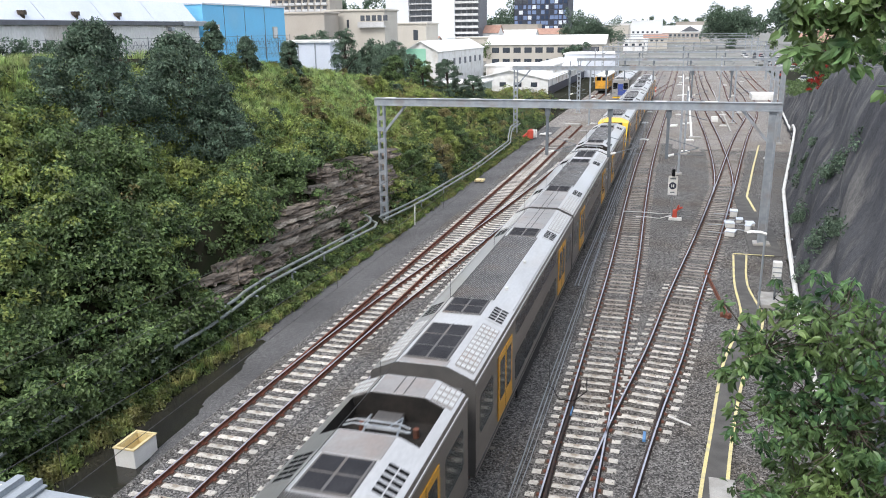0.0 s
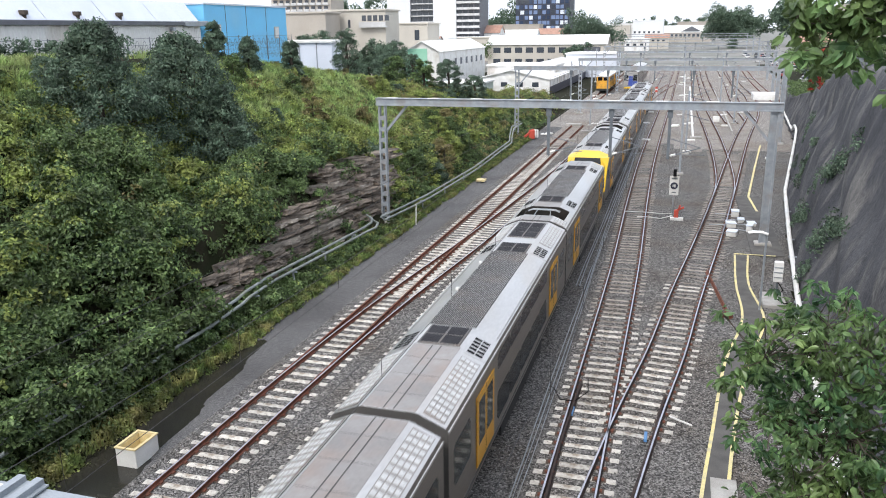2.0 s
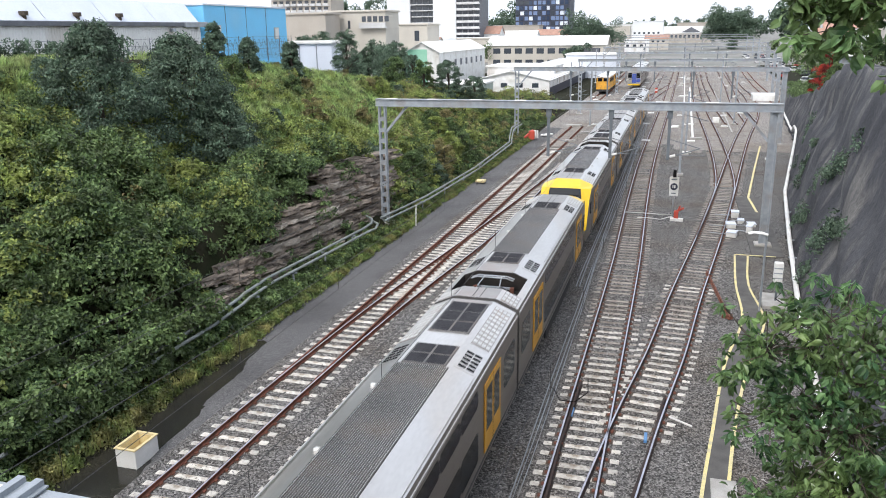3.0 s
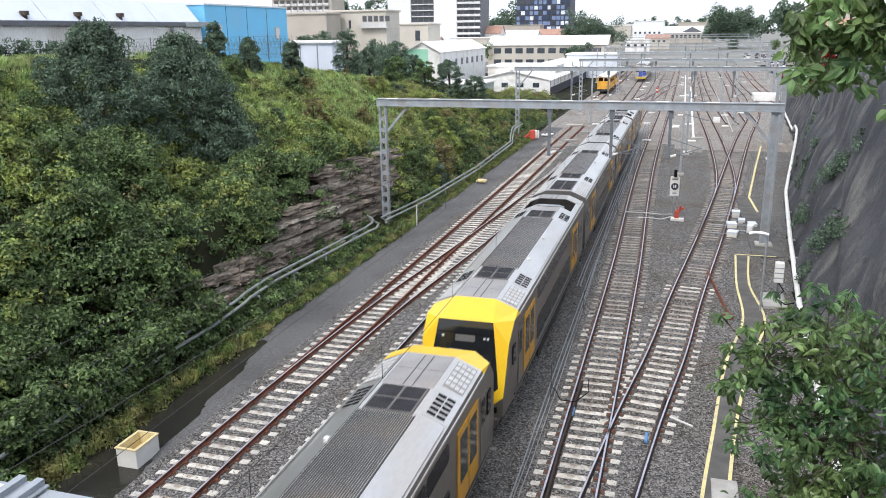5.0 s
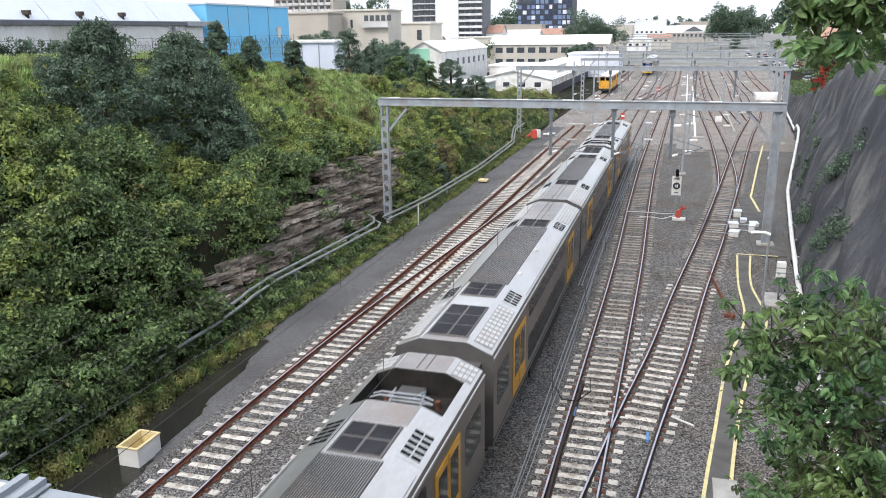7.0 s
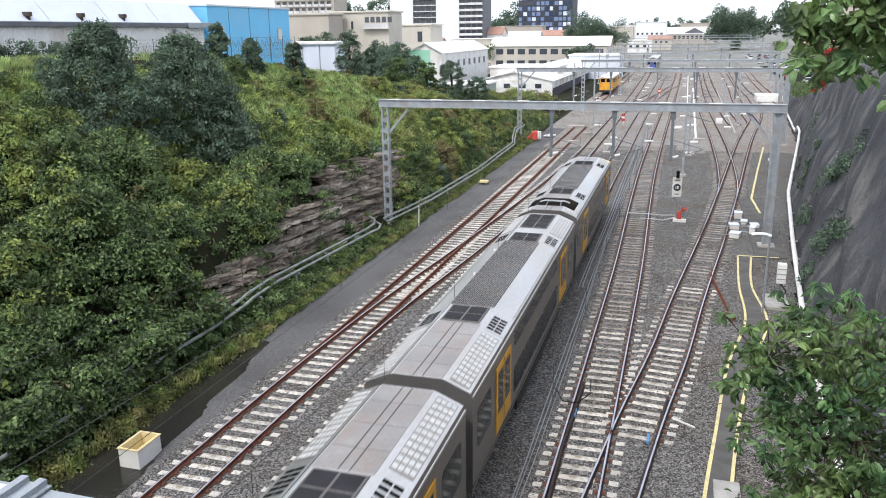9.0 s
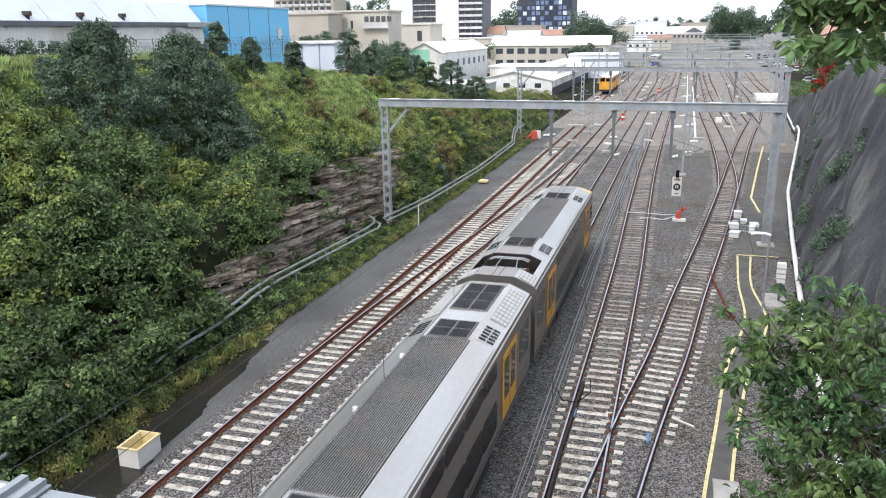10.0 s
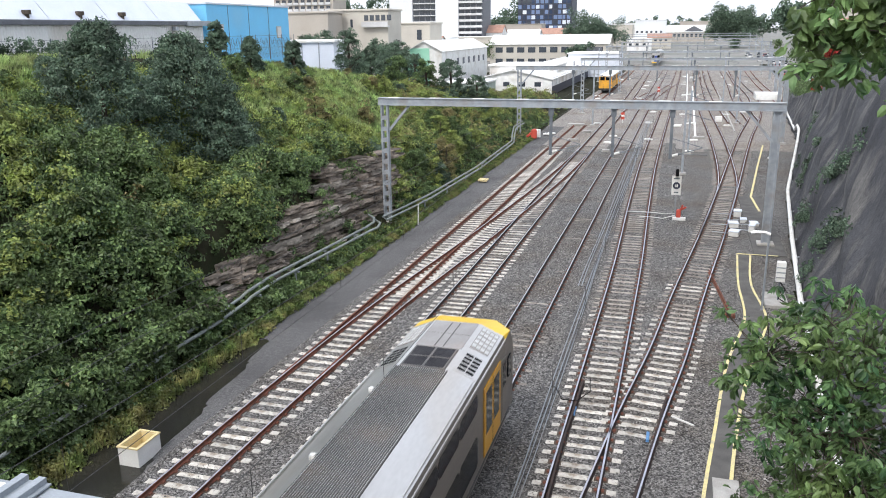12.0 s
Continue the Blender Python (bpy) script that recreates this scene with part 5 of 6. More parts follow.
def window_row(t, face, x0, y0, z0, w, h, nx, nz, dx, dz, mat, name="window", frame_mat=None):
    """A grid of single windows on a front (facing the railway bridge) or an east face."""
    for i in range(nx):
        for j in range(nz):
            u, z = i * dx, z0 + j * dz
            if face == "front":
                b = Build().box(x0 + u, x0 + u + w, y0 - 0.06, y0 + 0.05, z, z + h)
            else:
                b = Build().box(x0 - 0.05, x0 + 0.06, y0 + u, y0 + u + w, z, z + h)
            part(name, b, mat, t)


def block(name, label, x0, x1, y0, y1, z0, z1, wall, roof=None, over=0.3, category="building"):
    t = thing(name, label, category, "town buildings")
    part("wall", Build().box(x0, x1, y0, y1, z0, z1), wall, t)
    part("roof", Build().box(x0 - over, x1 + over, y0 - over, y1 + over, z1, z1 + 0.35, cut=0.1), roof or wall, t)
    return t


def gable(name, label, x0, x1, y0, y1, z0, eave, ridge, wall, roof, along="y", gable_mat=None, category="shed"):
    """A shed with a pitched roof; the ridge runs along y or x."""
    t = thing(name, label, category, "town buildings")
    part("wall", Build().box(x0, x1, y0, y1, z0, eave), wall, t)
    g, r = Build(), Build()
    if along == "y":
        m = (x0 + x1) / 2
        part("gable", Build().face([(x0, y0, eave), (x1, y0, eave), (m, y0, ridge)]), gable_mat or wall, t)
        g.face([(x0, y1, eave), (x1, y1, eave), (m, y1, ridge)])
        for a, c in ((x0, -0.4), (x1, 0.4)):
            r.face([(a + c, y0 - 0.5, eave - 0.12), (a + c, y1 + 0.5, eave - 0.12), (m, y1 + 0.5, ridge + 0.05), (m, y0 - 0.5, ridge + 0.05)])
            r.face([(a + c, y0 - 0.5, eave - 0.3), (a + c, y0 - 0.5, eave - 0.12), (m, y0 - 0.5, ridge + 0.05), (m, y0 - 0.5, ridge - 0.15)])
    else:
        m = (y0 + y1) / 2
        part("gable", Build().face([(x0, y0, eave), (x0, y1, eave), (x0, m, ridge)]), gable_mat or wall, t)
        g.face([(x1, y0, eave), (x1, y1, eave), (x1, m, ridge)])
        for a, c in ((y0, -0.4), (y1, 0.4)):
            r.face([(x0 - 0.5, a + c, eave - 0.12), (x1 + 0.5, a + c, eave - 0.12), (x1 + 0.5, m, ridge + 0.05), (x0 - 0.5, m, ridge + 0.05)])
            r.face([(x0 - 0.5, a + c, eave - 0.3), (x1 + 0.5, a + c, eave - 0.3), (x1 + 0.5, a + c, eave - 0.12), (x0 - 0.5, a + c, eave - 0.12)])
    part("gable", g, gable_mat or wall, t)
    part("roof", r, roof, t)
    return t


def long_white_shed():
    t = thing("metal_shed", "long white corrugated metal shed with dark gutter and rust streaks", "shed", "town buildings")
    X, y0, y1, z0, z1 = -42.0, 22.0, 64.5, 9.5, 13.65
    prof, n = [], int((y1 - y0) / 0.26)
    b = Build()
    for i in range(n + 1):
        for a, c in ((0.0, 0.0), (0.09, 0.0), (0.12, 0.035), (0.23, 0.035)):
            prof.append((X + c, y0 + i * 0.26 + a))
    b.v = [(x, y, z) for z in (z0, z1) for x, y in prof]
    k = len(prof)
    b.f = [(e, e + 1, k + e + 1, k + e) for e in range(k - 1)]
    b.m = [0] * (k - 1)
    part("corrugated_wall", b, M_SHEET, t, "white corrugated wall")
    part("core", Build().box(X - 14, X - 0.02, y0, y1, z0, z1).box(X - 14, X - 1.5, y0, y1, z1, z1 + 1.9), M_SHEET, t)
    part("gutter", Build().box(X - 0.1, X + 0.3, y0, y1 + 0.6, z1 - 0.05, z1 + 0.28, cut=0.04), M_GUTTER, t, "dark slate gutter")
    part("gutter_end", Build().box(X - 0.2, X + 0.42, y1 - 2.6, y1 + 0.9, z1 - 0.12, z1 + 0.32, cut=0.05), M_STEEL, t, "grey gutter end box")
    for i in range(7):
        a = y0 + i * 6.1
        part("roof_sheet", Build().face([(X - 0.1, a, z1 + 0.3), (X - 0.1, a + 6.06, z1 + 0.3), (X - 1.5, a + 6.06, z1 + 1.95), (X - 1.5, a, z1 + 1.95)]).face([(X - 0.1, a, z1 + 0.2), (X - 0.1, a + 6.06, z1 + 0.2), (X - 0.1, a + 6.06, z1 + 0.3), (X - 0.1, a, z1 + 0.3)]), M_ROOF_BLUE, t, "pale blue-grey roof sheet")
    for y in (44.6, 49.6, 54.2):
        part("roof_vent", Build().tube([(X - 0.3, y, z1 + 0.3), (X - 0.3, y, z1 + 0.75)], 0.16, 10).tube([(X - 0.3, y, z1 + 0.62), (X - 0.3, y, z1 + 0.9)], 0.3, 10), M_BARK, t, "brown mushroom roof vent")
    for y in (50.0, 60.0):
        part("wall_lamp", Build().box(X + 0.04, X + 0.45, y, y + 0.35, z1 - 0.5, z1 - 0.2, cut=0.05), M_STEEL, t)
    return t


long_white_shed()

bb = thing("blue_building", "bright sky-blue clad industrial building", "building", "town buildings")
part("wall", Build().box(-62, -42.1, 65.6, 81.5, 6, 15.45), M_BLUE, bb)
part("parapet", Build().box(-62.1, -42.0, 65.5, 81.6, 15.45, 15.6), M_ROOF_BLUE, bb)
for y in (69.2, 73.0, 77.0):
    part("cladding_joint", Build().box(-42.1, -42.07, y - 0.02, y + 0.02, 8, 15.45), M_GUTTER, bb)
for y, z in ((67.2, 12.5), (78.6, 12.3)):
    w = part("window", Build().box(-42.1, -42.0, y, y + 0.95, z, z + 1.2), M_CREAM, bb, "white framed window")
    part("pane", Build().box(-42.01, -41.97, y + 0.1, y + 0.85, z + 0.1, z + 1.1), M_SHEET, w)

# chain-link fence with a curled wire top along the shed
fence = thing("chain_link_fence", "rusty chain-link security fence with curled barbed wire", "fence")
for i in range(19):
    y = 30 + i * 2.6
    part("post", Build().tube([(-39.2, y, 10.4), (-39.2, y, 12.7)], 0.035, 6), M_STEEL_D, fence)
    if i < 18:
        for z in (10.9, 11.5, 12.1, 12.6):
            part("wire", Build().tube([(-39.2, y, z), (-39.2, y + 2.6, z)], 0.012, 4), M_STEEL_D, fence)
        coil = [(-39.2, y + 2.6 * k / 24, 12.1 + 0.32 * math.sin(k * math.pi / 4)) for k in range(25)]
        part("barbed_coil", Build().tube(coil, 0.018, 4), M_STEEL_D, fence)
        mesh_b = Build()
        for k in range(9):
            mesh_b.beam((-39.2, y + k * 0.29, 10.5), (-39.2, y + min(2.6, k * 0.29 + 0.6), 12.1), 0.008, 0.008).beam((-39.2, y + k * 0.29, 12.1), (-39.2, y + min(2.6, k * 0.29 + 0.6), 10.5), 0.008, 0.008)
        part("mesh_panel", mesh_b, M_STEEL_D, fence)
ivy_y = RNG.uniform(33, 46.5, 260)
p_ivy, n_ivy = clump_leaves(np.stack([np.full(260, -38.9), ivy_y, 10.9 + RNG.uniform(0, 1.7, 260) * (RNG.random(260) < 0.75)], 1), RNG.uniform(0.2, 0.38, 260), 45, 1.0, -2.0)
tagged(part("fence_ivy", leaf_mesh("fence_ivy", p_ivy, n_ivy, 0.17, 0.12, M_LEAF_DARK, RNG), None, None, "dark ivy grown through the wire fence", kind="stuff"), category="ivy")

hut = block("white_hut", "pale blue-white flat-roofed hut with blue door", -52.3, -45.2, 100, 103.5, 3, 11.5, M_ROOF_BLUE, M_WHITE)
part("door", Build().box(-51.6, -50.2, 99.94, 100.0, 6.2, 8.9), M_BLUE, hut)
for x in (-49.9, -47.4):
    part("downpipe", Build().box(x - 0.05, x + 0.05, 99.9, 100.0, 3, 11.4), M_STEEL, hut)
b1 = block("beige_hall", "large beige windowless hall", -86, -68.8, 150, 157, 0, 16.4, M_BEIGE)
b2 = block("office_block", "pale rendered office block with roof terrace", -72.3, -59.1, 158, 166, 0, 16.9, M_CREAM)
window_row(b2, "front", -70.6, 158, 13.6, 0.5, 1.6, 2, 1, 3.2, 1, M_GLASS_CITY)
part("terrace", Build().box(-64.6, -58.8, 157, 158, 13.6, 13.9).box(-64.6, -58.8, 157, 157.2, 13.9, 14.7), M_SLAB, b2, "pale terrace with railing")
window_row(b2, "front", -64.3, 158, 14.9, 0.9, 1.1, 5, 1, 1.25, 1, M_GLASS_CITY)
b3 = block("cream_block", "cream rendered block beside the yard", -78, -60.3, 190, 200, 0, 14.4, M_CREAM)
window_row(b3, "front", -63.6, 190, 10.6, 1.2, 2.4, 1, 1, 2, 1, M_GLASS_CITY)
part("roller_door", Build().box(-74.5, -68, 189.9, 190, 4, 9.4), M_BEIGE, b3)
gs = gable("green_shed", "white gabled shed with pale green gable wall", -59.8, -51.8, 171.5, 214, 0, 8.4, 10.6, M_WHITE, M_WHITE, "y", M_WHITE)
part("green_wall", Build().box(-59.8, -54.6, 171.4, 171.5, 0, 9.0), M_GREEN_WALL, gs, "pale green cladding")
window_row(gs, "east", -51.8, 184, 5.0, 1.6, 1.5, 6, 1, 5.0, 1, M_GUTTER, "door")

tower = thing("apartment_tower", "white apartment tower with dark window bands and balconies", "building", "town buildings")
part("wall", Build().box(-156, -143, 420, 440, 0, 62).box(-130, -117.4, 420, 440, 0, 62), M_TOWER, tower)
part("core", Build().box(-143, -130, 421.5, 440, 0, 62).box(-117.4, -104.5, 421.5, 440, 0, 62), M_GUTTER, tower)
for j in range(11):
    z = 4.5 + j * 3.1
    for x0, x1 in ((-143, -130), (-117.4, -104.5)):
        part("balcony", Build().box(x0, x1, 419.6, 421.5, z, z + 0.35).box(x0, x1, 419.6, 419.75, z + 0.35, z + 1.15 if x0 > -120 else z + 0.5), M_SLAB, tower)
    window_row(tower, "front", -142.4, 421.5, z + 0.5, 2.6, 2.2, 4, 1, 3.2, 1, M_GLASS_CITY)
    window_row(tower, "front", -116.9, 421.5, z + 0.5, 2.4, 2.2, 4, 1, 3.1, 1, M_GLASS_CITY)
pod = block("tower_podium", "low white podium with a planted roof", -117, -92, 405, 420, 0, 9.0, M_TOWER)

flats = block("flats_block", "pale block of flats with rows of balconies", -204, -171, 380, 396, 0, 40, M_BEIGE)
for j in range(5):
    for i in range(9):
        part("balcony", Build().box(-203 + i * 3.5, -200.2 + i * 3.5, 378.8, 380, 19.5 + j * 3.1, 19.8 + j * 3.1).box(-203 + i * 3.5, -200.2 + i * 3.5, 378.8, 378.9, 19.8 + j * 3.1, 20.7 + j * 3.1), M_SLAB, flats)
    window_row(flats, "front", -202.8, 380, 20 + j * 3.1, 2.2, 2.1, 9, 1, 3.5, 1, M_GLASS_CITY)

bt = thing("glass_tower", "dark blue glass office tower with pale floor panels", "building", "town buildings")
part("wall", Build().box(-132, -89, 650, 680, 0, 70), M_NAVY, bt)
rb = random.Random(4)
for j in range(9):
    for i in range(12):
        x, z = -131.6 + i * 3.55, 8 + j * 4.0
        part("window", Build().box(x, x + 2.6 + rb.uniform(-0.5, 0.6), 649.7, 650, z, z + 2.9), rb.choice((M_GLASS_BLUE, M_GLASS_PALE, M_GLASS_PALE, M_GLASS_CITY, M_ROOF_BLUE)), bt)

sch = gable("school_building", "long two-storey cream building with white metal roof", -62.4, -24, 262, 276, 0, 8.2, 10.9, M_CREAM, M_WHITE, "x")
window_row(sch, "front", -60.5, 262, 5.4, 2.4, 1.7, 10, 1, 3.6, 1, M_GLASS_CITY)
window_row(sch, "front", -60.5, 262, 1.8, 2.4, 1.7, 10, 1, 3.6, 1, M_GLASS_CITY)
part("garage_door", Build().box(-34.5, -26, 261.8, 262, 3.4, 7.0), M_GUTTER, sch)
wb = block("white_store", "plain white flat-roofed store building", -31, -17.4, 222, 236, 0, 6.1, M_ROOF_BLUE, M_WHITE)
ys = gable("yard_shed", "long white yard shed with navy side wall", -41, -25.5, 160, 232, 0, 3.3, 5.0, M_NAVY, M_WHITE, "y", M_WHITE)
part("white_front", Build().box(-41.1, -25.4, 159.8, 160, 0, 3.4), M_WHITE, ys)
window_row(ys, "front", -38.5, 159.8, 1.7, 1.3, 0.9, 4, 1, 3.2, 1, M_GLASS_CITY)
for i in range(14):
    part("upper_panel", Build().box(-25.5, -25.4, 161 + i * 5, 165.2 + i * 5, 1.7, 3.2), M_SHEET, ys)
block("grey_green_hut", "grey-green flat-roofed hut by the yard", -43.6, -36, 146, 156, 0, 3.1, M_GREY_GREEN, M_WHITE)
part("ridge_cap", Build().box(-33.5, -33.0, 159.5, 232.5, 5.0, 5.12), M_SHEET, ys)
block("low_annex", "low white annex roof beside the sheds", -42, -27, 176, 190, 0, 5.0, M_SHEET, M_WHITE)

st = gable("station_building", "long station building with white roof and small gable", -31, 19, 700, 716, 0, 8.6, 14.0, M_BEIGE, M_WHITE, "x")
part("dormer", Build().face([(-4, 699.4, 9.2), (12, 699.4, 9.2), (4, 699.4, 13.4)]), M_GUTTER, st)
window_row(st, "front", -29, 700, 4.6, 2.0, 2.6, 14, 1, 3.4, 1, M_GLASS_CITY)

rb = random.Random(9)
for i, (x, y, w, d, h, roofed) in enumerate(((-118, 430, 22, 12, 15, 1), (-96, 440, 18, 12, 12.5, 1), (-120, 520, 30, 14, 15.5, 0), (-88, 500, 20, 12, 13, 1), (-70, 380, 16, 10, 8.5, 1), (-47, 360, 14, 10, 8, 1),
                                             (-52, 560, 16, 12, 14, 0), (-38, 620, 22, 14, 17.5, 0), (-24, 520, 14, 10, 9, 1), (-30, 430, 12, 10, 7, 0), (-8, 760, 30, 14, 17, 0), (-62, 700, 26, 14, 16, 0),
                                             (62, 420, 20, 14, 16, 1), (84, 520, 26, 16, 24, 0), (52, 360, 12, 10, 12, 1), (70, 330, 14, 10, 14, 0), (38, 300, 9, 8, 10.2, 1), (-140, 330, 30, 14, 13, 1), (-112, 300, 20, 12, 10.5, 1), (-92, 330, 16, 10, 9.5, 0), (-190, 300, 60, 20, 14.5, 0))):
    wall = rb.choice((M_CREAM, M_BEIGE, M_TOWER, M_SHEET))
    if roofed:
        h_ob = gable("town_house", "small rendered town building with tiled roof", x, x + w, y, y + d, 0, h * 0.75, h, wall, rb.choice((M_TERRACOTTA, M_WHITE, M_TERRACOTTA)), "x", category="house")
    else:
        h_ob = block("town_block", "pale rendered low-rise town block", x, x + w, y, y + d, 0, h, wall)
    n = max(2, int(w / 3.2))
    window_row(h_ob, "front", x + 0.9, y, h * 0.5, 1.5, 1.4, n, 1, (w - 1.6) / n, 1, M_GLASS_CITY)


# ---- distant trees and hills ----
def far_wood(name, label, spots, size, per, mat):
    c = np.array([s[:3] for s in spots], float)
    r = np.array([s[3] for s in spots], float)
    sub = np.repeat(c, 12, 0) + RNG.normal(0, 0.5, (len(c) * 12, 3)) * np.repeat(r, 12)[:, None]
    p, nn = clump_leaves(sub, np.repeat(r, 12) * 0.5, per, 0.9, -2.0, 0.4)
    tagged(part(name, leaf_mesh(name, p, nn, size, size * 0.6, mat, RNG), None, None, label, kind="stuff"), category="trees")


rb = random.Random(3)
far_wood("fig_trees", "large dark spreading trees above the station", [(8 + rb.uniform(0, 30), 520 + rb.uniform(-10, 10), rb.uniform(6, 20) - abs(i - 8) * 0.2, rb.uniform(4, 7)) for i in range(16)], 1.3, 60, M_LEAF_DARK)
far_wood("yard_trees", "dark green trees behind the long white-roofed building", [(-42 + rb.uniform(0, 16), 305 + rb.uniform(-5, 8), rb.uniform(6, 15), rb.uniform(3, 4.6)) for i in range(16)] + [(-33 + rb.uniform(-3, 3), 255, rb.uniform(2, 7), 2.4) for i in range(8)], 0.7, 70, M_LEAF_DARK)
far_wood("hill_woods", "wooded hills on the skyline", [(-430 + i * 8.2 + rb.uniform(-4, 4), 900 + rb.uniform(-30, 60), 22 + rb.uniform(-8, 14) + 8 * math.sin(i * 0.21), rb.uniform(9, 15)) for i in range(34)] + [(-60 + i * 16, 980, 12 + rb.uniform(-3, 5), 9) for i in range(12)] + [(60 + i * 10, 600 + rb.uniform(-30, 30), 14 + rb.uniform(-4, 8), 8) for i in range(12)], 3.2, 45, M_LEAF_DARK)
far_wood("garden_trees", "green garden trees between the buildings", [(-100 + rb.uniform(0, 42), rb.uniform(215, 330), rb.uniform(3, 6.5), rb.uniform(1.8, 3)) for i in range(26)] + [(rb.uniform(24, 60), rb.uniform(190, 330), rb.uniform(3, 8), rb.uniform(2, 4)) for i in range(26)], 0.6, 45, M_LEAF)


far_wood("hut_hedge", "dark green hedge trees behind the pale hut", [(-67 + i * 1.6 + rb.uniform(-0.5, 0.5), 128 + rb.uniform(-2, 2), 10.6 + rb.uniform(-0.6, 0.8), rb.uniform(1.2, 1.8)) for i in range(6)] + [(rb.uniform(-54, -48), 132 + rb.uniform(-3, 3), rb.uniform(6.5, 9.5), rb.uniform(1.5, 2.2)) for i in range(9)], 0.42, 70, M_LEAF_DARK)
for x, y, h in ((-48.5, 134, 11.6), (-52.5, 131, 10.6)):
    tree((x, y, 0.0), h, 0.26, "grey-green rounded tree between the sheds", M_LEAF_DARK, 0.35, 170, 0.3, 50)


# ---- parked cars on the far road ----
M_CAR = [material("car_paint_%s" % n, c, 0.3, 0.2, scale=1, fine=8, grain=0.02, bump=0) for n, c in (("white", (0.7, 0.7, 0.7)), ("silver", (0.4, 0.42, 0.44)), ("dark", (0.04, 0.045, 0.06)), ("red", (0.4, 0.04, 0.03)))]


def parked_car(paint, word):
    t = thing("parked_car", "%s car parked beside the far road" % word, "car", "parked cars")
    part("body", Build().box(-0.88, 0.88, -2.1, 2.1, 0.3, 0.85, cut=0.12), paint, t)
    part("cabin", Build().box(-0.75, 0.75, -1.3, 1.0, 0.8, 1.42, cut=0.22), M_GLASS_CITY, t)
    part("roof", Build().box(-0.6, 0.6, -1.0, 0.7, 1.40, 1.46, cut=0.02), paint, t)
    for x in (-0.8, 0.8):
        for y in (-1.35, 1.35):
            part("wheel", Build().tube([(x - 0.1, y, 0.32), (x + 0.1, y, 0.32)], 0.32, 10), M_BLACK, t)
    return t


rb = random.Random(6)
cars = [parked_car(m, w) for m, w in zip(M_CAR, ("white", "silver", "dark blue", "red"))]
for i in range(26):
    x, y = 25 + rb.uniform(0, 3) + (i % 3) * 4.0, 205 + i * 7.5
    m = pose(x, y, float(land(x, y)), 0, 0, rb.choice((0, 180)) + rb.uniform(-4, 4))
    if i < 4:
        cars[i].matrix_basis = m
    else:
        copy_thing(cars[rb.choice((0, 0, 1, 1, 2, 2, 3))], m)


# ---- railway equipment ----
M_RED = material("warning_red", (0.55, 0.08, 0.05), 0.6, scale=2, fine=20)
M_BOXTOP = material("straw_yellow_board", (0.66, 0.55, 0.30), 0.8, second=(0.58, 0.47, 0.25), scale=3, fine=30)
# The dark bank's reflection is put into this near-black water colour
M_WATER = material("dark_ditch_water", (0.02, 0.02, 0.018), 0.15, second=(0.03, 0.028, 0.022), scale=0.6, fine=6, bump=0.05, spec=0.3)
M_DARKSTONE = material("signal_disc_navy", (0.03, 0.035, 0.06), 0.6)

tagged(part("water", Build().box(-18.7, -15.1, 6, 32, -0.8, -0.52), M_WATER, None, "still dark water standing in the side ditch", kind="structure"), category="water")

# twin pipes on brackets at the foot of the bank
def pipe_run(label, paths, r, posts):
    t = thing("pipe_run", label, "pipes", "pipe runs")
    for p in paths:
        part("pipe", Build().tube(p, r, 10), M_PIPE, t)
    for x, y, z in posts:
        part("bracket", Build().box(x - 0.04, x + 0.04, y - 0.04, y + 0.04, -0.5, z).box(x - 0.22, x + 0.22, y - 0.04, y + 0.04, z - 0.08, z), M_STEEL, t)


low = [(-19.15, 5, 0.95), (-19.25, 20, 0.95), (-19.1, 28, 0.95), (-19.3, 30.8, 0.95), (-19.3, 31.4, 1.05), (-19.4, 34, 1.05), (-18.95, 41, 1.0), (-18.75, 45, 0.95)]
pipe_run("twin grey pipes on brackets along the foot of the rock", [
    low + [(-18.8, 46.5, 0.95), (-19.2, 47.6, 0.95), (-19.9, 48.4, 0.95)],
    [(x + 0.24, y, z - 0.22) for x, y, z in low] + [(-18.4, 46.2, 0.7), (-18.7, 47.4, 0.7), (-19.6, 48.3, 0.72)]], 0.075,
    [(-19.1, y, 0.75) for y in (8, 12, 16, 20, 24, 28, 32, 36, 40, 44)])
far_pipe = [(-19.3, 49.5, 0.6), (-18.9, 53, 0.6), (-18.5, 57.4, 0.6), (-18.1, 70.9, 0.6), (-18.5, 86, 0.6), (-18.6, 89, 0.6), (-19.0, 91, 0.9), (-19.2, 93, 1.7), (-19.0, 97, 1.9)]
pipe_run("grey pipes running on along the bank to the yard", [far_pipe, [(x + 0.25, y, z - 0.2) for x, y, z in far_pipe]], 0.075, [(-18.4, y, 0.45) for y in (56, 62, 68, 74, 80, 86)])

# white conduit along the foot of the wall
wc = thing("wall_conduit", "white painted conduit along the foot of the dark wall", "conduit")
ys_c = np.concatenate([np.arange(8, 100, 2.0), np.arange(100, 134, 3.0)])
part("pipe", Build().tube([(float(wall_x(y)) - 0.12, float(y), 0.55 + (0.9 if 96 < y < 104 else 0)) for y in ys_c], 0.13, 10), M_WHITE, wc)
for y in range(10, 130, 4):
    part("clip", Build().box(float(wall_x(y)) - 0.3, float(wall_x(y)) + 0.15, y - 0.04, y + 0.04, 0.5, 0.58), M_STEEL, wc)

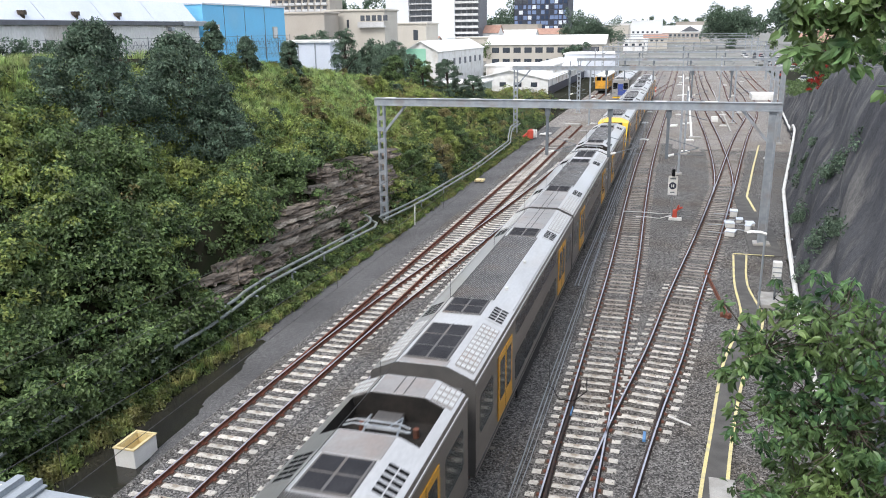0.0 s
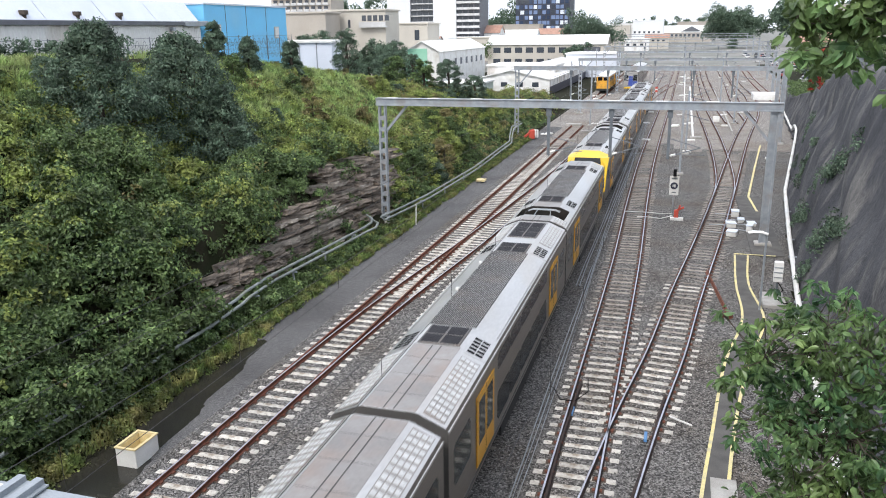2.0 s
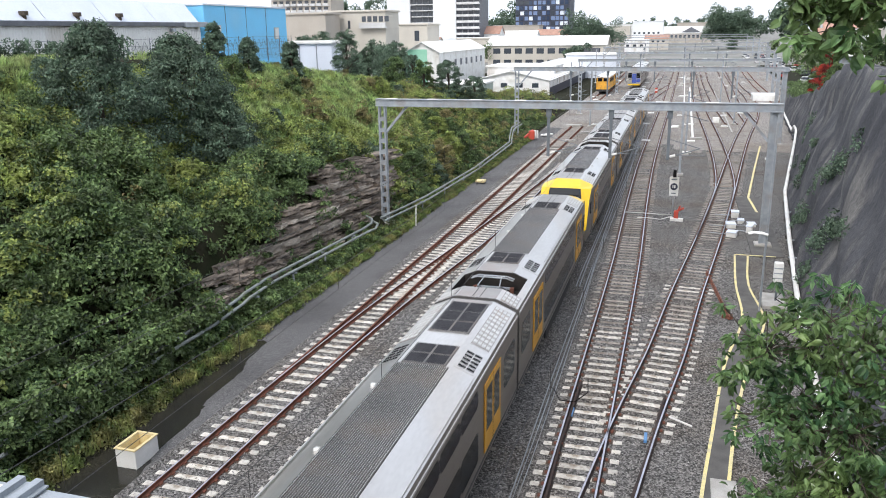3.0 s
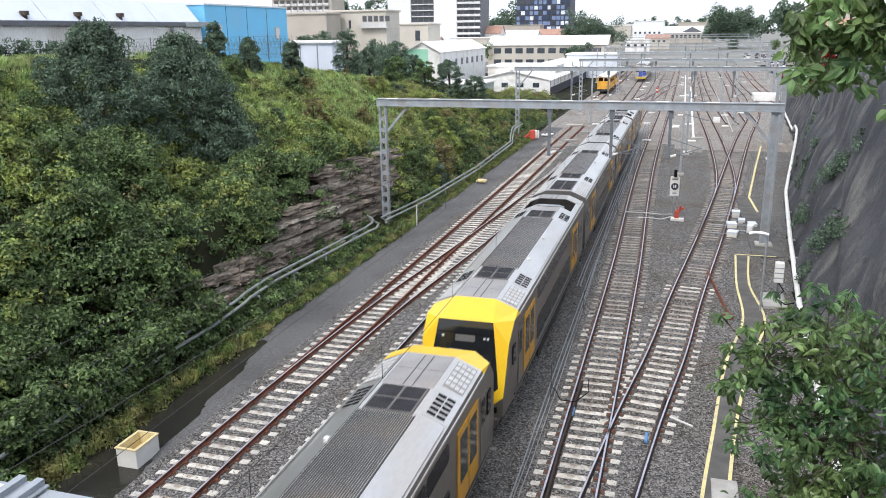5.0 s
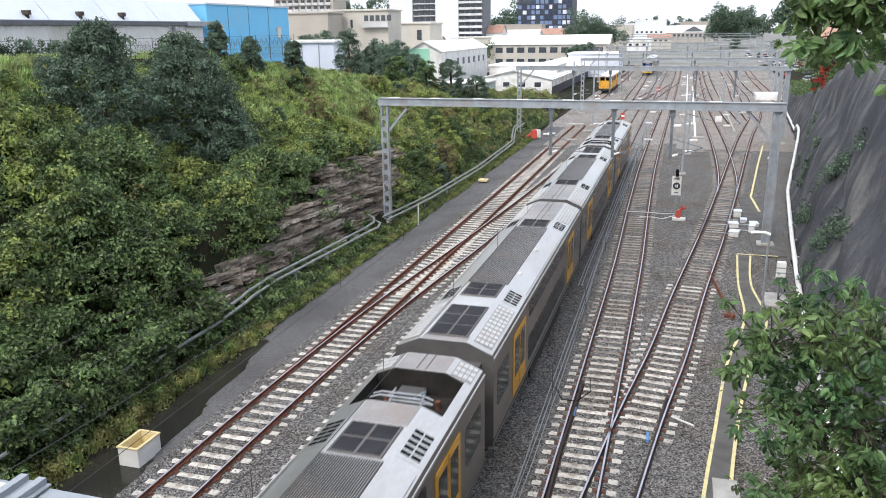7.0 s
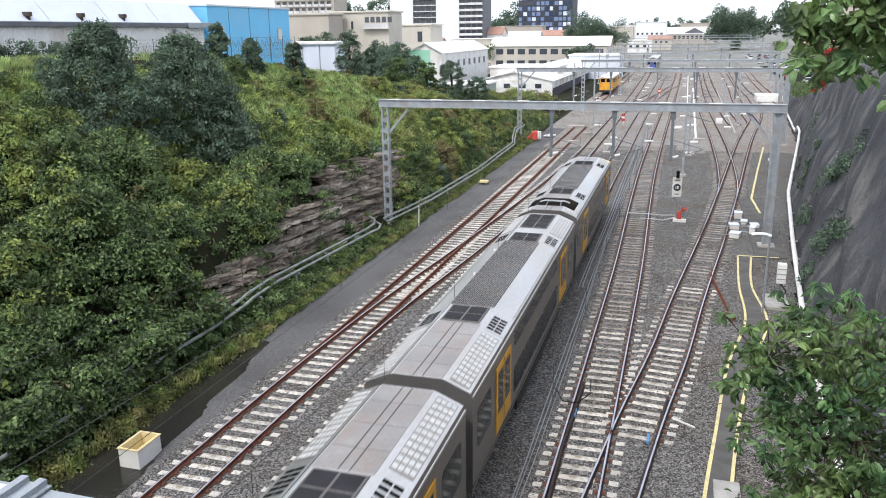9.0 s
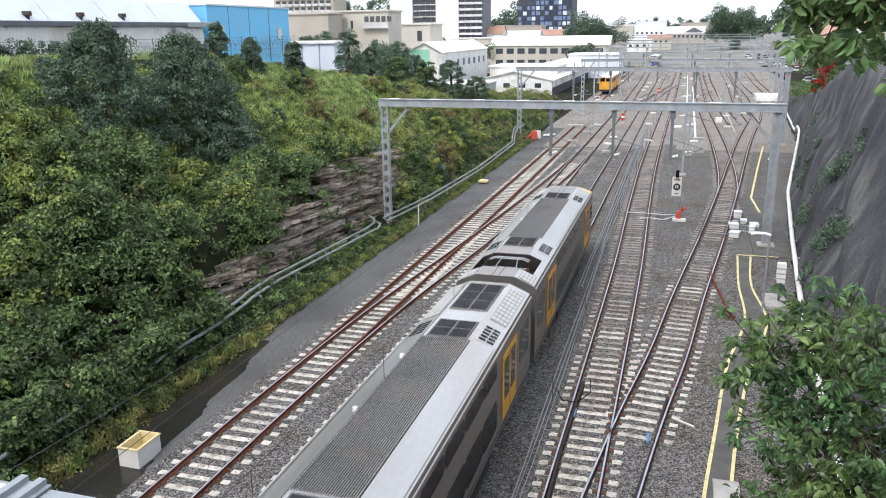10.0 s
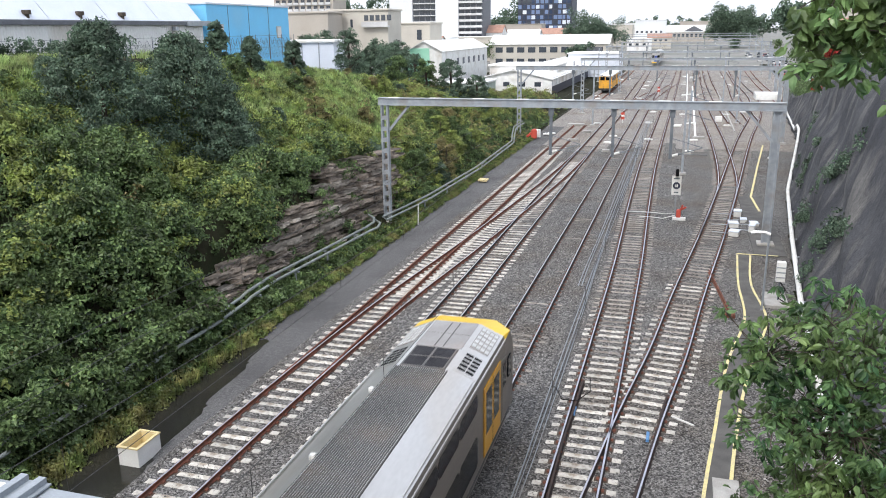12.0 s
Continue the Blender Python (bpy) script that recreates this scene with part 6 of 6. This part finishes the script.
# asphalt walking path with yellow edges
LEFT = [(12, 0.75), (21.1, 1.22), (25.3, 1.65), (31.3, 2.3), (36.9, 3.3), (42.1, 3.31), (48.2, 3.57)]
RIGHT = [(12, 1.6), (21.3, 2.05), (26.4, 2.56), (31.5, 3.3), (36.9, 4.35), (42.3, 4.05), (48.2, 4.4)]
la, ra = smooth_line(LEFT, 0.6), smooth_line(RIGHT, 0.6)
n_p = min(len(la), len(ra))
b = Build()
b.v = [(x, y, z) for i in range(n_p) for x, y, z in ((la[i][0], la[i][1], -0.3), (la[i][0], la[i][1], -0.1), (ra[i][0], ra[i][1], -0.1), (ra[i][0], ra[i][1], -0.3))]
b.f = [(i * 4 + e, (i + 1) * 4 + e, (i + 1) * 4 + e + 1, i * 4 + e + 1) for i in range(n_p - 1) for e in range(3)]
b.m = [0] * len(b.f)
path = tagged(part("pavement", b, M_ASPHALT, None, "narrow asphalt staff path with yellow edge lines", kind="structure"), category="path")
for side, pts, s in (("l", la, 1), ("r", ra, -1)):
    part("edge_line", Build().sweep([(x + s * 0.05, y, -0.095) for x, y in pts[:n_p]], [(-0.055, 0), (0.055, 0), (0.055, 0.008), (-0.055, 0.008)]), M_YELLOW_LINE, path, "worn yellow edge line")
part("edge_line", Build().box(3.6, 5.9, 48.2, 48.32, -0.1, -0.087), M_YELLOW_LINE, path, "worn yellow edge line")
part("edge_line", Build().sweep([(5.8, 60.4, -0.09), (5.57, 65.8, -0.09), (7.2, 81, -0.09), (8.86, 95.7, -0.09)], [(-0.08, -0.1), (0.08, -0.1), (0.08, 0.008), (-0.08, 0.008)]), M_YELLOW_LINE, path, "worn yellow edge line")
part("path_slab", Build().box(4.6, 6.4, 48.4, 66, -0.3, -0.11), M_ASPHALT, path)
part("cover_slab", Build().box(1.55, 2.3, 20.2, 22.4, -0.12, -0.075, cut=0.02), M_CONCRETE, path, "concrete pit cover")
tagged(part("concrete_slab", Build().box(4.4, 5.5, 38.9, 41.0, -0.3, -0.02, cut=0.03), M_CONCRETE, None, "pale concrete equipment slab beside the path"), category="slab")

cb = thing("cable_box", "weathered white cable box with straw-yellow open top", "box")
part("body", Build().box(-16.75, -16.7, 18.8, 19.95, -0.75, 0.13).box(-16.05, -16.0, 18.8, 19.95, -0.75, 0.13).box(-16.7, -16.05, 18.8, 18.85, -0.75, 0.13).box(-16.7, -16.05, 19.9, 19.95, -0.75, 0.13), M_WHITE, cb)
part("rim", Build().box(-16.78, -15.97, 18.77, 18.86, 0.12, 0.16).box(-16.78, -15.97, 19.89, 19.98, 0.12, 0.16).box(-16.78, -16.69, 18.86, 19.89, 0.12, 0.16).box(-16.06, -15.97, 18.86, 19.89, 0.12, 0.16), M_BOXTOP, cb, "straw-yellow rim")
part("lining", Build().box(-16.69, -16.67, 18.86, 19.89, -0.3, 0.11).box(-16.08, -16.06, 18.86, 19.89, -0.3, 0.11).box(-16.67, -16.08, 18.86, 18.88, -0.3, 0.11).box(-16.67, -16.08, 19.87, 19.89, -0.3, 0.11).box(-16.67, -16.08, 18.88, 19.87, -0.32, -0.28), M_BOXTOP, cb, "straw-yellow inner boards")
pl = thing("pit_cover", "pale yellow pit cover on the dark gravel", "cover")
part("plate", Build().box(-17.3, -16.5, 68.1, 68.9, -0.25, -0.08, cut=0.03), M_BOXTOP, pl)
mk = thing("marker_post", "thin white marker post beside the gravel", "post")
part("post", Build().tube([(-17.4, 51.4, -0.3), (-17.3, 51.2, 1.2)], 0.045, 6), M_WHITE, mk)

# signal with round number disc
sg = thing("dwarf_signal", "white railway signal board with a dark round disc", "signal", at=pose(-0.31, 0, 0))
part("post", Build().tube([(0.2, 57.6, -0.2), (0.2, 57.6, 2.5)], 0.06, 8), M_STEEL, sg)
board = part("board", Build().box(-0.12, 0.52, 57.5, 57.56, 1.42, 2.8, cut=0.02), M_WHITE, sg, "white signal board")
part("disc", Build().tube([(0.2, 57.5, 2.1), (0.2, 57.46, 2.1)], 0.25, 24), M_DARKSTONE, board, "dark round disc")
part("number_bar", Build().box(0.1, 0.15, 57.44, 57.47, 2.0, 2.2).box(0.2, 0.3, 57.44, 57.47, 2.0, 2.2), M_WHITE, board)
part("text_bar", Build().box(0.0, 0.4, 57.48, 57.5, 2.56, 2.64).box(0.05, 0.35, 57.48, 57.5, 1.58, 1.65), M_STEEL_D, board)
part("hood", Build().box(0.1, 0.32, 57.3, 57.55, 2.8, 3.3, cut=0.04), M_BLACK, sg, "black lamp hood")
tr = thing("track_equipment", "red and white trackside machine on a white plinth", "machine", at=pose(-0.1, -0.5, 0))
part("plinth", Build().box(-0.15, 0.75, 57.0, 57.4, -0.3, 0.0, cut=0.03), M_WHITE, tr)
part("machine", Build().box(0.1, 0.4, 57.1, 57.35, 0.0, 0.55, cut=0.06).beam((0.25, 57.2, 0.5), (0.75, 57.2, 0.75), 0.12, 0.12).beam((0.3, 57.2, 0.3), (0.5, 57.1, 0.9), 0.1, 0.1), M_RED, tr)
part("hose", Build().tube([(0.0, 57.3, 0.1), (-0.8, 57.0, -0.1), (-1.6, 57.4, -0.12), (-2.4, 57.2, -0.1)], 0.03, 6), M_WHITE, tr)
part("hose", Build().tube([(0.0, 57.5, 0.2), (-0.9, 58.6, -0.1), (-1.8, 58.9, -0.12), (-3.4, 58.8, -0.1)], 0.03, 6), M_WHITE, tr)

# path lamp and equipment post
lp = thing("path_lamp", "slim grey lamp post with white oval head", "lamp post")
part("pole", Build().tube([(4.2, 38.3, -0.3), (4.2, 38.3, 3.6)], 0.05, 8), M_STEEL, lp)
part("lamp_head", Build().sweep([(4.25, 38.3, 3.62), (4.0, 38.3, 3.7), (3.6, 38.3, 3.7), (3.4, 38.3, 3.65)], [(math.cos(k * math.pi / 4) * 0.14, math.sin(k * math.pi / 4) * 0.07) for k in range(8)]), M_WHITE, lp, "white oval lamp head")
ep = thing("equipment_post", "short post with white ribbed telephone box", "equipment post")
part("post", Build().tube([(5.05, 39.8, -0.1), (5.05, 39.8, 1.3)], 0.05, 8), M_STEEL_D, ep)
part("box", Build().box(4.85, 5.25, 39.6, 39.9, 0.95, 1.95, cut=0.03), M_WHITE, ep)
for z in (1.15, 1.4, 1.65):
    part("rib", Build().box(4.84, 5.26, 39.58, 39.62, z, z + 0.05), M_STEEL, ep)
part("cable", Build().tube([(5.05, 39.6, 0.95), (5.3, 39.5, 0.6), (5.0, 39.4, 0.2), (5.4, 39.2, 0.0), (5.8, 39.2, 0.1)], 0.035, 6), M_BLACK, ep)
for i, (x, y, w, h) in enumerate(((3.7, 53.1, 0.6, 0.3), (3.75, 55.6, 0.6, 0.28), (4.2, 58.9, 0.5, 0.4), (4.85, 54.2, 0.35, 0.5), (5.1, 56.0, 0.5, 0.25), (4.5, 57.2, 0.4, 0.2))):
    c = thing("point_machine", "small white trackside machine cabinet", "cabinet", "trackside cabinets", pose(x, y, -0.2, 0, 0, (i * 17) % 25 - 12))
    part("body", Build().box(-w / 2, w / 2, -0.35, 0.35, 0, h, cut=0.05), M_WHITE, c)
    part("lid", Build().box(-w / 2 - 0.03, w / 2 + 0.03, -0.38, 0.38, h, h + 0.06, cut=0.02), M_ROOF_BLUE, c)
    part("rod", Build().tube([(-w / 2, 0, 0.12), (-w / 2 - 1.1, 0.1, 0.1)], 0.025, 6), M_STEEL, c)
lr = thing("spare_rail", "rust-brown spare rail lying on the ballast", "rail")
part("rail", Build().sweep([(1.94, 44.1, 0.02), (2.25, 41.5, 0.02), (2.8, 36.75, 0.02)], RAIL), M_RUST, lr)
rs = thing("rail_stop", "rusty rail chair on the sleepers", "rail chair")
part("block", Build().box(2.45, 2.95, 37.0, 37.25, -0.2, 0.0, cut=0.03), M_RUST, rs)
st2 = thing("loose_stick", "pale length of timber lying on the ballast", "timber")
part("stick", Build().beam((0.3, 26.2, -0.15), (1.05, 25.7, -0.15), 0.05, 0.05), M_WHITE, st2)

# cables beside the main line
cables = thing("trackside_cables", "grey cables laid along the ballast", "cables")
for o, ph, r in ((-4.32, 0.0, 0.022), (-4.2, 1.0, 0.022), (-4.1, 2.2, 0.016), (-4.55, 3.1, 0.025), (-4.72, 4.4, 0.025)):
    part("cable", Build().tube([(o + 0.3 * max(0.0, min(1.0, (44 - y) / 22)) - 0.004 * max(0, y - 45) + 0.04 * math.sin(y * 0.18 + ph), float(y), -0.14) for y in np.arange(12 if o > -4.4 else 40, 120, 2.0)], r, 6), M_STEEL, cables)
part("cable_loop", Build().tube([(-4.0, 27.4, -0.1), (-3.75, 26.6, 0.15), (-3.5, 26.0, 0.1), (-3.0, 26.2, 0.0), (-2.6, 27.0, 0.05), (-2.75, 28.3, -0.05)], 0.018, 6), M_BLACK, cables, "black cable loop")
for x, y in ((-3.0, 25.6), (-0.42, 24.4)):
    r_b = thing("rail_joint_tag", "small blue insulated rail joint", "rail joint", "rail joints")
    part("tag", Build().box(x - 0.05, x + 0.05, y - 0.28, y + 0.28, -0.14, -0.04, cut=0.02), M_BLUE_TAG, r_b)


# ---- overhead wires ----
def catenary(x, y0, y1, supports, label, off=0.0):
    t = thing("overhead_line", label, "overhead wires", "overhead lines")
    part("contact_wire", Build().tube([(x, y0, 5.05), (x, y1, 5.05)], 0.008, 5), M_WIRE, t)

    def sag(y):
        for a, c in zip(supports, supports[1:]):
            if a <= y <= c:
                u = (y - a) / (c - a)
                return 6.3 - 2.4 * u * (1 - u)
        return 6.3
    ys_w = np.arange(y0, y1 + 0.1, 3.0)
    part("messenger_wire", Build().tube([(x + off, float(y), sag(y)) for y in ys_w], 0.009, 5), M_WIRE, t)
    for y in np.arange(y0 + 2, min(y1, 110), 6.0):
        part("dropper", Build().tube([(x, float(y), 5.05), (x + off, float(y), sag(y))], 0.008, 4), M_WIRE, t)


for x, lab in ((-10.1, "overhead wires with droppers above the main line"), (-6.35, "overhead wires with droppers above the train"), (-2.37, "overhead wires with droppers above the main line"), (-13.65, "overhead wires with droppers above the disused track")):
    catenary(x, 2, 300, (-40, 6, 51, 98, 128, 170, 215, 265, 320), lab)

gantry(6.0, -19.8, 5.4, 8.0, (-8.1, -4.15), "pale grey steel gantry beam close to the bridge")
for x in (-6.95, -6.7):
    nb = thing("beam_bracket", "galvanised angle bracket bolted across the gantry beam", "bracket", "beam brackets")
    part("angle", Build().beam((x, 5.68, 8.06), (x, 6.3, 8.06), 0.1, 0.1).beam((x + 0.05, 5.68, 8.03), (x + 0.05, 6.3, 8.03), 0.12, 0.02), M_STEEL, nb)
for y, x0, x1, z, hang in ((128, -15.5, 13.5, 8.4, (-8.5, -4.2, 1.2)), (170, -13, 17, 8.3, (-8.5, 1, 8)), (215, -20, 20, 8.4, (-10, 0, 8)), (265, -20, 24, 8.4, (-12, 3)), (320, -26, 26, 8.6, (-10, 6)), (400, -30, 30, 8.8, (0, 12)), (500, -34, 34, 9.0, (-6, 10))):
    gantry(y, x0, x1, z, hang, "distant grey steel gantry over the yard tracks", 0.38 if y < 200 else 0.28)
for x, y, h in ((0.25, 75.4, 6.0), (0.75, 88, 6.5), (-12, 112, 7.5), (7.2, 118, 7.0), (6.6, 150, 8.0), (-18.5, 140, 7.5), (0.2, 205, 8.5), (19, 190, 8.5), (-21, 205, 8.0), (20, 240, 8.5)):
    m = thing("line_mast", "grey steel line-side mast", "mast", "line masts")
    part("post", Build().box(x - 0.1, x + 0.1, y - 0.1, y + 0.1, -0.2, h), M_STEEL, m)
    part("arm", Build().beam((x, y, h - 0.6), (x + 2.2, y, h - 1.2), 0.06, 0.06), M_STEEL_D, m)
    part("footing", Build().box(x - 0.35, x + 0.35, y - 0.35, y + 0.35, -0.3, -0.02, cut=0.04), M_CONCRETE, m)

# yard details
for x0, x1, y0, y1 in ((1.5, 1.75, 102, 190), (6.4, 6.6, 108, 180), (0.4, 0.6, 150, 240)):
    s = thing("edge_strip", "worn white edge strip between the yard tracks", "edge strip", "edge strips")
    part("strip", Build().box(x0, x1, y0, y1, -0.3, -0.05, cut=0.02), M_WHITE if x0 < 2 else M_CONCRETE, s)
wp = thing("white_platform", "low white-sided loading platform in the yard", "platform")
part("deck", Build().box(12.6, 17.0, 157, 163, -0.2, 0.9, cut=0.05), M_WHITE, wp)
for x, y in ((-5.0, 168), (-8.2, 116)):
    cone = thing("warning_sign", "small red and white trackside sign", "sign", "trackside signs")
    part("board", Build().box(x - 0.25, x + 0.25, y - 0.04, y, 0.3, 1.3), M_RED, cone)
    part("stripe", Build().box(x - 0.24, x + 0.24, y - 0.06, y - 0.04, 0.7, 0.95), M_WHITE, cone)
    part("post", Build().tube([(x, y, -0.2), (x, y, 0.4)], 0.04, 6), M_WHITE, cone)
for x, y, w, d, h in ((-14.2, 111.5, 2.2, 1.2, 0.25), (-17.4, 98.5, 0.9, 0.5, 0.9), (-12.6, 96, 1.2, 0.6, 0.2), (-11.8, 104, 1.0, 0.6, 0.25), (-7.9, 88, 0.8, 0.5, 0.2), (2.0, 101, 1.4, 0.8, 0.2), (4.9, 120, 0.9, 0.6, 0.7), (8.2, 140, 1.0, 0.6, 0.9), (-15.4, 150, 2.6, 0.8, 0.4)):
    q = thing("cable_pit", "pale concrete cable pit lid", "pit lid", "cable pits", pose(x, y, -0.2))
    part("lid", Build().box(-w / 2, w / 2, -d / 2, d / 2, 0, h + 0.05, cut=0.03), M_WHITE if h > 0.5 else M_CONCRETE, q)
of = thing("orange_mesh", "crumpled orange safety mesh at the bank", "safety mesh")
part("mesh", Build().box(-17.9, -17.2, 97.2, 97.5, -0.2, 0.9, cut=0.1).beam((-18.4, 97, 0.0), (-17.4, 97.6, 0.9), 0.3, 0.2), M_RED, of)


def wagon(y, front):
    t = thing("maintenance_vehicle", "orange-yellow track maintenance vehicle with white roof", "rail vehicle", "maintenance vehicles", pose(-15.7, y, 0))
    part("body", Build().box(-1.3, 1.3, 0, 11, 0.9, 2.6, cut=0.1), M_WAGON, t)
    part("roof", Build().box(-1.35, 1.35, -0.1, 11.1, 3.3, 3.55, cut=0.1), M_WHITE, t)
    part("cab", Build().box(-1.28, 1.28, 0.02, 10.9, 2.6, 3.3), M_WAGON, t)
    window_row(t, "front", -1.05, 0.02, 2.5, 0.9, 0.7, 2, 1, 1.15, 1, M_GLASS_DARK)
    for i in range(5):
        part("side_window", Build().box(1.26, 1.32, 0.6 + i * 2.1, 2.1 + i * 2.1, 2.2, 3.1), M_GLASS_DARK, t)
    for a in (1.5, 9.2):
        part("wheelset", Build().tube([(-0.8, a, 0.42), (0.8, a, 0.42)], 0.42, 12), M_UNDER, t)
    part("frame", Build().box(-1.2, 1.2, -0.2, 11.2, 0.5, 0.9), M_UNDER, t)


wagon(168, True)
wagon(180.5, False)
track([(150, -15.7), (200, -15.7), (300, -17)], "yard siding track with rusty rails", used=False, near=(0, 0), seed=12)
track([(128, -10.1), (150, -8.6), (172, -6.5)], "yard crossover track between the main lines", near=(0, 0), clear=lambda x, y: True, seed=13)
track([(150, -6.3), (175, -4.6), (200, -2.4)], "yard crossover track between the main lines", near=(0, 0), clear=lambda x, y: True, seed=14)

# suburban train leaving on the next line
M_TRAIN_BLUE = material("train_blue", (0.05, 0.09, 0.36), 0.4, scale=1, fine=12)


def leaving_carriage():
    t = thing("leaving_train", "silver suburban train with yellow and blue end, leaving", "train")
    part("body", shell(Build(), 0.6, 20, mats=SEC_MATS), [M_STAINLESS, M_SIDE, M_END], t)
    part("end_panel", Build().box(-1.45, 1.45, 0.35, 0.6, 1.0, 3.9, cut=0.1), M_STAINLESS, t)
    part("yellow_sill", Build().box(-1.3, 1.3, 0.25, 0.4, 0.7, 0.95, cut=0.05), M_TRAIN_YELLOW, t, "yellow lower panel")
    part("brow", Build().box(-1.3, 1.3, 0.3, 0.5, 3.6, 4.1, cut=0.08), M_STAINLESS, t)
    part("blue_door", Build().box(-0.45, 0.45, 0.28, 0.4, 1.2, 3.2), M_TRAIN_BLUE, t, "blue end door")
    part("blue_panel", Build().box(0.5, 1.35, 0.28, 0.4, 1.4, 2.2), M_TRAIN_BLUE, t)
    for x in (-1.3, 0.5):
        part("end_window", Build().box(x, x + 0.8, 0.28, 0.38, 2.3, 3.4), M_GLASS_DARK, t)
    for s in (-1, 1):
        for i in range(7):
            side_window(t, s, 2.5 + i * 2.4, 4.3 + i * 2.4, 2.3, 3.3)
    return t


LEAVING = [leaving_carriage()]
LEAVING.append(copy_thing(LEAVING[0], pose(-10.4, 20, 0)))


# check rails inside the turnout, and more pit lids over the yard
cr = thing("check_rails", "short rusty check rails inside the turnout", "check rails")
for pts in (((-3.0, 19.5, 0.0), (-3.06, 23.0, 0.0), (-2.98, 28.0, 0.0)), ((-0.72, 19.8, 0.0), (-0.22, 24.0, 0.0), (0.12, 27.6, 0.0))):
    part("check_rail", Build().sweep(pts, RAIL), M_RAILSIDE, cr)
rb = random.Random(31)
lid = thing("cable_pit", "pale concrete cable pit lid in the yard", "pit lid", "cable pits", pose(-8.2, 101, -0.2))
part("lid", Build().box(-0.45, 0.45, -0.3, 0.3, 0, 0.16, cut=0.03), M_WHITE, lid)
for i in range(46):
    x, y = rb.choice((-16.2, -12.0, -8.2, -4.3, -0.3, 1.2, 6.0, 9.2, 14.2)) + rb.uniform(-0.5, 0.5), rb.uniform(85, 230)
    copy_thing(lid, pose(x, y, -0.2, 0, 0, rb.uniform(-20, 20)))


# ---- what moves ----
def train_shift(t):
    return -11.52 * t


def motions():
    for k, c in enumerate(CARRIAGES):
        walk(c, [(t, train_pose(k, train_shift(t))) for t in (0.0, 2.0, 4.0, 6.0, 8.0, 10.0, 12.0)])
    for i, c in enumerate(LEAVING):
        walk(c, [(t, pose(-10.4, 147.0 + 20.6 * i + 12.2 * t, 0)) for t in (0.0, 4.0, 8.0, 12.0)])
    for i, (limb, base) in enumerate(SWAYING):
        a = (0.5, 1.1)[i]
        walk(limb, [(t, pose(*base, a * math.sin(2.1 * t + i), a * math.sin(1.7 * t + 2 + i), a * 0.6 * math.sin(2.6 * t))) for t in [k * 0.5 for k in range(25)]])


motions()
